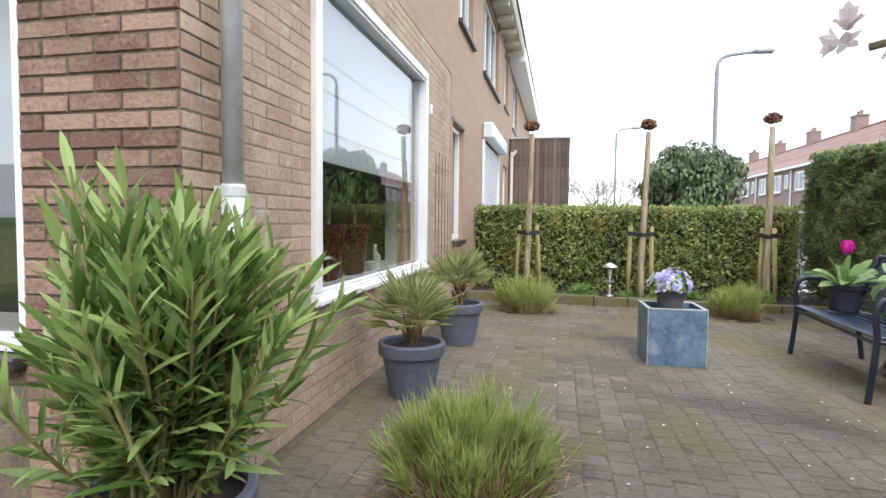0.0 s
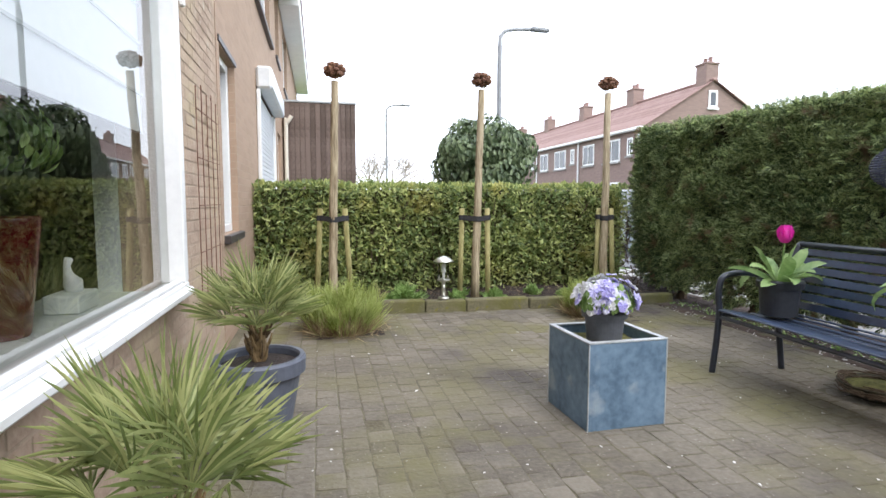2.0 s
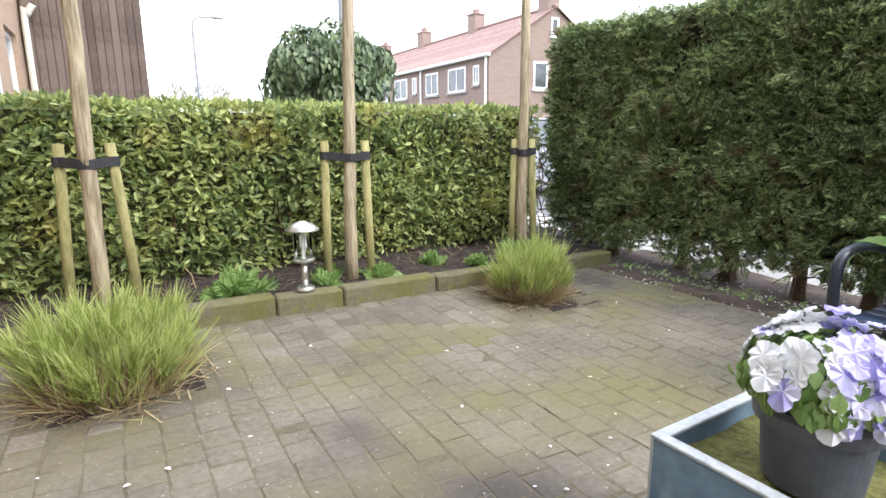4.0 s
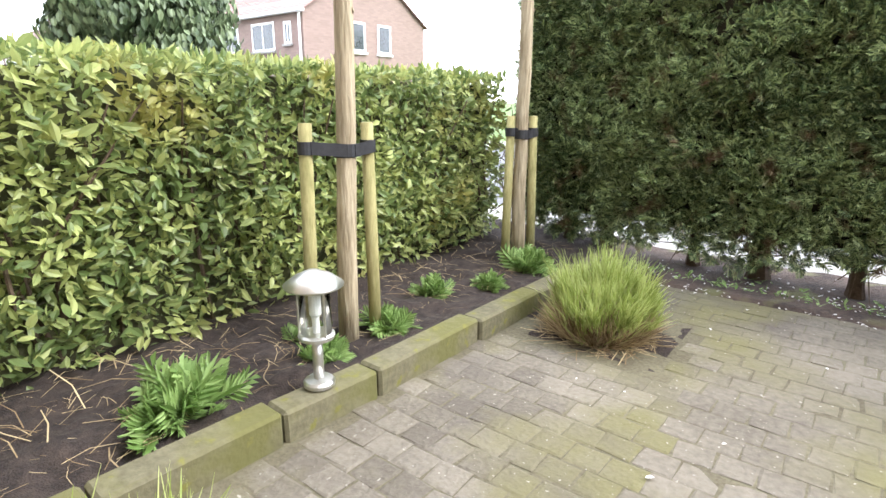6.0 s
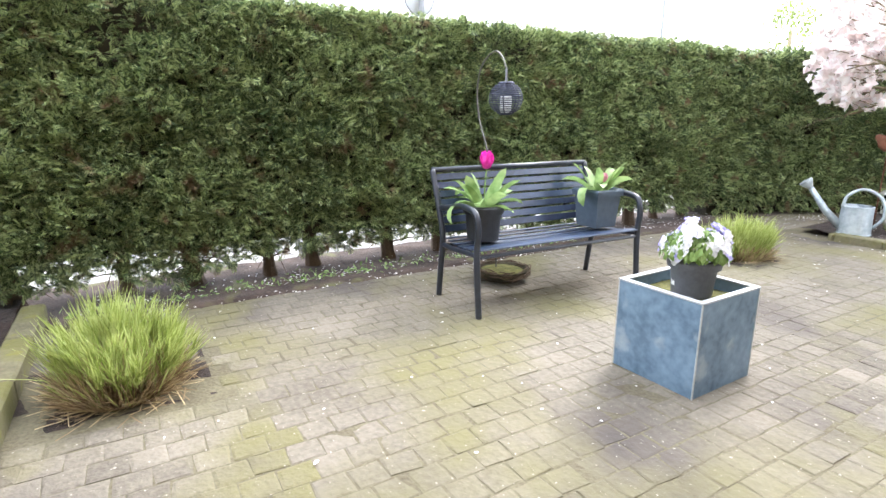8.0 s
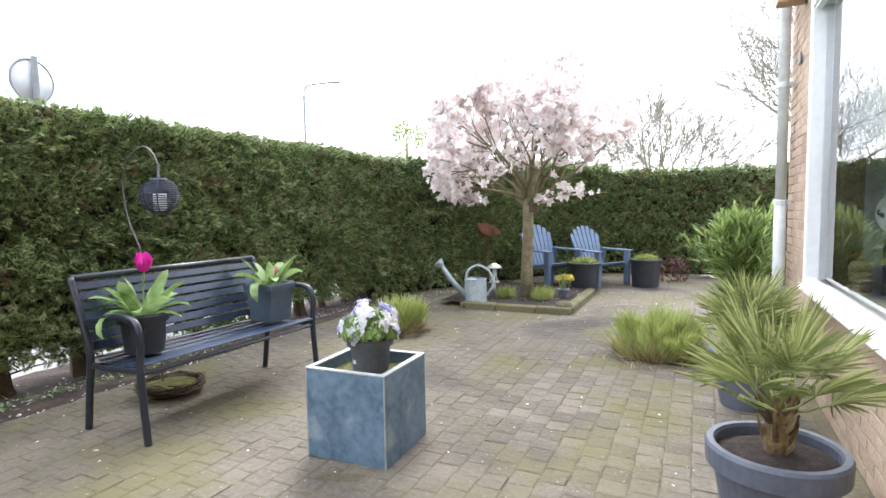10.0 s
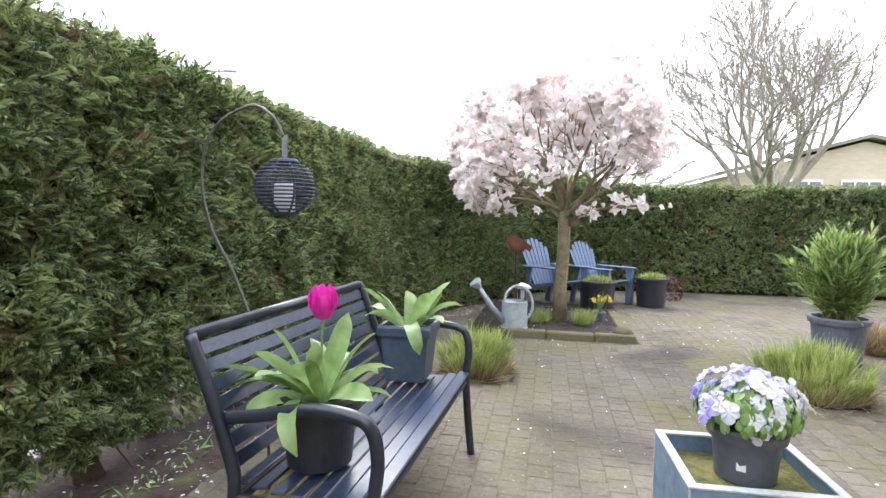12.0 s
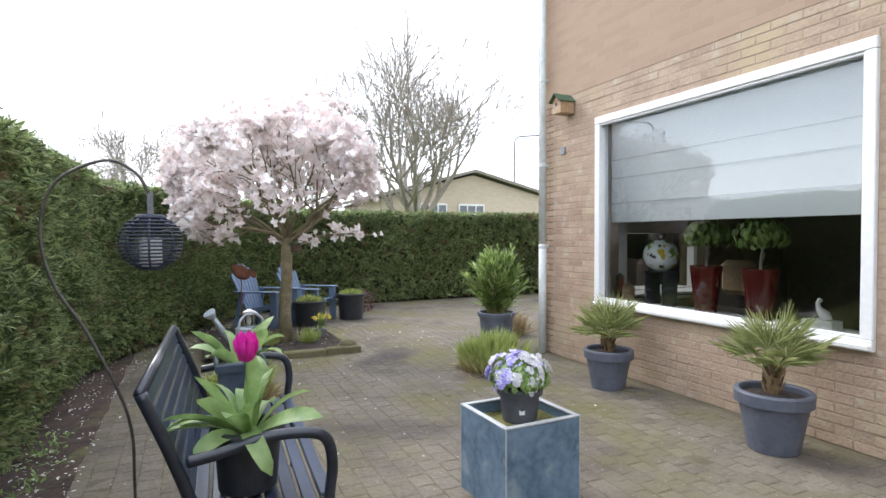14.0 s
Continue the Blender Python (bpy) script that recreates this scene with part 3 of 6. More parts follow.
part("shutter_box", Shape().box(0.004, 0.20, 7.68, 10.17, 2.58, 2.86, 0.03), SHUTTER, shut)
part("rail", Shape().box(0.004, 0.05, 7.70, 7.78, 1.0, 2.578, 0.006), WHITE, shut)
part("rail", Shape().box(0.004, 0.05, 10.07, 10.15, 1.0, 2.578, 0.006), WHITE, shut)
slat_mesh = Shape().box(-0.02, 0.012, 7.785, 10.065, 0.003, 0.058, 0.007).mesh("slat")
for i in range(26):
    part("slat", slat_mesh, SHUTTER, shut, at=pose(0, 0, 1.0 + 0.06 * i))
# south window beside the corner
sw = thing("window_8", "white-framed window of the end wall with a deep sill", "window", kind="structure")
part("window_frame", Shape().box(-0.79, -0.722, 0.03, 0.12, 0.6, 2.63, 0.006).box(-2.6, -2.53, 0.03, 0.12, 0.6, 2.63, 0.006).box(-2.53, -0.79, 0.03, 0.118, 2.55, 2.63, 0.006).box(-2.53, -0.79, 0.03, 0.118, 0.6, 0.68, 0.006), WHITE, sw)
part("pane", Shape().add([(-2.53, 0.06, 0.68), (-0.79, 0.06, 0.68), (-0.79, 0.06, 2.55), (-2.53, 0.06, 2.55)], [(0, 1, 2, 3)]), GLASS, sw).visible_shadow = False
part("window_sill", Shape().box(-2.62, -0.722, -0.06, 0.028, 0.545, 0.6, 0.008), DARK_SILL, sw, "dark red tiled outer sill")
part("inner_sill", Shape().box(-2.6, -0.73, 0.122, 0.5, 0.63, 0.665, 0.006), WHITE, sw)

# rainwater pipe at the corner
pipe = thing("rain_pipe", "grey zinc rainwater pipe with collars at the house corner", "pipe", kind="structure")
part("pipe", Shape().tube([(0.075, 0.2, 0.0), (0.075, 0.2, 1.29)], 0.046, 16).tube([(0.075, 0.2, 1.27), (0.075, 0.2, 5.3)], 0.041, 16), ZINC, pipe, smooth=True)
for z in (1.24, 2.2, 3.2, 4.4):
    part("collar", Shape().lathe([(0.043, z), (0.049, z + 0.004), (0.049, z + 0.04), (0.043, z + 0.045)], 18, pose(0.075, 0.2, 0)).box(0.0, 0.04, 0.185, 0.215, z + 0.01, z + 0.045), ZINC, pipe, smooth=False)
pipe2 = thing("rain_pipe", "pale neighbour's rainwater pipe beside the timber extension", "pipe", kind="structure")
part("pipe", Shape().tube(curve([(0.2, 12.7, 3.0), (0.12, 12.7, 2.86), (0.08, 12.7, 2.7), (0.08, 12.7, 0)], 5), 0.045, 10), CREAM, pipe2, smooth=True)

# timber extension
ext = thing("extension", "dark brown vertically boarded timber extension with a flat roof", "extension", kind="structure")
part("core", Shape().box(0.02, 1.53, 12.88, 20, 0, 3.31), BOARD, ext)
part("roof_edge", Shape().box(0.0, 1.585, 12.825, 20, 3.315, 3.36, 0.006), ZINC_RIM, ext)
board_mesh = Shape().box(0.003, 0.105, 12.845, 12.877, 0.02, 3.31, 0.004).mesh("board")
for i in range(14):
    part("board", board_mesh, BOARD_EACH, ext, at=pose(0.04 + i * 0.109, 0, 0))
side_board = Shape().box(1.533, 1.565, 0.003, 0.135, 0.02, 3.31, 0.004).mesh("board")
for i in range(50):
    part("board", side_board, BOARD_EACH, ext, at=pose(0, 12.85 + i * 0.14, 0))


# ---------------------------------------------------------------- hedges
plan_x = 0.0


def band(line, z0, z1, inset, density, out_up, size, kinds, spin, depth=0.10, bulge=0.05, fray=0.10):
    """Leaf frames over the face of a hedge whose foot line is given by points (x, y) from one end to the other, face to its right-hand side."""
    pts = [np.array(p) for p in line]
    seg = [np.linalg.norm(b - a) for a, b in zip(pts, pts[1:])]
    n = int(sum(seg) * (z1 - z0) * density)
    s = rng.uniform(0, sum(seg), n)
    cum = np.concatenate([[0], np.cumsum(seg)])
    i = np.clip(np.searchsorted(cum, s) - 1, 0, len(seg) - 1)
    a, b = np.array(pts)[i], np.array(pts)[i + 1]
    t = ((s - cum[i]) / np.array(seg)[i])[:, None]
    xy = a + (b - a) * t
    d = (b - a) / np.array(seg)[i][:, None]
    face = np.stack([d[:, 1], -d[:, 0]], 1)
    z = rng.uniform(z0, z1, n)
    lump = np.array([noise.noise(Vector((x * 1.7, y * 1.7, q * 1.9))) + 0.6 * noise.noise(Vector((x * 5, y * 5, q * 5))) for (x, y), q in zip(xy, z)])
    low = np.clip((z0 + 0.35 - z) / 0.35, 0, 1)
    off = lump * bulge - rng.uniform(0, depth, n) - low * fray * (0.6 + lump)
    keep = rng.uniform(0, 1, n) > low * 0.45
    p = np.concatenate([xy + face * off[:, None], z[:, None]], 1)[keep]
    ahead = np.concatenate([face * 0.45 + d * rng.normal(0, 0.45, (n, 1)), np.full((n, 1), out_up)], 1)[keep]
    return frames_at(p, ahead, np.concatenate([face * 0.75, np.full((n, 1), 0.7)], 1)[keep], size, spin)


def top_band(line, width, z, density, size, spin, rise=0.9):
    out = []
    for a, b in zip(line, line[1:]):
        a, b = np.array(a), np.array(b)
        d = (b - a) / np.linalg.norm(b - a)
        n = int(np.linalg.norm(b - a) * width * density)
        p = a + (b - a) * rng.uniform(0, 1, (n, 1)) - np.array([d[1], -d[0]]) * rng.uniform(0, width, (n, 1))
        zz = np.array([z + 0.035 * noise.noise(Vector((x * 2, y * 2, 4))) for x, y in p]) + rng.normal(0, 0.012, n)
        out.append(frames_at(np.concatenate([p, zz[:, None]], 1), (0.1, 0.1, rise), (0.4, 0.4, 0.5), size, spin))
    return np.concatenate(out)


def wall_of(line, width, z0, z1, inset):
    """The inside of a hedge as a plain solid, its shade given by colour."""
    s = Shape()
    for a, b in zip(line, line[1:]):
        a, b = Vector(a), Vector(b)
        d = (b - a).normalized()
        nrm = Vector((d.y, -d.x))
        p = [a - nrm * inset - d * 0.02, b - nrm * inset + d * 0.02, b - nrm * (width - inset) + d * 0.02, a - nrm * (width - inset) - d * 0.02]
        v = [(q.x, q.y, z) for z in (z0, z1) for q in p]
        s.add(v, [(0, 3, 2, 1), (4, 5, 6, 7), (0, 1, 5, 4), (1, 2, 6, 5), (2, 3, 7, 6), (3, 0, 4, 7)])
    return s


east_line = [(4.72, -0.9), (4.72, 6.85)]
bend_line = [(q.x, q.y) for q in curve([(2.15, -4.95, 0), (2.9, -4.5, 0), (3.6, -3.5, 0), (4.15, -2.4, 0), (4.55, -1.6, 0), (4.72, -0.9, 0)], 4)]
back_line = [(-5.5, -5.2), (-2, -5.25), (0.8, -5.2), (2.15, -4.95)]


def flip(line):
    return [tuple(p) for p in line[::-1]]


def east_top(y):
    """The tall hedge rises a little towards its north end."""
    return 2.045 + 0.025 * max(0.0, y - 3.5)


def conifer_face(line, z_top, density, ragged):
    """Frames of flat sprays that stand out in overlapping tufts from a clipped face, with hollows between the tufts and an uneven foot."""
    out = []
    for a, b in zip(line, line[1:]):
        a, b = np.array(a), np.array(b)
        run = np.linalg.norm(b - a)
        d = (b - a) / run
        face = np.array([d[1], -d[0]])
        n = int(run * 1.95 * density)
        s_ = rng.uniform(0, run, n)
        xy = a + d * s_[:, None]
        tops = np.array([z_top(y) for y in xy[:, 1]])
        z = 0.06 + (tops - 0.115) * rng.uniform(0, 1, n)
        tuft, side_, foot, small = (np.array([f_(x, y, q) for (x, y), q in zip(xy, z)]) for f_ in (
            lambda x, y, q: noise.noise(Vector((x * 3.1, y * 3.1, q * 4.2))),
            lambda x, y, q: noise.noise(Vector((x * 4.5 + 9, y * 4.5, q * 6.0))),
            lambda x, y, q: noise.noise(Vector((x * 2.3, y * 2.3, 7.7))),
            lambda x, y, q: noise.noise(Vector((x * 9, y * 9, q * 11)))))
        hang = (0.17 if ragged > 0.8 else 0.06) + ragged * (0.16 * foot + 0.05 * small)
        low = np.clip((0.75 - z) / 0.6, 0, 1)
        keep = (z > hang) & (rng.uniform(0, 1, n) < 1.0 - 0.35 * low) & ((tuft > -0.42 - 0.1 * (1 - low)) | (rng.uniform(0, 1, n) < 0.25))
        off = (0.4 + 0.6 * ragged) * (0.08 * tuft + 0.045 * small) - rng.uniform(0, 0.12, n) - 0.10 * ragged * low * (0.7 + tuft)
        p = np.concatenate([xy + face * off[:, None], z[:, None]], 1)[keep]
        ahead = np.concatenate([face * 0.55 + d * (1.2 * side_)[:, None], (0.2 + 0.5 * tuft - 0.35 * low)[:, None]], 1)[keep]
        up = np.concatenate([np.repeat(face[None] * 0.6, n, 0), np.full((n, 1), 0.85)], 1)[keep]
        out.append(frames_at(p, ahead, up, 1.0 if density > 4000 else 1.38, 0.5))
    return np.concatenate(out)


sprays = [frond(0.08, 4), frond(0.056, 3), frond(0.068, 3)]
for label, line, ends in (("tall clipped dark green conifer hedge beside the bench", east_line, True), ("clipped conifer hedge curving round behind the blossom tree", bend_line, False), ("clipped conifer hedge closing the far end of the garden", back_line, False)):
    face = flip(line)
    hedge = thing("hedge", label, "hedge")
    close = 1.0 if ends else (0.36 if line is back_line else 0.55)
    high = 1.93 if line is back_line else 2.04
    f = [conifer_face(face, east_top if ends else (lambda y: high), 4300 * close, 1.0 if ends else 0.3)]
    t_ = top_band(face, 0.75, high - 0.03, 1300 * close, 0.62, 0.35, 0.12)
    if ends:
        t_[:, 2, 3] += np.array([east_top(y) - high for y in t_[:, 1, 3]])
        f.append(band([(5.5, 6.85), (4.72, 6.85)], 0.2, 2.12, 0, 1500, 0.3, 0.8, sprays, 0.55, 0.12, 0.06))
    part("foliage", Shape().swarm(sprays, np.concatenate(f + [t_])), CONIFER, hedge)
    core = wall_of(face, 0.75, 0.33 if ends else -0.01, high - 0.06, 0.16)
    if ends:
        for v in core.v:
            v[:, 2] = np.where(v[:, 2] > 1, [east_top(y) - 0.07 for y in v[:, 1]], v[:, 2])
    part("core", core, CONIFER_DARK, hedge, "dark solid core for dead twigs and inner shade")
    dead = Shape()
    for a, b in zip(line, line[1:]):
        a, b = Vector(a), Vector(b)
        d = (b - a).normalized()
        inward = Vector((d.y, -d.x))
        k = max(1, round((b - a).length / 0.52))
        for j in range(k):
            q = a + (b - a) * ((j + 0.5 + rng.uniform(-0.2, 0.2)) / k) + inward * (0.34 + 0.07 * math.sin(j * 2.3))
            w_ = rng.uniform(0.045, 0.075)
            part("trunk", Shape().tube([(q.x, q.y, -0.03), (q.x + 0.01, q.y + 0.01, 0.08), (q.x + 0.02, q.y + 0.015, 0.35), (q.x - 0.01, q.y + 0.03, 0.9)], [w_ * 1.35, w_, w_ * 0.85, 0.03], 9), TWIG, hedge)
            for i in range(16 if ends else 6):
                s0 = Vector((q.x, q.y, rng.uniform(0.12, 0.45)))
                way = Vector((rng.normal(), rng.normal(), rng.normal(0.1, 0.4))).normalized()
                l = rng.uniform(0.15, 0.38)
                dead.tube([s0, s0 + way * l * 0.5 + Vector((0, 0, 0.02)), s0 + way * l + Vector((0, 0, rng.normal(-0.02, 0.05)))], [0.008, 0.005, 0.002], 4, caps=False)
    for i in range(150 if ends else 0):
        s0 = Vector((rng.uniform(4.7, 5.3), rng.uniform(6.86, 6.98), rng.uniform(0.0, 1.0)))
        way = Vector((rng.normal(0, 0.5), rng.normal(0, 0.3), rng.normal(0.5, 0.6))).normalized() * rng.uniform(0.15, 0.4)
        dead.tube([s0, s0 + way * 0.5 + Vector((0.015, 0, 0)), s0 + way], [0.007, 0.005, 0.002], 4, caps=False)
    tagged(part("twig_mass", dead, TWIG, hedge, "bare brown inner twigs"), kind="stuff")

low_face = [(-0.02, 6.97), (4.75, 6.97)]
leaves = [oval(0.066, 0.028), oval(0.054, 0.024), oval(0.076, 0.031)]
low = thing("hedge", "low clipped yellow-green laurel hedge along the flower bed", "hedge")
f = [band(low_face, 0.09, 1.36, 0, 2900, 0.0, 1.0, leaves, 0.75, 0.24, 0.10, 0.05), top_band(low_face, 0.62, 1.36, 1300, 0.9, 0.7), band([(4.75, 6.97), (4.75, 7.6)], 0.2, 1.36, 0, 1100, 0.2, 1.0, leaves, 0.65, 0.15, 0.05)]
part("foliage", Shape().swarm(leaves, np.concatenate(f)), LAUREL, low)
# solid filling; the gloom behind the laurel leaves is part of its colour
part("core", wall_of(low_face, 0.62, 0.05, 1.32, 0.22), LAUREL_CORE, low, "dark solid core coloured as shaded inner twigs")
stem = Shape()
for i in range(60):
    x = 0.1 + i * 0.078 + rng.uniform(-0.03, 0.03)
    stem.tube([(x, 7.25 + rng.uniform(-0.1, 0.15), 0.02), (x + rng.normal(0, 0.05), 7.2 + rng.normal(0, 0.06), 0.45), (x + rng.normal(0, 0.12), 7.15 + rng.normal(0, 0.08), 1.2)], [0.013, 0.010, 0.004], 5)
tagged(part("undergrowth", stem, TWIG, low), kind="stuff")

# ---------------------------------------------------------------- garden: kerbs and beds
def kerb_run(owner, a, b, lengths, width=0.13, height=0.115, seed=1):
    """Concrete kerb blocks end to end from a to b, each its own piece."""
    r = np.random.default_rng(seed)
    a, b = Vector((*a, 0)), Vector((*b, 0))
    d, total, s, i = (b - a).normalized(), (b - a).length, 0.0, 0
    while s < total - 0.05:
        l = min(lengths[i % len(lengths)], total - s)
        p = a + d * s
        turn = math.degrees(math.atan2(d.y, d.x))
        part("kerb_block", Shape().box(0.004, l - 0.004, 0, width, -0.08, height + r.uniform(-0.008, 0.006), 0.012), KERB, owner, at=pose(p.x, p.y, 0, r.normal(0, 0.5), 0, turn + r.normal(0, 0.5)))
        s, i = s + l, i + 1


kerb = thing("kerb", "mossy concrete kerb blocks edging the flower bed", "kerb", kind="structure")
kerb_run(kerb, (0.0, 6.10), (1.813, 6.035), (0.6, 0.62), height=0.135, seed=2)
kerb_run(kerb, (1.813, 6.035), (2.257, 6.003), (0.45,), height=0.128, seed=3)
kerb_run(kerb, (2.257, 6.003), (2.97, 5.985), (0.72,), height=0.12, seed=4)
kerb_run(kerb, (2.97, 5.985), (4.75, 5.95), (0.6, 0.58), height=0.112, seed=5)
bed_kerb = thing("kerb", "low mossy concrete edging round the blossom tree bed", "kerb", kind="structure")
kerb_run(bed_kerb, (2.0, -0.89), (3.4, -0.89), (0.42, 0.5), 0.13, 0.075, 6)
kerb_run(bed_kerb, (2.0, -0.895), (2.0, -2.5), (0.5, 0.55), 0.13, 0.075, 7)
setting("tree_bed", heap(2.01, 3.75, -2.9, -0.9, 0.055, 0.022, 36, 40), SOIL, "soil bed with fallen petals under the blossom tree", "soil", True)
pits = [(3.2, 3.86, 5.18, 5.99), (0.68, 1.26, 0.36, 0.95), (0.62, 1.28, 5.1, 5.72), (3.16, 3.7, 0.45, 0.98), (2.0, 3.8, -3.0, -0.76)]
for x0, x1, y0, y1 in pits[:4]:
    setting("planting_pit", heap(x0, x1, y0, y1, -0.002, 0.012, 14, 14), SOIL, "square soil pit in the paving round a grass clump", "soil", True)


# ---------------------------------------------------------------- garden: things
def pot_shape(r, h, rim=0.07, lip=0.018, floor=0.78):
    """A tapered plant pot with a thick rolled rim, hollow."""
    return [(r * floor, 0), (r * floor + 0.004, 0.004), (r * 0.93, h - rim), (r * 0.935, h - rim + 0.002), (r + lip * 0.4, h - rim + 0.004), (r + lip * 0.6, h - 0.012), (r + lip * 0.2, h), (r - lip, h), (r - lip * 1.4, h - 0.012), (r * 0.88, h - rim)]


def plant_pot(parent, r, h, mat, soil=True, rim=0.07, floor=0.78, sides=40):
    turn = pose(0, 0, 0, 0, 0, 45) if sides == 4 else None
    part("pot", Shape().lathe(pot_shape(r, h, rim, floor=floor), sides, turn, close=False).lathe([(0.001, 0.002), (r * floor, 0.002)], sides, turn, close=False), mat, parent, smooth=False)
    if soil:
        v = Shape().lathe([(r * 0.93, h - 0.045), (r * 0.6, h - 0.03), (r * 0.3, h - 0.025), (0.004, h - 0.02)], min(sides, 28), turn)
        part("potting_soil", v, SOIL, parent, "dark potting soil")


FIBRE = material("palm fibre", (0.08, 0.05, 0.025), (0.25, 0.17, 0.08), 14, 0.95, 0.6, 5, island=0.4)


def palm(parent, base, n, reach, fan, seed, lean=0.68, tall=0.0):
    """A small fan palm: hairy stem, stalks and fans of narrow leaflets."""
    global rng
    rng = np.random.default_rng(seed)
    stub = Shape().lathe([(0.034, base - 0.03), (0.042, base + 0.04), (0.036, base + 0.08 + tall), (0.012, base + 0.14 + tall)], 10)
    for i in range(40):
        a, q = rng.uniform(0, 6.28), rng.uniform(0.0, 0.1 + tall)
        u = Vector((math.cos(a), math.sin(a), 0))
        p = u * 0.034 + Vector((0, 0, base + q))
        stub.tube([p, p + u * 0.02 + Vector((0, 0, 0.03)), p + u * 0.035 + Vector((0, 0, 0.075))], [0.009, 0.008, 0.003], 5)
    part("stem", stub, FIBRE, parent, "brown fibrous stem with old leaf stubs")
    for i in range(n):
        a = i * 2.4 + rng.uniform(-0.3, 0.3)
        tilt = 0.2 + lean * (i / n) * 1.6 + rng.uniform(-0.1, 0.1)
        out = Vector((math.cos(a) * math.sin(tilt), math.sin(a) * math.sin(tilt), math.cos(tilt)))
        l = reach * rng.uniform(0.75, 1.1) * (1.15 - 0.35 * i / n)
        start = Vector((0, 0, base + 0.08 + tall))
        end = start + out * l
        side = out.cross(Vector((0, 0, 1))).normalized()
        if side.length < 0.1:
            side = Vector((1, 0, 0))
        nrm = side.cross(out).normalized()
        s = Shape().tube([start, start + out * l * 0.5 + nrm * -0.01, end], [0.006, 0.005, 0.004], 5)
        k = 21
        for j in range(k):
            b = (j / (k - 1) - 0.5) * math.radians(175) + rng.normal(0, 0.03)
            d = (out * math.cos(b) + side * math.sin(b) + nrm * 0.12).normalized()
            ll = fan * (1.0 - 0.25 * abs(j / (k - 1) - 0.5) * 2) * rng.uniform(0.78, 1.1)
            w = d.cross(nrm).normalized() * 0.0042
            mid, tip = end + d * ll * 0.36 + nrm * 0.006, end + d * ll + Vector((0, 0, -0.05 * ll)) - nrm * 0.01
            q = [end, mid + w, mid - nrm * 0.006, mid - w, tip, end + d * ll * 0.75 + w * 0.5 - nrm * 0.004, end + d * ll * 0.75 - w * 0.5 - nrm * 0.004]
            s.add([p[:] for p in q], [(0, 2, 1), (0, 3, 2), (1, 2, 4, 5), (2, 3, 6, 4)])
        part("leaf", s, PALM, parent)


for x, y, r, h, seed, n, reach, fan, word in ((0.39, 1.70, 0.212, 0.36, 3, 21, 0.20, 0.28, "small fan palm in a ribbed grey-blue plastic pot under the window"), (0.415, 3.28, 0.222, 0.39, 5, 19, 0.205, 0.265, "larger fan palm in a grey-blue plastic pot beside the window")):
    p = thing("potted_palm", word, "plant", pose(x, y, 0), "fan palms under the window")
    plant_pot(p, r, h, PLASTIC, rim=0.085, floor=0.66)
    palm(p, h - 0.03, n, reach, fan, seed, 0.82 if n > 20 else 0.68, 0.04 if n > 20 else 0.07)

# oleander beside the house corner
rng = np.random.default_rng(11)
ole = thing("potted_shrub", "bushy oleander with long green leaves in a dark pot", "plant", pose(0.29, -0.49, 0))
plant_pot(ole, 0.235, 0.42, PLASTIC, rim=0.06)
stems, fr = Shape(), []
for i in range(135):
    a, tilt = rng.uniform(0, 2 * math.pi), abs(rng.normal(0, 0.34))
    tilt = min(tilt, 0.72)
    d = Vector((math.cos(a) * math.sin(tilt), math.sin(a) * math.sin(tilt), math.cos(tilt)))
    l = rng.uniform(0.45, 0.80) * (1.0 - 0.22 * tilt) * (1.16 if i % 19 == 0 else 1.0)
    start = Vector((rng.normal(0, 0.05), rng.normal(0, 0.05), 0.38))
    pts = [start + d * l * t + Vector((0, 0, 0.12 * t * t * tilt)) for t in (0, 0.35, 0.7, 1)]
    stems.tube(pts, [0.007, 0.006, 0.005, 0.003], 5)
    for t in np.arange(0.18, 1.0, 0.075):
        c = start + d * l * t + Vector((0, 0, 0.12 * t * t * tilt))
        for j in range(3):
            b = j * 2.094 + t * 9 + i
            u = Vector((math.cos(b), math.sin(b), 0))
            w = (u - d * u.dot(d)).normalized()
            open_ = 0.78 - 0.46 * t
            fr.append(frames_at([c[:]], (w * open_ + d * (0.35 + 0.65 * t))[:], (d - w * 0.2)[:], 1.0, 0.12)[0])
tagged(part("stem", stems, STAKE, ole), kind="stuff")
part("foliage", Shape().swarm([leaf(0.135, 0.020), leaf(0.15, 0.021), leaf(0.115, 0.018)], np.array(fr)), OLEANDER, ole, "long narrow green leaves")


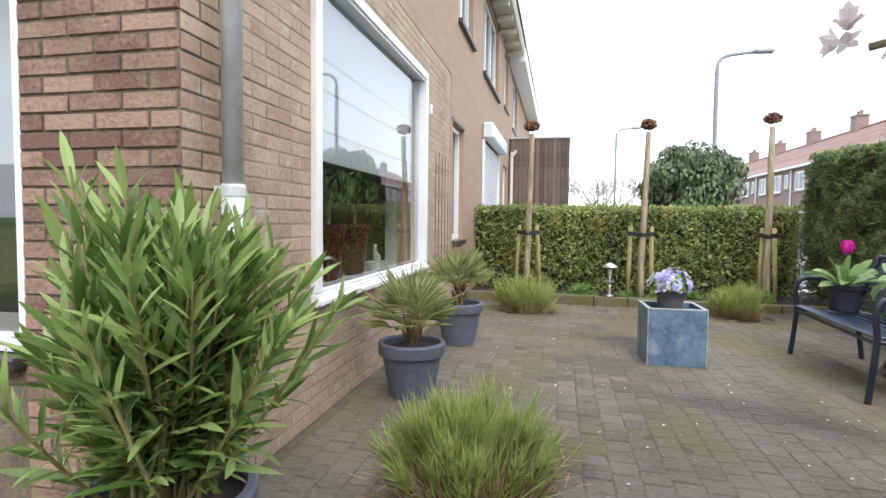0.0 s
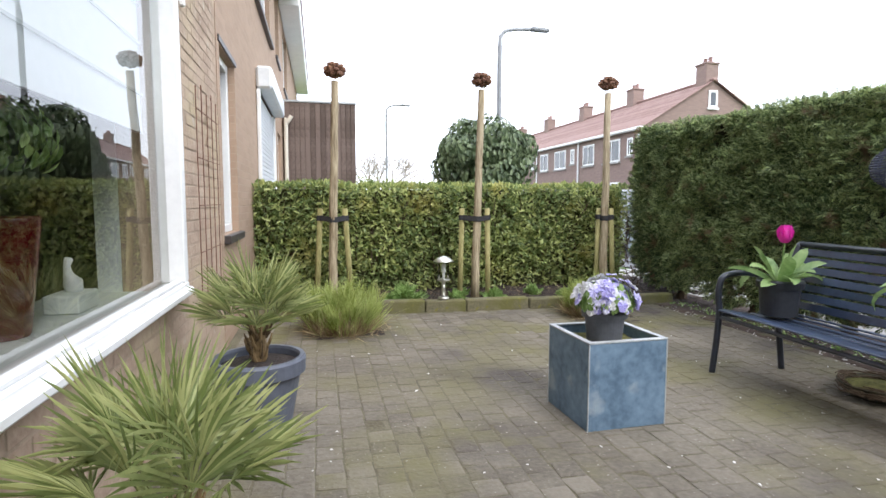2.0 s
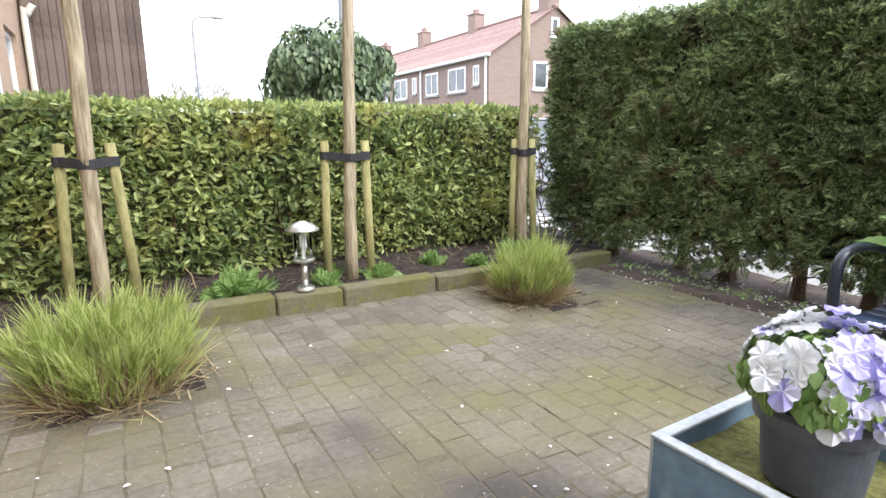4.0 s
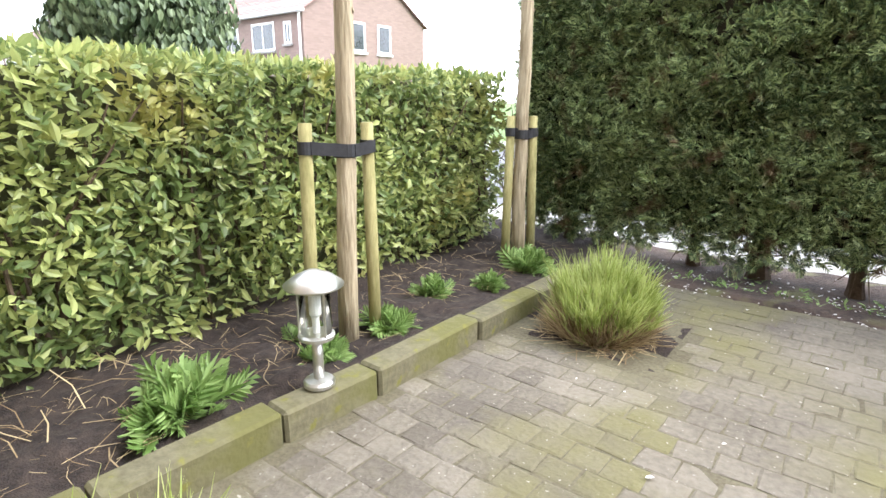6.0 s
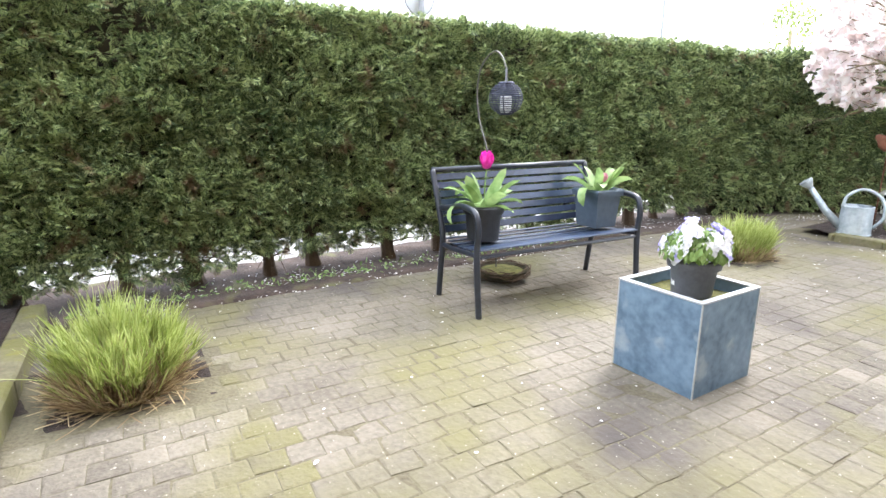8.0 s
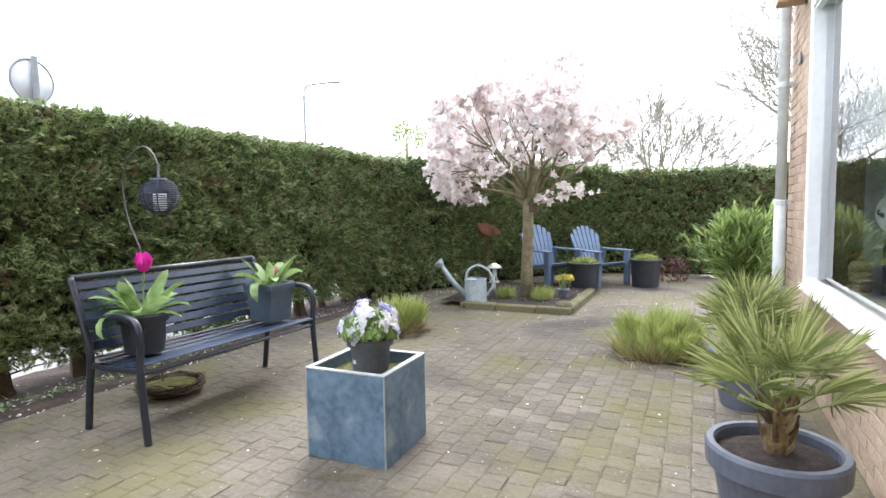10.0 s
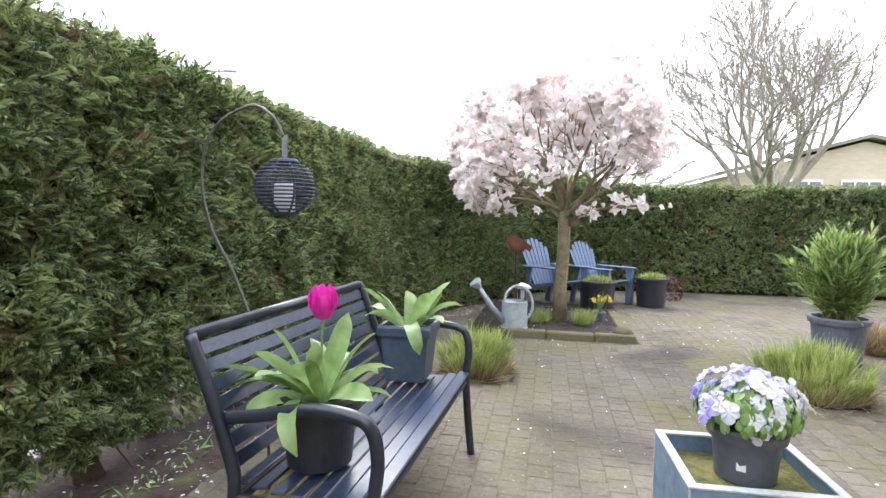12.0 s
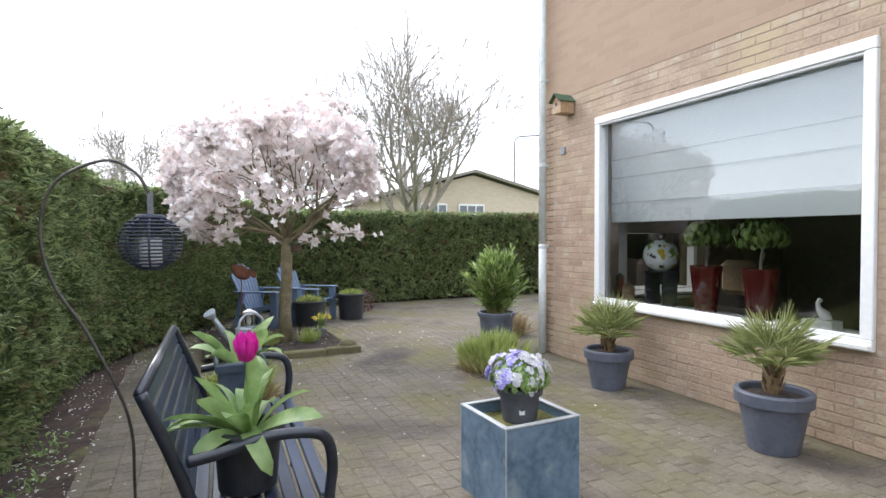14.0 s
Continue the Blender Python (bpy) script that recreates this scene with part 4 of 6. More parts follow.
# grass clumps
def grass_clump(x, y, r, h, seed, label, dry=0.25):
    global rng
    rng = np.random.default_rng(seed)
    ob = thing("grass_clump", label, "grass", pose(x, y, 0), "grass clumps in the paving")
    heads = [(rng.uniform(0, 2 * math.pi), math.sqrt(rng.uniform(0, 1))) for _ in range(58)]
    tall = rng.uniform(0.74, 1.1, 58)
    for name, mat, n, hh, spread in (("tuft", GRASS, int(9000 * r), h, 0.9), ("straw", STRAW, int(2100 * dry * 2), h * 0.62, 1.2)):
        fr = []
        for i in range(n):
            a, q = rng.uniform(0, 2 * math.pi), math.sqrt(rng.uniform(0, 1))
            out = Vector((math.cos(a), math.sin(a), 0))
            if mat is GRASS and i % 7:
                a, q = heads[i % len(heads)]
                out = Vector((math.cos(a), math.sin(a), 0))
            c = out * (r * 0.66 * q)
            tilt = 0.04 + 0.52 * q * q * spread
            stem_ = (Vector((0, 0, 1)) * math.cos(tilt) + out * math.sin(tilt)).normalized()
            z = (stem_ + Vector(rng.normal(0, 0.24 if mat is GRASS else 0.32, 3))).normalized()
            yv = (out - z * out.dot(z)).normalized()
            yv = Matrix.Rotation(rng.normal(0, 0.9), 3, z) @ yv
            xv = yv.cross(z)
            top = hh * math.sqrt(max(0.25, 1 - 0.55 * q * q)) * rng.uniform(0.76, 1.1)
            top *= tall[i % 58]
            low = rng.uniform(0.34, 0.7) * top if mat is GRASS and i % 7 else 0.0
            l = (top - low) * (rng.uniform(0.6, 1.0) if low == 0.0 else rng.uniform(0.45, 1.05))
            c = c + stem_ * low + (Vector(rng.normal(0, 0.012, 3)) if low else Vector())
            low = 0.0
            m = np.eye(4)
            m[:3, 0], m[:3, 1], m[:3, 2], m[:3, 3] = np.array(xv), np.array(yv) * l, np.array(z) * l, tuple(c + z * low)
            fr.append(m)
        kinds = [blade(1.0, 0.0055, 0.10), blade(1.0, 0.006, 0.22), blade(1.0, 0.005, 0.04), blade(1.0, 0.0055, 0.14)]
        tagged(part(name, Shape().swarm(kinds, np.array(fr)), mat, ob, "" if mat is GRASS else "dry straw at the foot"), kind="stuff")
    litter = []
    for i in range(260):
        a, q = rng.uniform(0, 2 * math.pi), r * rng.uniform(0.45, 0.98)
        litter.append(frames_at([(math.cos(a) * q, math.sin(a) * q, 0.012)], (rng.normal(), rng.normal(), 0.02), (0, 0, 1), 1.0, 0.1)[0])
    tagged(part("straw_litter", Shape().swarm([([(-0.0025, 0, 0), (0.0025, 0, 0), (0.002, 0.12, 0.004), (-0.002, 0.12, 0.004)], [(0, 1, 2, 3)])], np.array(litter)), STRAW, ob), kind="stuff")


grass_clump(0.97, 0.62, 0.50, 0.43, 21, "broad yellow-green ornamental grass clump near the house corner", 0.4)
grass_clump(0.92, 5.42, 0.45, 0.54, 22, "broad bright green ornamental grass clump by the kerb", 0.4)
grass_clump(3.47, 5.56, 0.33, 0.49, 23, "upright yellow-green grass clump in a square soil pit", 1.0)
grass_clump(3.48, 0.66, 0.36, 0.42, 24, "pale yellow-green grass clump beyond the bench", 0.5)

# zinc planter with pansies
box = thing("planter_box", "square blue-grey weathered zinc planter with a pale rim", "planter", pose(2.264, 3.11, 0, 0, 0, 1.8))
w, h = 0.228, 0.462
for i in range(4):
    part("side_panel", Shape().box(-w + 0.001, w - 0.001, -w, -w + 0.022, 0, h - 0.006, 0.003), ZINC_BOX, box, at=pose(0, 0, 0, 0, 0, 90 * i))
    part("rim", Shape().box(-w - 0.003, w - 0.026, -w - 0.003, -w + 0.028, h - 0.005, h + 0.004, 0.002), ZINC_RIM, box, at=pose(0, 0, 0, 0, 0, 90 * i))
    part("corner_seam", Shape().box(-w - 0.002, -w + 0.006, -w - 0.002, -w + 0.006, 0.0, h - 0.006, 0.002), ZINC_RIM, box, at=pose(0, 0, 0, 0, 0, 90 * i))
part("fill", heap(-w + 0.023, w - 0.023, -w + 0.023, w - 0.023, h - 0.055, 0.012, 20, 20), MOSS, box, "mossy soil")
rng = np.random.default_rng(31)
pansy = thing("potted_pansies", "lilac and white pansies in a grey plastic pot", "plant", pose(2.25, 3.10, h - 0.052))
plant_pot(pansy, 0.115, 0.18, material("dark grey plastic", (0.075, 0.08, 0.092), (0.11, 0.115, 0.13), 8, 0.5, 0.05), rim=0.045)
part("label_tag", Shape().box(-0.014, 0.014, 0.096, 0.1, 0.05, 0.085), WHITE, pansy, "white price tag", at=pose(0, 0, 0, 0, 0, -25))


def pansy_flower():
    v, f = [], []
    for a, r, d in ((60, 0.016, 0.0), (120, 0.016, 0.001), (5, 0.014, 0.003), (175, 0.014, 0.003), (270, 0.018, 0.004)):
        c, n0 = (math.cos(radians(a)) * r * 0.85, math.sin(radians(a)) * r * 0.85), len(v)
        v.append((0, 0, d))
        for j in range(7):
            b = radians(a - 105 + 35 * j)
            v.append((c[0] + math.cos(b) * r, c[1] + math.sin(b) * r, d + 0.004 * math.sin(j * 2.0)))
        f += [(n0, n0 + 1 + j, n0 + 2 + j) for j in range(6)]
    return v, f


def dome_frames(n, r, zc, squash, size, tilt=0.5, low=-0.1):
    a, u = rng.uniform(0, 2 * np.pi, n), rng.uniform(low, 1, n)
    q = np.sqrt(1 - np.clip(u, -1, 1) ** 2)
    d = np.stack([np.cos(a) * q, np.sin(a) * q, u], 1)
    p = d * r * np.array([1, 1, squash]) * rng.uniform(0.85, 1.04, (n, 1)) + np.array([0, 0, zc])
    m = frames_at(p, (0, 0, 1), d, size, tilt)
    z = d + rng.normal(0, 0.25, (n, 3))
    z /= np.linalg.norm(z, axis=1, keepdims=True)
    y = np.array([0, 0, 1.0]) - z * z[:, 2:3] + rng.normal(0, 0.2, (n, 3))
    y -= z * (y * z).sum(1, keepdims=True)
    y /= np.linalg.norm(y, axis=1, keepdims=True)
    x = np.cross(y, z)
    s = size * rng.uniform(0.8, 1.2, (n, 1))
    m[:, :3, 0], m[:, :3, 1], m[:, :3, 2] = x * s, y * s, z * s
    return m


fl = dome_frames(135, 0.165, 0.205, 0.78, 1.02, low=0.0)
fl[:, :3, 3] *= 1 + 0.10 * np.sin(fl[:, 0:1, 3] * 37 + fl[:, 1:2, 3] * 29)
side = (fl[:, 0, 3] * 0.8 - fl[:, 1, 3] < -0.015) ^ (rng.uniform(0, 1, len(fl)) < 0.12)
tagged(part("lilac_bloom", Shape().swarm([pansy_flower()], fl[~side]), PANSY_BLUE, pansy, "lilac petals"), kind="stuff")
tagged(part("white_bloom", Shape().swarm([pansy_flower()], fl[side]), PANSY_WHITE, pansy, "white petals"), kind="stuff")
part("foliage", Shape().swarm([oval(0.045, 0.028), oval(0.035, 0.024)], dome_frames(620, 0.155, 0.19, 0.8, 1.0, low=-0.12)), WEED, pansy)

# bench: sheet-steel frame with rounded arms and thin slats, turned a little from the wall's line
bench = thing("garden_bench", "dark blue-black metal garden bench with slatted seat and back", "bench", pose(3.615, 2.895, 0, 0, 0, -2.6))
L, SEAT = 0.69, 0.435
for i, y in enumerate((-L, L)):
    part("front_leg", Shape().tube(curve([(-0.285, y, 0.0), (-0.262, y, 0.22), (-0.25, y, 0.42), (-0.262, y, 0.55), (-0.245, y, 0.645), (-0.19, y, 0.682), (-0.05, y, 0.69), (0.12, y, 0.655), (0.225, y, 0.64)], 6), 0.021, 10), BENCH_METAL, bench, "leg and rounded armrest in one bent tube", True)
    part("rear_leg", Shape().tube(curve([(0.265, y, 0.0), (0.235, y, 0.22), (0.205, y, 0.40), (0.215, y, 0.5), (0.285, y, 0.7), (0.36, y, 0.885)], 6), 0.021, 10), BENCH_METAL, bench, smooth=True)
    part("side_rail", Shape().tube(curve([(-0.25, y, 0.405), (-0.1, y, 0.395), (0.1, y, 0.385), (0.21, y, 0.39)], 4), 0.017, 8), BENCH_METAL, bench, smooth=True)
part("stretcher", Shape().tube([(-0.245, -L, 0.39), (-0.245, L, 0.39)], 0.014, 8), BENCH_METAL, bench)
part("stretcher", Shape().tube([(0.2, -L, 0.375), (0.2, L, 0.375)], 0.014, 8), BENCH_METAL, bench)
seat_slat = Shape().box(-0.026, 0.026, -L + 0.012, L - 0.012, -0.006, 0.006, 0.004).mesh("seat_slat")
for i in range(8):
    t = i / 7
    part("seat_slat", seat_slat, SLAT, bench, at=pose(-0.243 + 0.432 * t, 0, SEAT + 0.006 - 0.035 * math.sin(math.pi * min(t * 1.05, 1)) * 0.8 - 0.012 * t, 0, 14 * (t - 0.35), 0))
back_slat = Shape().box(-0.005, 0.005, -L + 0.012, L - 0.012, -0.024, 0.024, 0.003).mesh("back_slat")
for i in range(7):
    t = i / 6
    part("back_slat", back_slat, SLAT, bench, at=pose(0.222 + 0.128 * t, 0, 0.49 + 0.345 * t, 0, 21, 0))
part("top_rail", Shape().tube([(0.362, -L, 0.885), (0.362, L, 0.885)], 0.02, 10), BENCH_METAL, bench, smooth=True)


def broad_leaf(l, w, bend, curl=0.4):
    """A broad lance-shaped leaf, growing up along +z and bending over to +y."""
    v, f, y, z = [], [], 0.0, 0.0
    n = 9
    for i in range(n):
        t = i / (n - 1)
        ang = bend * t * t + 0.12
        if i:
            y, z = y + l / (n - 1) * math.sin(ang), z + l / (n - 1) * math.cos(ang)
        ww = w * 0.5 * (0.35 + 1.5 * t) * (1 - t) ** 0.55 if t < 1 else 0.0005
        ww = min(ww, w * 0.5) + 0.001
        ny, nz = -math.cos(ang), math.sin(ang)
        v += [(-ww, y + ny * curl * ww, z + nz * curl * ww), (0, y, z), (ww, y + ny * curl * ww, z + nz * curl * ww)]
    for i in range(n - 1):
        a = 3 * i
        f += [(a, a + 1, a + 4, a + 3), (a + 1, a + 2, a + 5, a + 4)]
    return v, f


def tulips(name, label, at, r, h, mat, floor, leaves_, flower, sides=40):
    ob = thing(name, label, "plant", at)
    plant_pot(ob, r, h, mat, rim=0.055, floor=floor, sides=sides)
    for a, tilt, l, w_, bend in leaves_:
        part("leaf", Shape().add(*broad_leaf(l * 0.98, w_ * 1.65, bend if bend > 2.2 else bend * 0.62, 0.3), pose(0.25 * r * math.cos(radians(a + 90)), 0.25 * r * math.sin(radians(a + 90)), h - 0.03, -tilt, 28 * math.sin(a * 1.7), a)), TULIP_LEAF, ob, smooth=True)
    x, y, z, s, m = flower
    fl = part("flower", Shape().lathe([(0.006, -0.03), (0.02, -0.024), (0.028, 0.0), (0.026, 0.022), (0.016, 0.036)], 10, pose(x, y, z) @ Matrix.Scale(s, 4), close=False), m, ob, "closed cup-shaped petals", True)
    for i in range(6):
        a = i * math.pi / 3
        part("petal", Shape().add(*leaf(0.078 * s, 0.046 * s, 0.5, -0.12), pose(x + math.cos(a) * 0.019 * s, y + math.sin(a) * 0.019 * s, z - 0.022 * s, 82 + 3 * (i % 2), 0, math.degrees(a) + 90)), m, fl, smooth=True)
    part("stalk", Shape().tube(curve([(0, 0, h - 0.03), (x * 0.5, y * 0.5, (h + z) / 2), (x, y, z - 0.03 * s)], 5), 0.005, 6), TULIP_LEAF, ob)


tulips("potted_tulip", "magenta tulip with broad leaves in a black pot on the bench", pose(3.66, 3.37, 0.438), 0.13, 0.235, BLACK_PLASTIC, 0.8,
       [(110, 65, 0.22, 0.055, 1.3), (310, 60, 0.24, 0.06, 2.2), (20, 20, 0.26, 0.06, 1.0), (80, 30, 0.27, 0.065, 1.5), (125, 22, 0.30, 0.06, 0.9), (185, 38, 0.26, 0.06, 1.4), (230, 25, 0.28, 0.065, 1.2), (285, 42, 0.29, 0.07, 1.9), (330, 20, 0.27, 0.06, 0.8), (60, 8, 0.30, 0.055, 0.5), (200, 6, 0.31, 0.055, 0.4), (300, 10, 0.29, 0.055, 0.6), (150, 50, 0.26, 0.065, 1.8), (255, 52, 0.27, 0.06, 2.0), (5, 50, 0.36, 0.05, 2.3), (60, 48, 0.31, 0.062, 1.2), (300, 45, 0.33, 0.06, 1.0), (270, 62, 0.30, 0.062, 1.1), (340, 35, 0.30, 0.06, 1.2)], (0.0, -0.02, 0.515, 1.38, TULIP))
tulips("potted_tulip", "broad tulip leaves and a pink bud in a grey-blue pot", pose(3.61, 2.36, 0.438), 0.18, 0.285, BLUE_PLASTIC, 0.76,
       [(10, 12, 0.26, 0.06, 0.5), (95, 30, 0.27, 0.065, 1.6), (160, 10, 0.25, 0.06, 0.6), (215, 25, 0.26, 0.065, 1.0), (275, 20, 0.24, 0.06, 0.8), (330, 35, 0.26, 0.065, 1.7), (50, 40, 0.25, 0.06, 1.9), (300, 25, 0.30, 0.06, 0.6), (120, 18, 0.3, 0.06, 0.7), (240, 45, 0.28, 0.06, 1.5), (20, 50, 0.34, 0.055, 2.4)], (-0.05, 0.0, 0.36, 0.8, PINK), 4)

# bowl under the bench
bowl = thing("plant_bowl", "shallow mossy stone bowl standing under the bench", "bowl", pose(4.0, 2.95, 0) @ Matrix.Scale(0.92, 4))
part("bowl", Shape().lathe([(0.13, 0), (0.16, 0.01), (0.225, 0.085), (0.232, 0.095), (0.215, 0.096), (0.19, 0.075)], 28, close=False), material("mossy stone", (0.035, 0.028, 0.02), (0.09, 0.078, 0.045), 9, 0.95, 0.7), bowl, smooth=True)
part("fill", Shape().lathe([(0.2, 0.074), (0.1, 0.085), (0.005, 0.09)], 20), MOSS, bowl)
nest_ring = Shape()
for i in range(110):
    a, r_, z = rng.uniform(0, 6.283), rng.uniform(0.19, 0.25), rng.uniform(0.05, 0.12)
    nest_ring.tube([(r_ * math.cos(a + q), r_ * math.sin(a + q), z + rng.normal(0, 0.008)) for q in (-0.3, 0.0, 0.3)], [0.004, 0.006, 0.003], 5)
tagged(part("twig_rim", nest_ring, TWIG, bowl, "rough dark twigs wound round the rim"), kind="stuff")

# lantern on its iron hook
hook = thing("lantern_pole", "bowed grey-brown iron rod with a hook behind the bench", "pole")
part("rod", Shape().tube(curve([(4.075, 2.95, -0.05), (4.08, 2.95, 0.32), (4.10, 2.95, 0.64), (4.24, 2.945, 1.0), (4.355, 2.94, 1.21), (4.395, 2.94, 1.43), (4.34, 2.94, 1.62), (4.17, 2.945, 1.715), (4.06, 2.95, 1.67), (4.01, 2.95, 1.585)], 6), 0.0065, 8), IRON, hook, smooth=True)
lan = thing("lantern", "round navy wicker lantern with a white candle hanging on a hook", "lantern", pose(4.005, 2.95, 1.375))
for i in range(15):
    z = -0.105 + 0.21 * i / 14
    r = math.sqrt(max(0.118 ** 2 - (z * 1.0) ** 2, 0.0)) + 0.004
    part("hoop", Shape().tube([(r * math.cos(a), r * math.sin(a), z) for a in np.linspace(0, 2 * math.pi, 33)], 0.0042, 6), WICKER, lan)
for i in range(8):
    a = i * math.pi / 4
    part("rib", Shape().tube([(0.121 * math.cos(b) * math.cos(a), 0.121 * math.cos(b) * math.sin(a), 0.112 * math.sin(b)) for b in np.linspace(-1.25, 1.25, 13)], 0.0045, 6), WICKER, lan)
part("collar", Shape().lathe([(0.05, 0.098), (0.055, 0.104), (0.055, 0.112), (0.05, 0.118)], 20), WICKER, lan)
part("base", Shape().lathe([(0.04, -0.118), (0.05, -0.112), (0.045, -0.104)], 20), WICKER, lan)
part("candle", Shape().lathe([(0.041, -0.104), (0.043, -0.1), (0.043, 0.01), (0.035, 0.02)], 18), BULB, lan, "white candle")
part("strap", Shape().box(-0.012, 0.012, -0.003, 0.003, 0.115, 0.215, 0.001), material("grey strap", (0.14, 0.14, 0.15), (0.22, 0.22, 0.23), 9, 0.6, 0.0), lan)


# garden lamps
def garden_lamp(x, y, z, label):
    ob = thing("garden_lamp", label, "lamp", pose(x, y, z) @ Matrix.Scale(1.17, 4), "garden lamps")
    part("base", Shape().lathe([(0.052, 0), (0.052, 0.012), (0.046, 0.02), (0.02, 0.024)], 24), STEEL, ob)
    part("post", Shape().lathe([(0.018, 0.02), (0.018, 0.165)], 16), STEEL, ob, smooth=True)
    part("collar", Shape().lathe([(0.02, 0.16), (0.058, 0.168), (0.06, 0.18), (0.05, 0.186)], 24), STEEL, ob)
    part("cylinder", Shape().lathe([(0.05, 0.186), (0.05, 0.345)], 28, close=False), CLEAR, ob, "clear glass cylinder", True).visible_shadow = False
    part("tube", Shape().lathe([(0.012, 0.186), (0.012, 0.24), (0.02, 0.25), (0.02, 0.315), (0.012, 0.325)], 14), BULB, ob, "white lamp tube")
    for i in range(3):
        a = i * 2.094 + 0.4
        part("rod", Shape().tube([(0.054 * math.cos(a), 0.054 * math.sin(a), 0.18), (0.054 * math.cos(a), 0.054 * math.sin(a), 0.352)], 0.003, 6), STEEL, ob)
    part("cap", Shape().lathe([(0.094, 0.345), (0.096, 0.351), (0.06, 0.378), (0.02, 0.396), (0.002, 0.399)], 28), STEEL, ob, "shallow domed steel cap", True)


garden_lamp(2.025, 6.10, 0.128, "steel garden lamp with a glass cylinder on the kerb")
garden_lamp(3.21, -1.55, 0.03, "steel garden lamp with a domed cap in the tree bed")


# pollard trees with stakes
def pollard(x, y, top, lean, seed, stakes, label):
    global rng
    rng = np.random.default_rng(seed)
    ob = thing("pollard_tree", label, "tree", pose(x, y, 0.07), "three staked pollard trees")
    pts = [(lean[0] * t, lean[1] * t, (top - 0.15) * t - 0.05) for t in np.linspace(0, 1, 10)]
    pts = [(a + rng.normal(0, 0.004), b + rng.normal(0, 0.004), c) for a, b, c in pts]
    s = Shape().tube(pts, list(np.linspace(0.05, 0.037, 10)), 14)
    for i in range(14):
        t = rng.uniform(0.3, 0.95)
        a = rng.uniform(0, 6.28)
        s.lathe([(0.016, 0), (0.013, 0.008), (0.005, 0.012)], 8, pose(lean[0] * t + 0.034 * math.cos(a), lean[1] * t + 0.034 * math.sin(a), top * t) @ pose(0, 0, 0, 0, 80, 0).to_3x3().to_4x4())
    part("trunk", s, BARK, ob, "pale striped bark", True)
    k, cx, cy, cz = Shape(), lean[0], lean[1], top - 0.09
    for i in range(70):
        d = Vector(rng.normal(0, 1, 3)).normalized()
        d.z = d.z * 0.8
        p = Vector((cx, cy, cz)) + Vector((d.x * 0.098, d.y * 0.098, d.z * 0.082))
        r = rng.uniform(0.016, 0.03)
        k.tube([Vector((cx, cy, cz)) + d * 0.02, p, p + d * r * 0.9], [r * 0.8, r, r * 0.35], 7)
    part("head", k, KNOB, ob, "knobbly brown pollard head")
    for sx, sy, tilt in stakes:
        st = Shape().tube([(0, 0, -0.05), (tilt * 0.3, 0, 0.35), (tilt, 0, 1.03)], [0.031, 0.031, 0.030], 12)
        stake = part("stake", st, STAKE, ob, "green-stained round stake", True, pose(sx, sy, 0))
        sgn = 1 if sx > 0 else -1
        a0 = Vector((sx + tilt * 0.85, sy - 0.036, 0.925))
        b0 = Vector((lean[0] * 0.36 + sgn * 0.01, lean[1] * 0.36 - 0.052, 0.91))
        n_ = Vector((0, -0.004, 0))
        v = [a0 + Vector((0, 0, -0.028)), a0 + Vector((0, 0, 0.028)), b0 + Vector((0, 0, 0.028)), b0 + Vector((0, 0, -0.028))]
        s2 = Shape().add([q[:] for q in v] + [(q + n_)[:] for q in v], [(0, 1, 2, 3), (7, 6, 5, 4), (0, 4, 5, 1), (1, 5, 6, 2), (2, 6, 7, 3), (3, 7, 4, 0)])
        s2.lathe([(0.036, 0.897), (0.036, 0.953)], 16, pose(sx + tilt * 0.85, sy, 0), close=False)
        part("strap", s2, STRAP, ob, "black rubber tree tie")
    part("strap", Shape().lathe([(0.052, 0.88), (0.054, 0.882), (0.054, 0.938), (0.052, 0.94)], 18, pose(lean[0] * 0.36, lean[1] * 0.36, 0), close=False), STRAP, ob, "black rubber tree tie")


pollard(0.86, 6.47, 2.56, (0.05, -0.12), 41, [(-0.17, 0.05, 0.05), (0.20, 0.0, -0.06)], "slim staked pollard tree next to the grass clump")
pollard(2.47, 6.43, 2.55, (0.05, -0.04), 42, [(-0.16, 0.06, 0.02), (0.15, -0.04, -0.02)], "slim staked pollard tree beside the garden lamp")
pollard(4.12, 6.46, 2.60, (0.0, 0.0), 43, [(-0.07, 0.06, 0.02), (0.10, -0.05, -0.05)], "slim staked pollard tree near the conifer hedge")

# ---------------------------------------------------------------- blossom tree and its corner
rng = np.random.default_rng(51)
mag = thing("blossom_tree", "small magnolia tree covered in white-pink blossom", "tree", pose(2.76, -1.62, 0.06) @ Matrix.Scale(0.93, 4))
wood, tips = Shape(), []
wood.tube([(0, 0, -0.05), (0.01, 0.0, 0.4), (-0.02, 0.02, 0.85), (-0.02, 0.02, 1.42)], [0.1, 0.084, 0.078, 0.075], 14)
for i in range(12):
    a = i * 2.4 + rng.uniform(-0.2, 0.2)
    up = (0.58, 0.9, 1.3, 2.1)[i % 4]
    grow(wood, (-0.02, 0.02, 1.27 + 0.015 * i), (math.cos(a), math.sin(a), up), 1.0, 0.032, 3, 0.62, tips, 4, 0.68, 0.07, 6, 0.14)


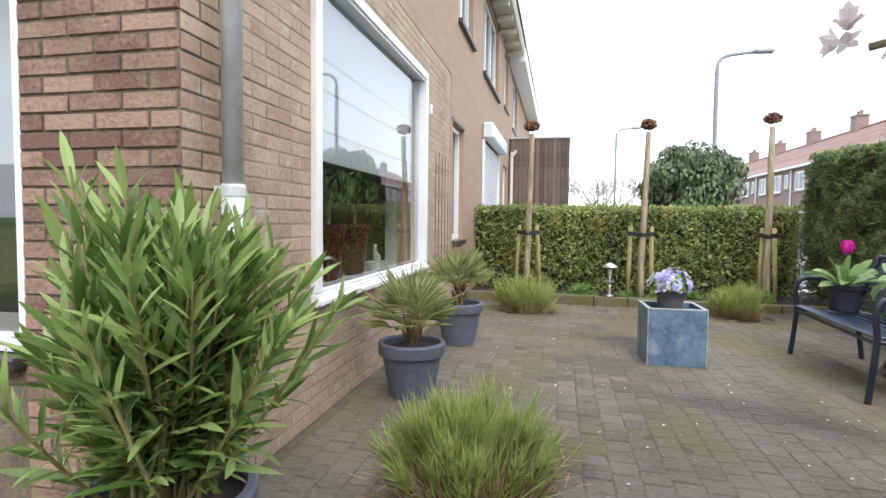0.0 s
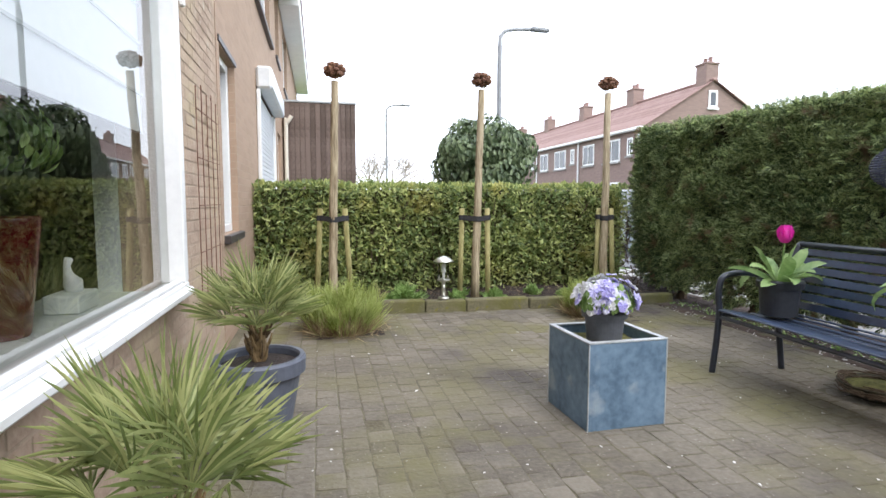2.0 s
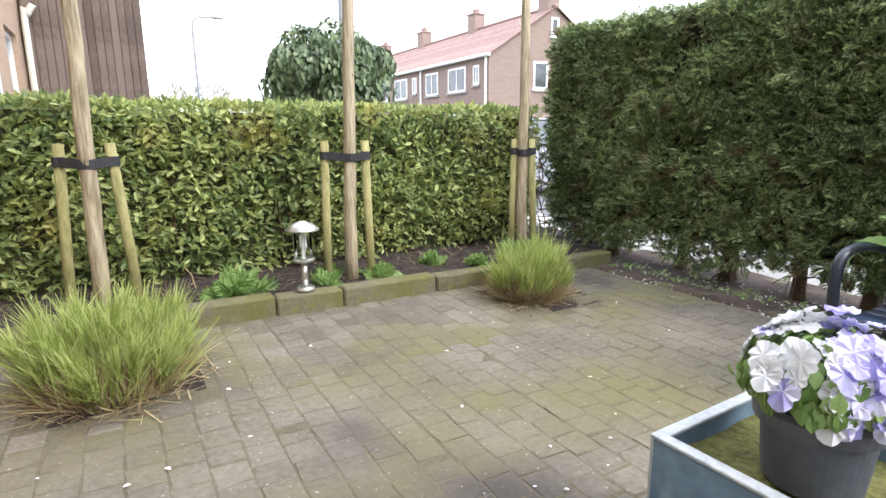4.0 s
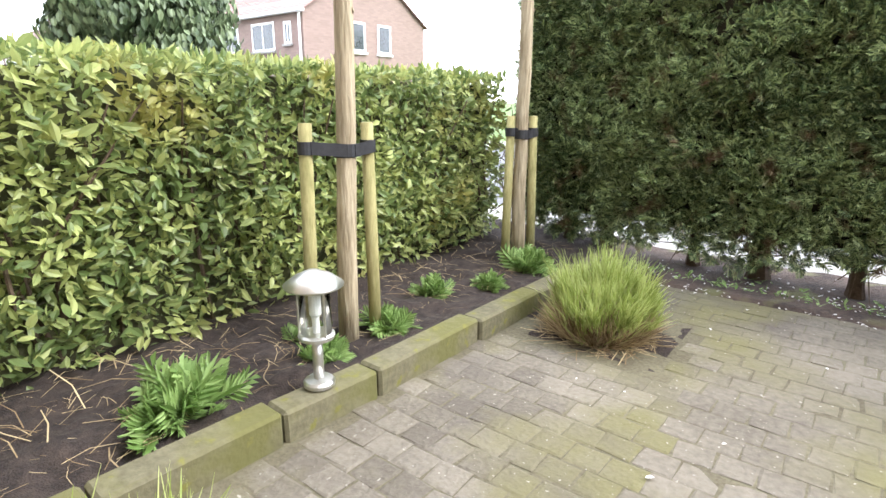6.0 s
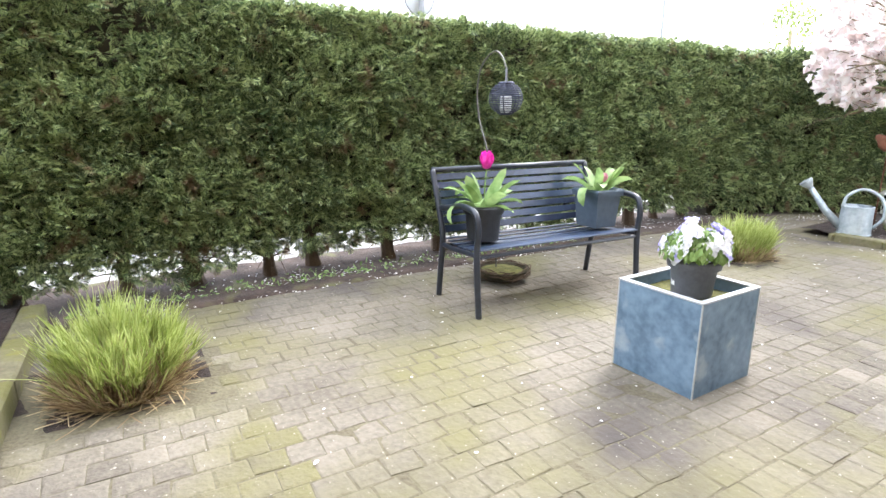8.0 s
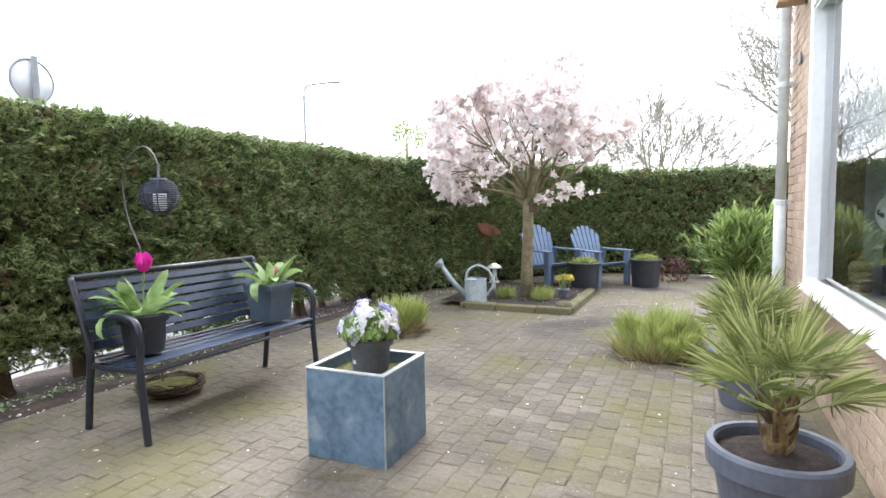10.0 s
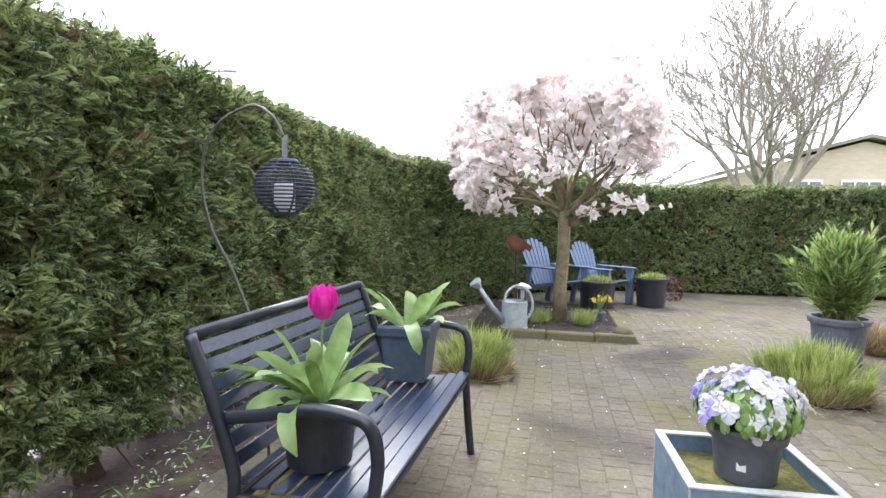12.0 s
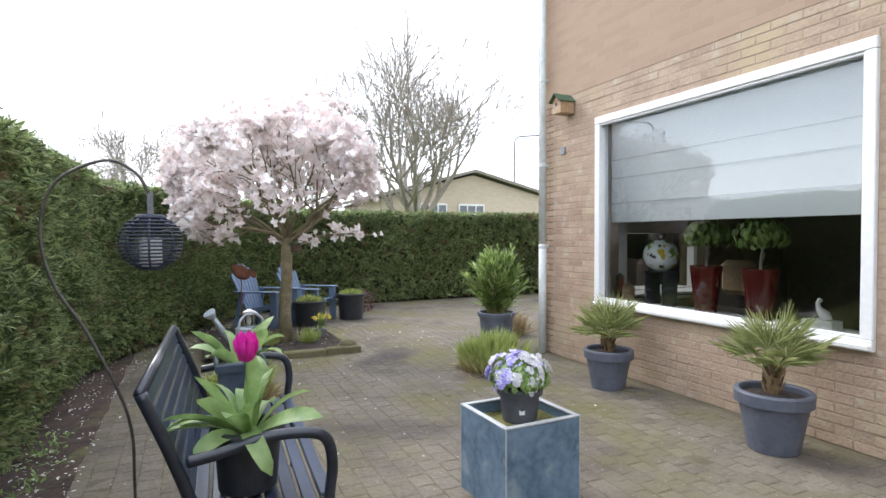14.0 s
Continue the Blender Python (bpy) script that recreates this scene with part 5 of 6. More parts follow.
def rounded(p, c=np.array([0.0, 0.0, 2.2]), r=np.array([1.62, 1.62, 1.45])):
    """Draws far twigs back towards a rounded crown."""
    q = (np.asarray(p, float) - c) / r
    rho = np.linalg.norm(q, axis=-1, keepdims=True) + 1e-6
    soft = np.where(rho < 0.65, rho, 0.65 + 0.38 * (1 - np.exp(-(rho - 0.65) / 0.38)))
    return np.where(np.asarray(p)[..., 2:3] > 1.3, c + q / rho * soft * r, p)


wood.v = wood.v[:1] + [rounded(v) for v in wood.v[1:]]
limb = curve([(-0.02, 0.02, 1.3), (-0.42, 0.28, 1.43), (-0.8, 0.56, 1.47), (-1.10, 0.79, 1.44)], 6)
wood.tube(limb, list(np.linspace(0.026, 0.006, len(limb))), 7)
part("trunk", wood, MAGNOLIA, mag, "grey-brown trunk and branches", True)


def flower(petals, l, w_, open_):
    v, f = [], []
    for i in range(petals):
        a = 6.283 * i / petals
        pv, pf = oval(l, w_)
        m = pose(0, 0, 0, 90 - open_ + 12 * (i % 2), 0, math.degrees(a))
        n0 = len(v)
        v += [(m @ Vector(q))[:] for q in pv]
        f += [tuple(k + n0 for k in g) for g in pf]
    return v, f


pts, ways = [], []
for p, d in tips:
    old = p.z
    p = Vector(rounded(p[:]))
    if old > 1.31 and rng.uniform() < 0.85:
        pts.append((p + Vector(rng.normal(0, 0.035, 3)))[:])
        ways.append((d + Vector((0, 0, 0.7)))[:])
n = min(len(pts), 3900)
pick = np.concatenate([rng.permutation(len(pts))[:n], np.arange(len(pts), len(pts) + 34)])
for i in range(34):
    q = limb[int(rng.integers(3, len(limb) - 4))] if i > 3 else limb[-1]
    pts.append((q + Vector(rng.normal(0, 0.05 if i > 3 else 0.02, 3)))[:])
    ways.append((-0.3, 0.2, 0.8))
m = frames_at(np.array(pts)[pick], (0.3, 0.3, 0.1), np.array(ways)[pick], 1.32, 0.45)
m[-34:-30, :3, :3] *= 0.42
part("blossom", Shape().swarm([flower(6, 0.078, 0.046, 50), flower(6, 0.07, 0.04, 25), flower(5, 0.068, 0.046, 75)], m), BLOSSOM, mag, "white-pink petals")
house2 = thing("nest_box", "small wooden nest box fixed to the blossom tree trunk", "nest box", pose(2.665, -1.55, 1.19, 0, 0, 40))
part("body", Shape().box(-0.05, 0.05, 0.0, 0.09, 0, 0.11, 0.003), TWIG, house2)
part("roof", Shape().box(-0.065, 0.065, -0.005, 0.12, 0.11, 0.125, 0.003), GREEN_ROOF, house2)


# slat-backed plastic garden chairs
def adirondack(at):
    ob = thing("garden_chair", "slate blue plastic slat-back garden chair by the hedge", "chair", at, "blue garden chairs")
    for i in range(7):
        lift = 0.13 * (1 - ((i - 3) / 3) ** 2)
        slat = Shape().add([(-0.027, -0.009, 0), (0.027, -0.009, 0), (0.036, -0.009, 0.5 + lift), (0.026, -0.009, 0.545 + lift), (-0.026, -0.009, 0.545 + lift), (-0.036, -0.009, 0.5 + lift), (-0.027, 0.009, 0), (0.027, 0.009, 0), (0.036, 0.009, 0.5 + lift), (0.026, 0.009, 0.545 + lift), (-0.026, 0.009, 0.545 + lift), (-0.036, 0.009, 0.5 + lift)], [(0, 1, 2, 3, 4, 5), (11, 10, 9, 8, 7, 6)] + [(k, k + 6, (k + 1) % 6 + 6, (k + 1) % 6) for k in range(6)])
        part("back_slat", slat, CHAIR_BLUE, ob, at=pose((i - 3) * 0.062, -0.22, 0.27, 22, 0, 0) @ pose(0, 0, 0, 0, (i - 3) * 2.2, 0))
    for i in range(5):
        part("seat_slat", Shape().box(-0.26, 0.26, -0.04, 0.04, -0.01, 0.01, 0.006), CHAIR_BLUE, ob, at=pose(0, 0.24 - 0.11 * i, 0.345 - 0.022 * i, 11, 0, 0))
    for sx in (-1, 1):
        part("armrest", Shape().box(-0.055, 0.055, -0.34, 0.32, -0.011, 0.011, 0.008), CHAIR_BLUE, ob, at=pose(sx * 0.30, 0, 0.53))
        part("front_leg", Shape().box(-0.03, 0.03, -0.05, 0.05, 0, 0.52, 0.008), CHAIR_BLUE, ob, at=pose(sx * 0.285, 0.25, 0))
        part("rear_leg", Shape().box(-0.024, 0.024, -0.035, 0.035, 0, 0.56, 0.008), CHAIR_BLUE, ob, at=pose(sx * 0.26, -0.36, 0, -12, 0, 0))
        part("side_rail", Shape().box(-0.015, 0.015, -0.33, 0.28, -0.03, 0.03, 0.005), CHAIR_BLUE, ob, at=pose(sx * 0.245, 0, 0.29, 10, 0, 0))
    part("back_band", Shape().box(-0.25, 0.25, -0.012, 0.012, -0.03, 0.03, 0.006), CHAIR_BLUE, ob, at=pose(0, -0.40, 0.66, 22, 0, 0))
    return ob


chair = adirondack(pose(2.08, -3.52, 0, 0, 0, 50) @ Matrix.Scale(1.04, 4))
copy_thing(chair, pose(2.78, -3.12, 0, 0, 0, 52) @ Matrix.Scale(1.04, 4))
for x, y, r, h, word in ((2.22, -2.80, 0.245, 0.42, "black pot with a yellow-green cushion plant beside the tree bed"), (1.40, -3.45, 0.235, 0.43, "tall black pot with a yellow-green cushion plant on the paving")):
    p = thing("potted_plant", word, "plant", pose(x, y, 0), "black pots by the chairs")
    plant_pot(p, r, h, BLACK_PLASTIC, rim=0.05, floor=0.82)
    part("cushion", Shape().swarm([leaf(0.05, 0.006), leaf(0.04, 0.005)], frames_at(np.concatenate([dome_frames(900, r * 0.82, h - 0.03, 0.4, 1.0, low=0.05)[:, :3, 3]]), (0, 0, 1), (1, 0, 0), 1.0, 0.7)), GRASS, p, "yellow-green mossy foliage")

can = thing("watering_can", "galvanised watering can with a long spout on the bed edging", "watering can", pose(3.27, -1.0, 0.06, 0, 0, 30) @ Matrix.Scale(1.4, 4))
part("body", Shape().lathe([(0.105, 0), (0.108, 0.006), (0.104, 0.012), (0.1, 0.2), (0.103, 0.206), (0.098, 0.212)], 28, close=False).lathe([(0.001, 0.003), (0.105, 0.003)], 28, close=False), CAN, can, smooth=False)
part("top_plate", Shape().add([(0.1 * math.cos(a), 0.1 * math.sin(a), 0.208) for a in np.linspace(0.0, math.pi, 15)], [tuple(range(15))], pose(0, 0, 0, 0, 0, -90)), CAN, can)
part("spout", Shape().tube([(0.09, 0, 0.05), (0.2, 0, 0.17), (0.31, 0, 0.33)], [0.03, 0.024, 0.018], 12), CAN, can, smooth=True)
part("rose", Shape().tube([(0.305, 0, 0.322), (0.335, 0, 0.36), (0.345, 0, 0.372)], [0.018, 0.045, 0.047], 16), CAN, can)
part("handle", Shape().tube(curve([(-0.1, 0, 0.05), (-0.16, 0, 0.14), (-0.13, 0, 0.27), (-0.02, 0, 0.33), (0.07, 0, 0.28), (0.09, 0, 0.2)], 5), 0.011, 8), CAN, can, smooth=True)

orn = thing("garden_ornament", "rusty iron bird ornament on a thin rod in the bed", "ornament", pose(3.3, -1.5, 0, 0, 0, 20))
part("rod", Shape().tube([(0, 0, -0.03), (0, 0, 0.88)], 0.006, 6), RUST, orn)
body = Matrix.Diagonal((1.0, 0.4, 1.0, 1.0))
part("bird", Shape().lathe([(0.004, -0.13), (0.05, -0.1), (0.085, -0.02), (0.08, 0.05), (0.04, 0.1), (0.03, 0.13), (0.004, 0.15)], 16, pose(0, 0, 0.96) @ body @ pose(0, 0, 0, 0, 55, 0)), RUST, orn, smooth=True)
part("tail", Shape().box(-0.2, -0.06, -0.012, 0.012, 0.0, 0.07, 0.006), RUST, orn, at=pose(0, 0, 0.97, 0, -28, 0))
daff = thing("potted_flowers", "small pot of yellow narcissi in the tree bed", "plant", pose(2.30, -1.75, 0.05))
plant_pot(daff, 0.075, 0.11, PLASTIC, rim=0.03)
fr = frames_at(rng.normal(0, 0.02, (60, 3)) + np.array([0, 0, 0.1]), (0, 0, 1), (1, 0, 0), 1.0, 0.25)
part("tuft", Shape().swarm([leaf(0.2, 0.012), leaf(0.16, 0.012)], fr), TULIP_LEAF, daff)
bloom_mesh = Shape().add(*flower(6, 0.032, 0.02, 85)).mesh("bloom")
for m in frames_at(rng.normal(0, 0.06, (14, 3)) * np.array([1, 1, 0.4]) + np.array([0, 0, 0.27]), (1, 0, 0), (0.4, 0.6, 0.3), 1.0, 0.5):
    part("bloom", bloom_mesh, YELLOW, daff, "yellow narcissus head", at=Matrix(m.tolist()))
dome = thing("garden_stone", "small grey stone turtle ornament on the bed edging", "ornament", pose(2.12, -0.95, 0.06))
part("shell", Shape().lathe([(0.11, 0.0), (0.112, 0.02), (0.09, 0.05), (0.05, 0.068), (0.004, 0.074)], 20), KERB, dome, smooth=True)
part("foot", Shape().box(-0.12, 0.12, -0.08, 0.08, -0.01, 0.012, 0.006), KERB, dome)
for x, y, k in ((2.52, -1.42, 1.0), (3.0, -1.4, 0.9)):
    tuft = thing("grass_clump", "small yellow-green grass tuft in the tree bed", "grass", pose(x, y, 0.045) @ Matrix.Scale(k, 4), "grass tufts in the tree bed")
    part("tuft", Shape().swarm([leaf(0.19, 0.006), leaf(0.16, 0.006)], frames_at(rng.normal(0, 0.055, (380, 3)) * np.array([1, 1, 0]), (0, 0, 1), (1, 0, 0), 1.0, 0.4)), GRASS, tuft)
redp = thing("shrub", "low dark red leafy shrub at the hedge foot", "shrub", pose(1.02, -4.15, 0))
part("foliage", Shape().swarm([oval(0.04, 0.022)], dome_frames(420, 0.24, 0.17, 1.0, 1.0, low=-0.8)), material("dark red leaf", (0.05, 0.008, 0.012), (0.15, 0.03, 0.03), 4, 0.5, 0.0, island=0.5), redp)
dryp = thing("shrub", "low dry brown grass behind the oleander", "shrub", pose(-0.25, -0.95, 0))
part("tuft", Shape().swarm([leaf(0.30, 0.007), leaf(0.24, 0.007)], frames_at(rng.normal(0, 0.08, (700, 3)) * np.array([1, 1, 0]), (0, 0, 0.9), (1, 0, 0), 1.0, 0.45)), STRAW, dryp)

# weeds and straw in the bed, fallen petals
for i, (x, y, r) in enumerate(((1.62, 6.42, 0.15), (2.68, 6.35, 0.10), (2.25, 6.33, 0.08), (4.0, 6.30, 0.13), (3.2, 6.5, 0.09), (2.35, 6.55, 0.07), (3.55, 6.32, 0.07))):
    wd = thing("weed", "low green ferny weed in the bed soil", "weed", pose(x, y, 0.075), "weeds in the flower bed")
    part("rosette", Shape().swarm([frond(r * 1.15, 6), frond(r * 1.3, 5)], frames_at(rng.normal(0, r * 0.32, (80, 3)) * np.array([1, 1, 0.15]), (0, 0, 0.55), (0, 0, 1), 1.0, 0.75)), WEED, wd)
litter = []
for i in range(750):
    x, y = rng.uniform(0.1, 4.7), rng.uniform(6.25, 7.1)
    litter.append(frames_at([(x, y, 0.088)], (rng.normal(), rng.normal(), 0.05), (0, 0, 1), rng.uniform(0.3, 1.1), 0.08)[0])
setting("straw_litter", Shape().swarm([([(-0.002, 0, 0), (0.002, 0, 0), (0.016, 0.08, 0.012), (0.012, 0.08, 0.012), (0.004, 0.16, 0.004), (0.001, 0.16, 0.004)], [(0, 1, 2, 3), (3, 2, 4, 5)])], np.array(litter)), STRAW, "dry stalks strewn over the flower bed", "litter", kind="stuff")
pet = []
for i in range(1480):
    if i < 1000:
        x, y = 4.45 + abs(rng.normal(0, 0.28)), rng.uniform(-3.6, 5.8)
        x -= max(0, (-0.8 - y)) * 0.45
    elif i < 1300:
        x, y = rng.normal(2.8, 1.0), rng.normal(-2.0, 1.1)
    else:
        x, y = rng.uniform(0.6, 4.5), rng.uniform(-3, 5.6)
    z = 0.034 if x > 4.6 else (0.075 if 2.0 < x < 3.75 and -2.9 < y < -0.9 else 0.007)
    pet.append(frames_at([(x, y, z)], (rng.normal(), rng.normal(), 0), (0, 0, 1), 1.0, 0.12)[0])
setting("fallen_petals", Shape().swarm([oval(0.024, 0.014), oval(0.018, 0.011)], np.array(pet)), PETAL, "white fallen magnolia petals on the ground", "petals", kind="stuff")
herbs = []
for i in range(500):
    herbs.append(frames_at([(4.62 + abs(rng.normal(0, 0.12)), rng.uniform(1.0, 5.9), 0.02)], (rng.normal(), rng.normal(), 0.7), (0, 0, 1), 1.0, 0.3)[0])
setting("edge_weeds", Shape().swarm([oval(0.04, 0.02), leaf(0.06, 0.008)], np.array(herbs)), WEED, "small green weeds along the paving edge", "weeds", kind="stuff")

# ---------------------------------------------------------------- on and behind the house wall
plan_x = -0.015
nest = thing("bird_house", "wooden bird house with a green felt roof on the wall", "bird house", pose(0.0, 0.62, 2.74))
part("body", Shape().box(0.004, 0.19, -0.075, 0.075, 0, 0.13, 0.004), HONEY, nest)
part("gable", Shape().add([(0.19, -0.075, 0.13), (0.19, 0.075, 0.13), (0.19, 0, 0.2), (0.004, -0.075, 0.13), (0.004, 0.075, 0.13), (0.004, 0, 0.2)], [(0, 1, 2), (3, 5, 4), (0, 2, 5, 3), (1, 4, 5, 2), (0, 3, 4, 1)]), HONEY, nest)
for s in (-1, 1):
    part("roof_panel", Shape().box(0.0, 0.23, -0.007, 0.125, 0, 0.012, 0.003), GREEN_ROOF, nest, at=pose(0.0, 0, 0.207) @ (pose(0, 0, 0, -43, 0, 0) if s > 0 else pose(0.23, 0, 0, -43, 0, 180)))
part("entry_hole", Shape().tube([(0.19, 0, 0.1), (0.194, 0, 0.1)], 0.02, 16), BLACK_PLASTIC, nest)
plate = thing("wall_plate", "small grey metal plate screwed to the brick wall", "plate", pose(0.006, 0.5, 2.36))
part("plate", Shape().box(0, 0.012, -0.04, 0.04, -0.04, 0.04, 0.003), STREET, plate)
box2 = thing("alarm_sensor", "small white sensor on the wall by the window", "sensor", pose(0.006, 3.78, 2.3))
part("case", Shape().box(0, 0.03, -0.02, 0.02, -0.05, 0.05, 0.006), WHITE, box2)
trel = thing("trellis", "thin rusty wire trellis fixed to the brick wall", "trellis", pose(0.03, 3.98, 0.45))
for i in range(5):
    part("upright", Shape().tube([(0, 0.02 + 0.165 * i, 0), (0, 0.02 + 0.165 * i, 1.42 + 0.03 * (i % 2))], 0.003, 6), RUST, trel)
for i in range(5):
    part("crossbar", Shape().tube([(0.006, 0, 0.12 + 0.29 * i), (0.006, 0.72, 0.12 + 0.29 * i)], 0.003, 6), RUST, trel)
blind = thing("roman_blind", "white roman blind lowered half way behind the window", "blind")
part("cloth", Shape().box(-0.165, -0.155, WY0 + 0.05, WY1 - 0.05, 1.53, 2.62).box(-0.173, -0.153, WY0 + 0.05, WY1 - 0.05, 1.53, 1.56), BLIND, blind)
for z in (1.72, 1.98, 2.17):
    part("batten", Shape().box(-0.154, -0.146, WY0 + 0.05, WY1 - 0.05, z, z + 0.012), material("blind fold", (0.6, 0.63, 0.63), (0.68, 0.71, 0.71), 9, 0.9, 0.0) if z < 1.8 else bpy.data.materials["blind fold"], blind)
rng = np.random.default_rng(61)
for y in (2.10, 2.62):
    v = thing("vase_plant", "small leafy tree in a tall dark red glazed vase", "plant", pose(-0.37, y, 0.69), "red vases on the sill")
    part("vase", Shape().lathe([(0.085, 0), (0.09, 0.01), (0.138, 0.42), (0.135, 0.43), (0.12, 0.42), (0.11, 0.3)], 28, close=False), RED_VASE, v, smooth=True)
    part("potting_soil", Shape().lathe([(0.115, 0.4), (0.005, 0.405)], 16), SOIL, v)
    part("stem", Shape().tube([(0, 0, 0.39), (0.01, 0.01, 0.5), (-0.01, 0.02, 0.66)], [0.014, 0.011, 0.008], 7).tube([(0.02, 0, 0.39), (-0.02, 0.02, 0.55), (0.03, -0.03, 0.68)], [0.01, 0.008, 0.005], 6), GREY_TWIG, v)
    part("foliage", Shape().swarm([oval(0.075, 0.042), oval(0.06, 0.036)], np.concatenate([dome_frames(190, 0.20, 0.68, 0.75, 1.0, low=-0.7), dome_frames(70, 0.12, 0.68, 0.8, 1.0, low=-0.7)])), OLEANDER, v)
globe = thing("ceramic_globe", "round painted ceramic globe with leaves on a dark stand", "ornament", pose(-0.42, 1.53, 0.69))
part("stand", Shape().box(-0.1, 0.1, -0.12, -0.10, 0, 0.33, 0.003).box(-0.1, 0.1, 0.10, 0.12, 0, 0.33, 0.003).box(-0.1, 0.1, -0.12, 0.12, 0.33, 0.345, 0.003), BLACK_PLASTIC, globe)
part("globe", Shape().lathe([(0.17 * math.cos(a), 0.505 + 0.16 * math.sin(a)) for a in np.linspace(-1.5, 1.35, 14)], 24), CERAMIC, globe, "white ceramic with green and yellow leaves", True)
part("neck", Shape().lathe([(0.045, 0.655), (0.035, 0.68), (0.05, 0.72), (0.02, 0.73)], 16), BLACK_PLASTIC, globe)
hive = thing("wooden_jar", "small ribbed wooden hive-shaped jar on the sill", "jar", pose(-0.25, 1.26, 0.69))
part("body", Shape().lathe([(0.06, 0)] + [(0.062 + 0.006 * (i % 2), 0.02 * (i + 0.5)) for i in range(9)] + [(0.05, 0.19), (0.02, 0.2)], 20), HONEY, hive)
part("knob", Shape().lathe([(0.012, 0.198), (0.018, 0.215), (0.004, 0.23)], 12), HONEY, hive)
rlan = thing("table_lantern", "slim dark red metal lantern with a pointed roof on the sill", "lantern", pose(-0.24, 1.15, 0.69))
part("body", Shape().box(-0.03, 0.03, -0.03, 0.03, 0, 0.26, 0.004), RED_VASE, rlan)
part("roof", Shape().lathe([(0.055, 0.26), (0.03, 0.285), (0.004, 0.31)], 8), BLACK_PLASTIC, rlan)
swan = thing("figurine", "small white ceramic figure on a pale block on the sill", "figurine", pose(-0.34, 3.12, 0.69))
part("block", Shape().box(-0.07, 0.07, -0.11, 0.11, 0, 0.08, 0.006), REVEAL, swan)
part("figure", Shape().tube([(0, 0.04, 0.08), (0, 0.02, 0.12), (0, -0.02, 0.16), (0, -0.03, 0.2), (0, -0.01, 0.23)], [0.035, 0.04, 0.02, 0.014, 0.018], 10), WHITE, swan, smooth=True)
cush = thing("armchair", "brown leather armchair with a tan cushion in the dim room", "armchair", pose(-2.0, 1.12, 0.05))
part("seat", Shape().box(-0.4, 0.4, -0.42, 0.42, 0.1, 0.45, 0.05), DARK_SILL, cush)
part("backrest", Shape().box(-0.45, -0.22, -0.42, 0.42, 0.3, 0.98, 0.06), DARK_SILL, cush)
part("cushion", Shape().box(-0.2, -0.05, -0.22, 0.22, 0.62, 1.04, 0.06), HONEY, cush, "tan cushion")
cand = thing("candle_holder", "green candle on a crystal holder on the end window's sill", "candle", pose(-0.85, 0.24, 0.666))
part("holder", Shape().lathe([(0.05, 0), (0.052, 0.012), (0.02, 0.03), (0.028, 0.06), (0.016, 0.08), (0.028, 0.12), (0.016, 0.16), (0.03, 0.2), (0.042, 0.215), (0.042, 0.225)], 20), HOLDER, cand, "clear crystal stem", True)
part("candle", Shape().lathe([(0.036, 0.226), (0.036, 0.345), (0.03, 0.35), (0.005, 0.346)], 20), GREEN_WAX, cand, "green pillar candle")
part("wick", Shape().tube([(0, 0, 0.345), (0.003, 0, 0.365)], 0.003, 5), BLACK_PLASTIC, cand)
cur = thing("curtain", "pale curtain hanging behind the end window", "curtain")
part("cloth", Shape().box(-2.5, -0.70, 0.52, 0.53, 1.42, 2.7), REVEAL, cur)

# ---------------------------------------------------------------- beyond the garden
plan_x = 0.0


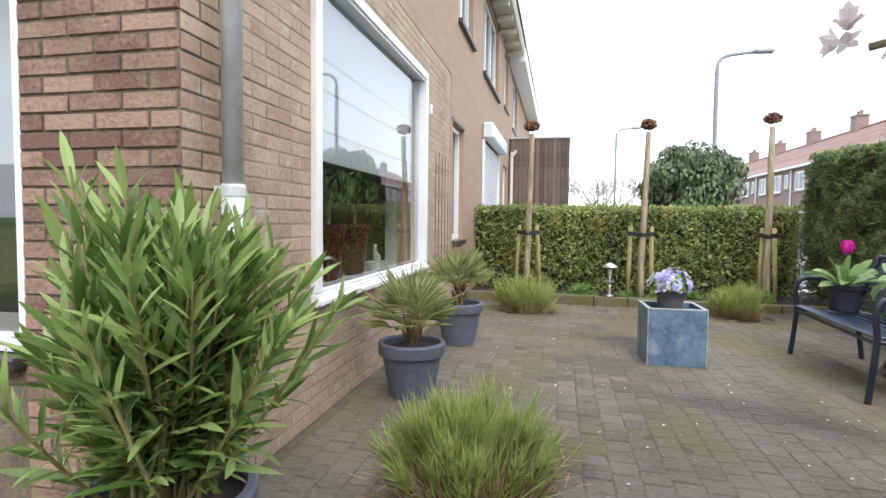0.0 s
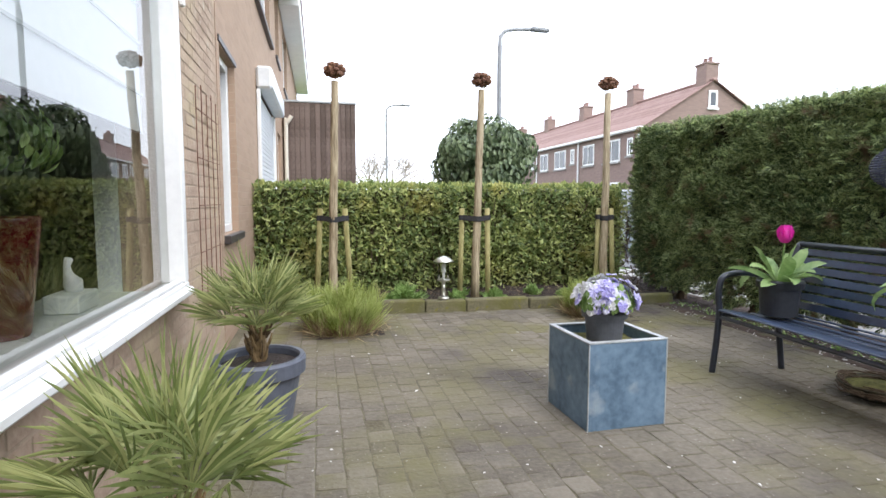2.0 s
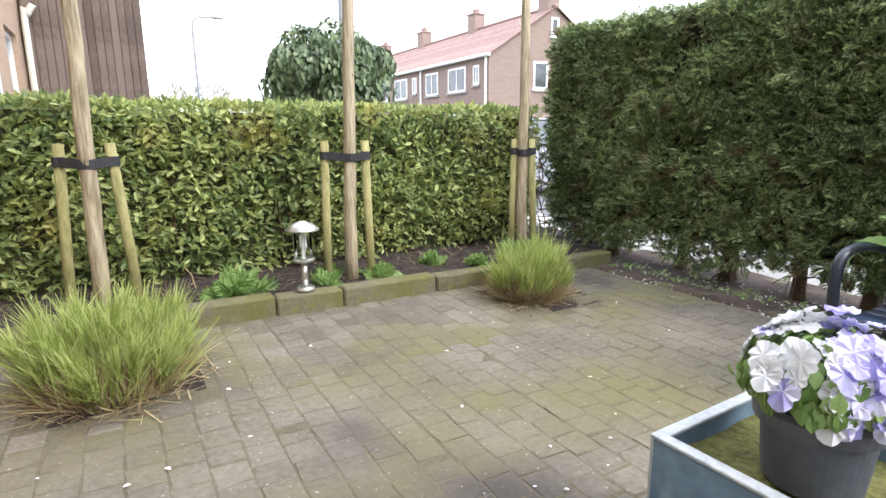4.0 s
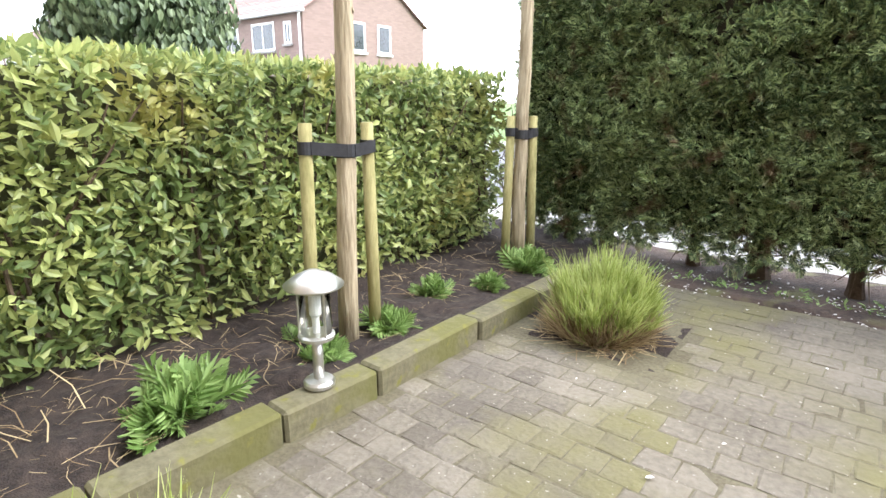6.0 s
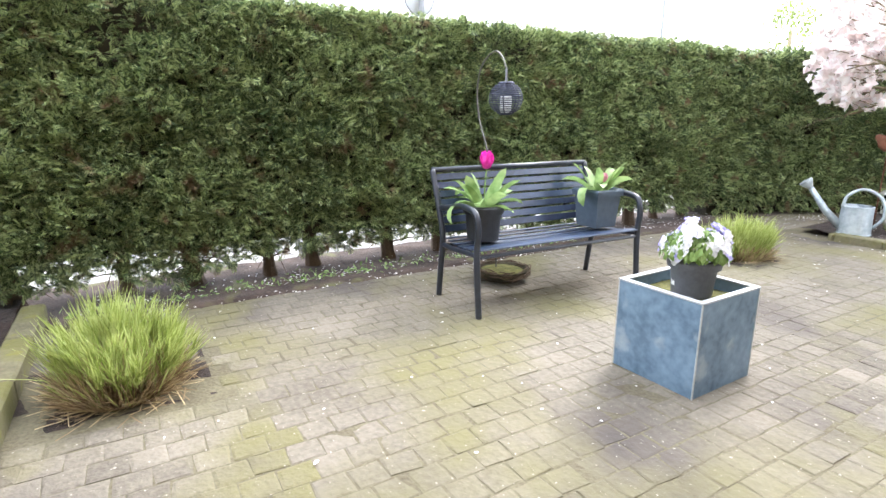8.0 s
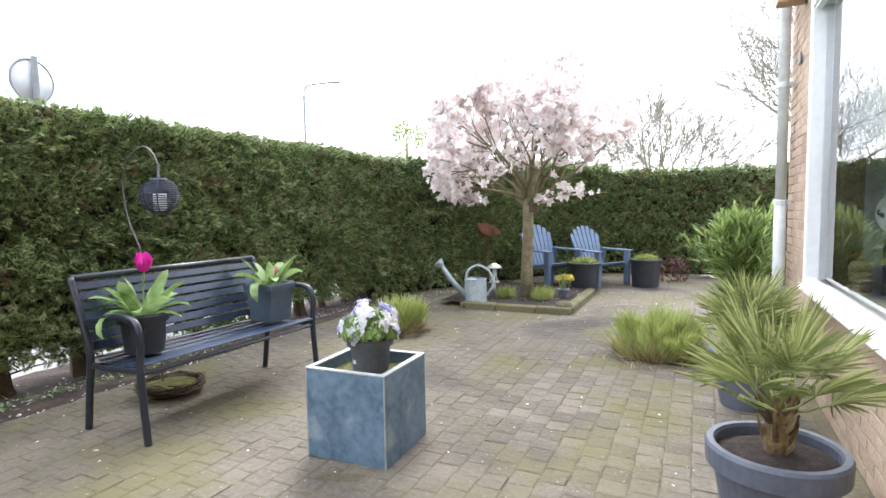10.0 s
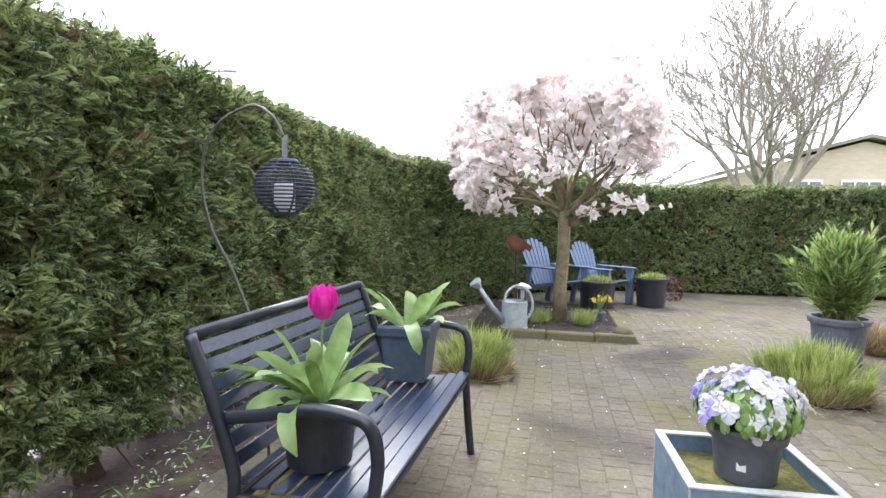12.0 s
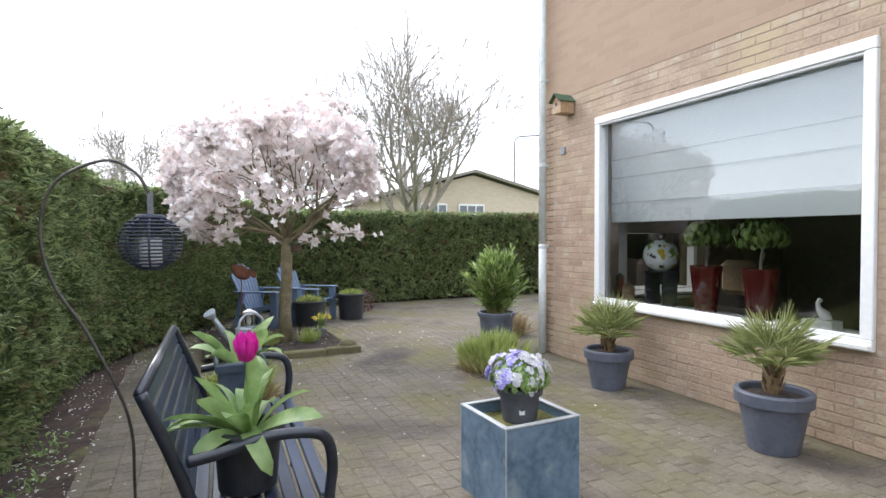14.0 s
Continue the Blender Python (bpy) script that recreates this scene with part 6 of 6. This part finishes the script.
def house_row(name, label, x0, x1, y0, y1, eaves, ridge, walls, units, win_w, seed):
    """A terrace along y with its gable to the south; windows on its west face."""
    ob = thing(name, label, "house")
    xm = (x0 + x1) / 2
    part("wall", Shape().box(x0, x1, y0, y1, 0, eaves).add([(x0, y0, eaves), (x1, y0, eaves), (xm, y0, ridge), (x0, y1, eaves), (x1, y1, eaves), (xm, y1, ridge)], [(0, 1, 2), (3, 5, 4), (0, 2, 5, 3), (1, 4, 5, 2)]), walls, ob)
    roof_ = part("roof", Shape().box(xm - 0.12, xm + 0.12, y0 - 0.15, y1 + 0.15, ridge, ridge + 0.12, 0.03), TILE, ob, "orange-red tiled roof")
    for xe in (x0, x1):
        n = 22
        dx, dz = (xm - xe) / n, (ridge - eaves) / n
        for i in range(n):
            a, b = xe + dx * (i - 0.8), xe + dx * (i + 0.35)
            za, zb = eaves + dz * (i - 0.8) + 0.07, eaves + dz * (i + 0.35) + 0.05
            part("tile_course", Shape().add([(a, y0 - 0.15, za), (a, y1 + 0.15, za), (b, y1 + 0.15, zb), (b, y0 - 0.15, zb), (a, y0 - 0.15, za - 0.05), (a, y1 + 0.15, za - 0.05)], [(0, 1, 2, 3), (4, 5, 1, 0), (4, 0, 3), (5, 2, 1)]), TILE, roof_)
    part("gutter", Shape().box(x0 - 0.28, x0 - 0.05, y0 - 0.2, y1, eaves - 0.1, eaves + 0.02, 0.02), WHITE, ob)
    step = (y1 - y0) / units
    for u in range(units):
        c = part("chimney", Shape().box(xm - 0.32, xm + 0.32, y0 + u * step + 0.05, y0 + u * step + 0.75, ridge - 0.3, ridge + 0.75, 0.02).box(xm - 0.36, xm + 0.36, y0 + u * step + 0.01, y0 + u * step + 0.79, ridge + 0.75, ridge + 0.84, 0.02), FAR_BRICK, ob)
        for k in (0.22, 0.55):
            part("chimney_pot", Shape().lathe([(0.1, 0), (0.09, 0.22), (0.11, 0.24)], 10, pose(xm, y0 + u * step + k, ridge + 0.84)), TILE, c)
        for j, (dy, w_, zz, hh) in enumerate(((0.7, 0.45, eaves - 1.15, 0.8), (1.75, win_w, eaves - 1.35, 1.05), (4.2, win_w * 0.8, eaves - 1.35, 1.05), (1.75, win_w, 0.75, 1.35), (4.2, 0.95, 0.1, 2.0))):
            if dy + w_ > step:
                continue
            a = y0 + u * step + dy
            wdw = part("window", Shape().box(x0 - 0.03, x0 + 0.01, a, a + w_, zz, zz + 0.08).box(x0 - 0.03, x0 + 0.01, a, a + w_, zz + hh - 0.08, zz + hh).box(x0 - 0.03, x0 + 0.01, a, a + 0.08, zz + 0.08, zz + hh - 0.08).box(x0 - 0.03, x0 + 0.01, a + w_ - 0.08, a + w_, zz + 0.08, zz + hh - 0.08).box(x0 - 0.03, x0 + 0.01, a + w_ / 2 - 0.03, a + w_ / 2 + 0.03, zz + 0.08, zz + hh - 0.08), WHITE, ob)
            part("pane", Shape().box(x0 - 0.012, x0 - 0.002, a + 0.08, a + w_ - 0.08, zz + 0.08, zz + hh - 0.08), DARK_PANE, wdw)
            part("sill", Shape().box(x0 - 0.1, x0 + 0.0, a - 0.05, a + w_ + 0.05, zz - 0.08, zz - 0.002), SLABS, wdw)
        part("downpipe", Shape().tube([(x0 - 0.08, y0 + u * step + 0.12, eaves - 0.1), (x0 - 0.08, y0 + u * step + 0.12, 0)], 0.05, 8), WHITE, ob)
    for a, zz in ((x0 + 2.3, eaves - 1.3), (x0 + 3.8, eaves - 1.3), (xm - 0.2, ridge - 1.15)):
        w_, hh = (0.8, 1.15) if zz < eaves else (0.45, 0.75)
        wdw = part("window", Shape().box(a, a + w_, y0 - 0.04, y0 + 0.01, zz, zz + 0.09).box(a, a + w_, y0 - 0.04, y0 + 0.01, zz + hh - 0.09, zz + hh).box(a, a + 0.09, y0 - 0.04, y0 + 0.01, zz + 0.09, zz + hh - 0.09).box(a + w_ - 0.09, a + w_, y0 - 0.04, y0 + 0.01, zz + 0.09, zz + hh - 0.09), WHITE, ob)
        part("pane", Shape().box(a + 0.09, a + w_ - 0.09, y0 - 0.02, y0 - 0.004, zz + 0.09, zz + hh - 0.09), DARK_PANE, wdw)
        part("sill", Shape().box(a - 0.05, a + w_ + 0.05, y0 - 0.1, y0 - 0.0, zz - 0.09, zz - 0.002), WHITE, wdw)
    return ob


row = house_row("house", "terrace of brown brick houses with orange roofs across the street", 14.4, 21.2, 21.8, 61.8, 4.4, 6.5, FAR_BRICK, 7, 1.5, 1)
part("dormer", Shape().box(18.6, 20.6, 22.6, 26.4, 4.9, 6.25, 0.05), CREAM, row, "pale flat-roofed dormer")
SHINGLE = material("grey-brown roofing", (0.20, 0.18, 0.15), (0.30, 0.27, 0.23), 1.5, 0.9, 0.2)
bung = thing("bungalow", "low buff brick building with a shallow gable and strip windows", "building")
part("wall", Shape().box(-12.5, -3.3, -22, -16, 0, 2.95).add([(-12.5, -16, 2.95), (-3.3, -16, 2.95), (-7.6, -16, 4.1), (-12.5, -22, 2.95), (-3.3, -22, 2.95), (-7.6, -22, 4.1)], [(0, 2, 1), (3, 4, 5), (0, 3, 5, 2), (1, 2, 5, 4)]), PALE_BRICK, bung)
part("roof", Shape().add([(-13.0, -15.7, 2.9), (-7.6, -15.7, 4.2), (-7.6, -22.3, 4.2), (-13.0, -22.3, 2.9), (-13.0, -15.7, 3.02), (-7.6, -15.7, 4.32), (-7.6, -22.3, 4.32), (-13.0, -22.3, 3.02)], [(0, 1, 2, 3), (4, 7, 6, 5), (0, 4, 5, 1), (2, 6, 7, 3), (0, 3, 7, 4)]).add([(-2.8, -15.7, 2.9), (-7.6, -15.7, 4.2), (-7.6, -22.3, 4.2), (-2.8, -22.3, 2.9), (-2.8, -15.7, 3.02), (-7.6, -15.7, 4.32), (-7.6, -22.3, 4.32), (-2.8, -22.3, 3.02)], [(0, 3, 2, 1), (4, 5, 6, 7), (0, 1, 5, 4), (2, 3, 7, 6), (0, 4, 7, 3)]), SHINGLE, bung)
for x in (-6.3, -8.15):
    wdw = part("window", Shape().box(x, x + 1.3, -15.99, -15.94, 2.3, 2.36).box(x, x + 1.3, -15.99, -15.94, 2.72, 2.80).box(x, x + 0.06, -15.99, -15.94, 2.36, 2.72).box(x + 1.24, x + 1.3, -15.99, -15.94, 2.36, 2.72).box(x + 0.41, x + 0.46, -15.99, -15.94, 2.36, 2.72).box(x + 0.83, x + 0.88, -15.99, -15.94, 2.36, 2.72), WHITE, bung)
    part("pane", Shape().box(x + 0.06, x + 1.24, -15.985, -15.97, 2.36, 2.72), DARK_PANE, wdw)


def bare_tree(x, y, h, seed, label, spread=0.6, depth=4, limbs=5, r=0.17, least=0.009):
    global rng
    rng = np.random.default_rng(seed)
    ob = thing("bare_tree", label, "tree", pose(x, y, 0))
    s, e = Shape(), []
    for i in range(limbs):
        a = i * 6.283 / limbs + rng.uniform(-0.3, 0.3)
        grow(s, (0, 0.04, h * (0.16 + 0.01 * i)), (math.cos(a) * 0.75, math.sin(a) * 0.75, 1.0), h * 0.31, r * 0.6, depth, spread, e, 4, 0.72, 0.10, 4, 0.14, least)
    part("trunk", Shape().tube([(0, 0, -0.1), (0.03, 0, h * 0.1), (0, 0.04, h * 0.2)], [r, r * 0.85, r * 0.8], 10), GREY_TWIG, ob, "pale bare trunk", True)
    part("crown", s, GREY_TWIG, ob, "leafless branches", True)


bare_tree(-3.4, -12.6, 8.3, 71, "tall leafless tree with pale upright branches beyond the hedge", 0.55, 4, 8, 0.22, 0.010)
bare_tree(5.2, -19, 6.6, 72, "distant leafless spreading tree", 0.7, 4, 5, 0.13, 0.009)
bare_tree(1.8, -13, 5.4, 75, "dense pale leafless tree beyond the back hedge", 0.65, 4, 6, 0.15, 0.008)
bare_tree(8.5, -22, 5.2, 73, "distant leafless tree behind the hedge", 0.7, 4, 4, 0.13, 0.009)
bare_tree(3.9, 30, 4.9, 74, "distant leafless young tree by the side street", 0.65, 3, 6, 0.12, 0.012)


def leafy(x, y, z, r, squash, n, size, mat, seed, name, label, trunk=0.14, clumps=26):
    """A tree or shrub whose crown is many uneven clumps of leaves."""
    global rng
    rng = np.random.default_rng(seed)
    ob = thing(name, label, "tree" if trunk > 0.1 else "shrub", pose(x, y, 0))
    part("trunk", Shape().tube([(0, 0, -0.1), (0.05, 0, z * 0.6), (0, 0.05, z)], [trunk, trunk * 0.8, trunk * 0.6], 10), BARK, ob)
    fr = []
    for i in range(clumps):
        d = Vector(rng.normal(0, 1, 3)).normalized()
        q = rng.uniform(0.45, 0.8)
        c = np.array([d.x * r * q, d.y * r * q, z + d.z * r * q * squash])
        m = dome_frames(n // clumps, r * rng.uniform(0.26, 0.42), 0, 0.9, size, low=-0.8)
        m[:, :3, 3] += c
        fr.append(m)
    part("crown", Shape().swarm([oval(0.22, 0.11), oval(0.17, 0.1)], np.concatenate(fr)), mat, ob)


DARK_LEAF = material("dark evergreen leaf", (0.05, 0.08, 0.03), (0.16, 0.21, 0.10), 1.5, 0.45, 0.0, 4, island=0.6, see=0.15)
SPRING = material("spring green leaf", (0.14, 0.19, 0.04), (0.30, 0.36, 0.10), 1.5, 0.6, 0.0, 4, island=0.6, see=0.3)
leafy(4.45, 12.4, 1.88, 1.27, 0.95, 15000, 0.62, DARK_LEAF, 81, "evergreen_tree", "round dense dark evergreen tree across the side street", 0.16, 60)
leafy(0.9, 9.0, 0.95, 0.75, 0.75, 1400, 0.4, SPRING, 82, "shrub", "yellow-green shrub rising behind the low hedge", 0.05)
leafy(10.2, 22, 0.9, 1.2, 0.7, 1000, 0.7, DARK_LEAF, 83, "shrub", "clipped dark shrub in a front garden across the street", 0.06)
leafy(3.2, 27, 1.0, 2.2, 0.5, 1300, 1.0, SPRING, 84, "shrub", "pale spring-green bushes along the far street", 0.06)
leafy(-1.6, 9.6, 0.7, 0.9, 0.6, 500, 0.6, SPRING, 85, "shrub", "low green bush in the neighbour's front garden", 0.05)
leafy(26, 11, 3.0, 3.0, 0.8, 1500, 1.6, SPRING, 86, "distant_tree", "pale distant tree beyond the houses", 0.2)


leafy(14, -19, 4.6, 1.4, 0.9, 650, 0.8, SPRING, 87, "distant_tree", "thin pale spring-green tree beyond the street", 0.12)


def street_lamp(x, y, h, reach, turn, label):
    ob = thing("street_lamp", label, "street lamp", pose(x, y, 0, 0, 0, turn), "street lamps")
    part("pole", Shape().tube(curve([(0, 0, 0), (0, 0, h * 0.5), (0, 0, h * 0.92), (0.06, 0, h * 0.975), (0.25, 0, h), (reach, 0, h + 0.08)], 5), [0.06] * 11 + [0.045] * 15, 10), STREET, ob, smooth=True)
    part("head", Shape().box(reach - 0.02, reach + 0.5, -0.09, 0.09, h + 0.04, h + 0.14, 0.03), STREET, ob, "flat grey lamp head")


street_lamp(5.35, 14.2, 5.6, 0.9, 5, "tall grey street lamp with a bent arm beyond the low hedge")
street_lamp(4.2, 29, 6.1, 0.8, 10, "distant grey street lamp by the side street")
street_lamp(17.2, -15, 7.0, 1.2, 200, "grey street lamp beyond the conifer hedge")
street_lamp(-12.3, -20, 6.8, 1.2, 160, "grey street lamp beside the buff brick building")
mir = thing("traffic_mirror", "round traffic mirror on a pole above the hedge", "mirror", pose(6.5, 2.3, 0, 0, 0, -84))
part("pole", Shape().tube([(0, 0, 0), (0, 0, 2.78)], 0.03, 10), STREET, mir)
part("disc", Shape().lathe([(0.2, 0), (0.205, 0.02), (0.19, 0.05), (0.1, 0.075), (0.003, 0.085)], 28, pose(0, 0.04, 2.55, -90, 0, 0)), SHUTTER, mir, smooth=True)
part("rim", Shape().tube([(0.205 * math.cos(a), 0.045, 2.55 + 0.205 * math.sin(a)) for a in np.linspace(0, 2 * math.pi, 37)], 0.012, 6), STREET, mir, "grey rubber rim")
car = thing("parked_car", "silver hatchback parked beyond the gap in the hedges", "car", pose(8.6, 12.6, -0.03, 0, 0, 84))
part("body", Shape().add([(x, s * w_, z) for s in (-1, 1) for x, z, w_ in ((-2.0, 0.3, 0.8), (-2.05, 0.85, 0.82), (-1.7, 1.0, 0.8), (1.0, 0.98, 0.82), (1.9, 0.8, 0.78), (2.0, 0.35, 0.78))], [(0, 1, 2, 3, 4, 5), (11, 10, 9, 8, 7, 6), (0, 6, 7, 1), (1, 7, 8, 2), (2, 8, 9, 3), (3, 9, 10, 4), (4, 10, 11, 5), (5, 11, 6, 0)]), CAR, car)
part("cabin", Shape().add([(x, s * w_, z) for s in (-1, 1) for x, z, w_ in ((-1.85, 1.0, 0.78), (-1.3, 1.45, 0.62), (0.1, 1.48, 0.62), (0.95, 0.99, 0.76))], [(0, 1, 2, 3), (7, 6, 5, 4), (0, 4, 5, 1), (1, 5, 6, 2), (2, 6, 7, 3)]), DARK_PANE, car, "dark glazed cabin")
part("roof", Shape().box(-1.3, 0.1, -0.61, 0.61, 1.455, 1.5, 0.02), CAR, car)
for x in (-1.25, 1.25):
    for s in (-0.79, 0.79):
        wh = part("wheel", Shape().lathe([(0.2, -0.09), (0.31, -0.09), (0.32, 0), (0.31, 0.09), (0.2, 0.09)], 22, pose(x, s, 0.32, 90, 0, 0)), STRAP, car)
        part("rim", Shape().lathe([(0.2, -0.095), (0.19, 0.0), (0.2, 0.095)], 16, pose(x, s, 0.32, 90, 0, 0)), CAN, wh)

# ---------------------------------------------------------------- pieces: bricks of the near wall
rng = np.random.default_rng(91)
CO, LEN = 0.0705, 0.235


def brick_mesh(l, name="brick", proud=0.0065):
    """One face brick, proud of its mortar, with slightly worn edges; it lies in the x-z plane and looks to -y."""
    a, h_, e = l - 0.010, CO - 0.010, 0.003
    v = [(0, 0, 0), (a, 0, 0), (a, 0, h_), (0, 0, h_), (e, -proud, e), (a - e, -proud, e * 1.4), (a - e * 1.3, -proud, h_ - e), (e * 1.2, -proud, h_ - e)]
    return Shape().add(v, [(4, 5, 6, 7), (0, 1, 5, 4), (1, 2, 6, 5), (2, 3, 7, 6), (3, 0, 4, 7)]).mesh(name)


sizes, rest = {}, []
near = []


def lay(u0, u1, z0, z1, cuts, place, turn, priority):
    row = 0
    z = z0
    while z + CO <= z1 + 0.001:
        u = u0 - (LEN / 2 if row % 2 else 0.0)
        while u < u1 - 0.02:
            a, b = max(u, u0), min(u + LEN, u1)
            spans = [(a, b)]
            for c0, c1, cz0, cz1 in cuts:
                if z + CO * 0.6 > cz0 and z + CO * 0.4 < cz1:
                    spans = [s for p, q in spans for s in ((p, min(q, c0)), (max(p, c1), q)) if s[1] - s[0] > 0.03]
            for p, q in spans:
                near.append((priority(p, z), place(p, z + 0.004), turn, round(q - p, 3)))
            u += LEN
        z += CO
        row += 1


lay(0.0, 4.94, 0.0, 2.96, [(WY0, WY1, WZ0, WZ1)], lambda u, z: (-0.004, u + 0.005, z), 90, lambda u, z: u + 0.6 * abs(z - 1.2))
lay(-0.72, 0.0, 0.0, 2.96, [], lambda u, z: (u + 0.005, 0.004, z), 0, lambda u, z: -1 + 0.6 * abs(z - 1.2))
near.sort(key=lambda b: b[0])
joined = Shape()
for i, (_, at, turn, l) in enumerate(near):
    if (l, turn) not in sizes:
        sizes[l, turn] = brick_mesh(l, "brick", 0.0014 if turn else 0.0075)
    wobble = pose(*at, rng.normal(0, 0.25), rng.normal(0, 0.25), turn + rng.normal(0, 0.2)) @ Matrix.Translation((0, rng.normal(0, 0.0012), 0))
    if i < 300:
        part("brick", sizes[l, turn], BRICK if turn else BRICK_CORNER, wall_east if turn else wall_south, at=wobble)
    else:
        me = sizes[l, turn]
        joined.add([v.co[:] for v in me.vertices], [tuple(p.vertices) for p in me.polygons], wobble)
tagged(part("brickwork_rest", joined, BRICK_REST, wall_east), kind="stuff")

# ---------------------------------------------------------------- pieces: pavers
PW, PL = 0.128, 0.134
paving = thing("paving", "weathered mossy clay pavers of the terrace", "paving", kind="structure")


def paver_mesh(seed, e=0.006):
    r = np.random.default_rng(seed)
    a, b = PW / 2 - 0.002, PL / 2 - 0.002
    v = [(-a, -b, -0.02), (a, -b, -0.02), (a, b, -0.02), (-a, b, -0.02), (-a, -b, -0.0035), (a, -b, -0.0035), (a, b, -0.0035), (-a, b, -0.0035), (-a + e, -b + e, 0), (a - e, -b + e, 0), (a - e, b - e, 0), (-a + e, b - e, 0)]
    v = [(x + r.normal(0, 0.003), y + r.normal(0, 0.003), z + (r.normal(0, 0.0006) if z > -0.01 else 0)) for x, y, z in v]
    f = [(8, 9, 10, 11)] + [(k + i, k + (i + 1) % 4, k + 4 + (i + 1) % 4, k + 4 + i) for k in (0, 4) for i in range(4)]
    return v, f


kinds = [paver_mesh(i) for i in range(8)]
meshes = [Shape().add(*paver_mesh(i, 0.012)).mesh("paver") for i in range(8)]
spots = []
col = 0
x = -5.9
while x < 4.60:
    y = -5.5 + (PL / 2 if col % 2 else 0.0) + rng.uniform(-0.015, 0.015)
    top = 6.06 - x * 0.025
    while y < top:
        inside = (x < 0.03 and y > -0.06) or any(a - 0.03 < x < b + 0.03 and c - 0.03 < y < d + 0.03 for a, b, c, d in pits)
        edge = x > 4.62 - max(0.0, -0.8 - y) * 0.42 and y < -0.8
        if not inside and not edge:
            dip = 0.0016 * noise.noise(Vector((x * 1.3, y * 1.3, 0)))
            spots.append((abs(x - 1.2) + 0.7 * abs(y - 2.0) if y < 5 else 0.6 * abs(x - 2.0), pose(x, y, dip + rng.normal(0, 0.0009), rng.normal(0, 0.7), rng.normal(0, 0.7), rng.normal(0, 1.7))))
        y += PL
    x += PW
    col += 1
order = sorted(range(len(spots)), key=lambda i: spots[i][0])
single = set(order[:300])
rest_frames = []
for i, (_, m) in enumerate(spots):
    if i in single:
        part("paver", meshes[i % 8], PAVER, paving, at=Matrix.Translation((0, 0, 0.0018)) @ m)
    else:
        rest_frames.append(np.array(m))
tagged(part("paver_field", Shape().swarm(kinds, np.array(rest_frames)), PAVER_REST, paving), kind="stuff")
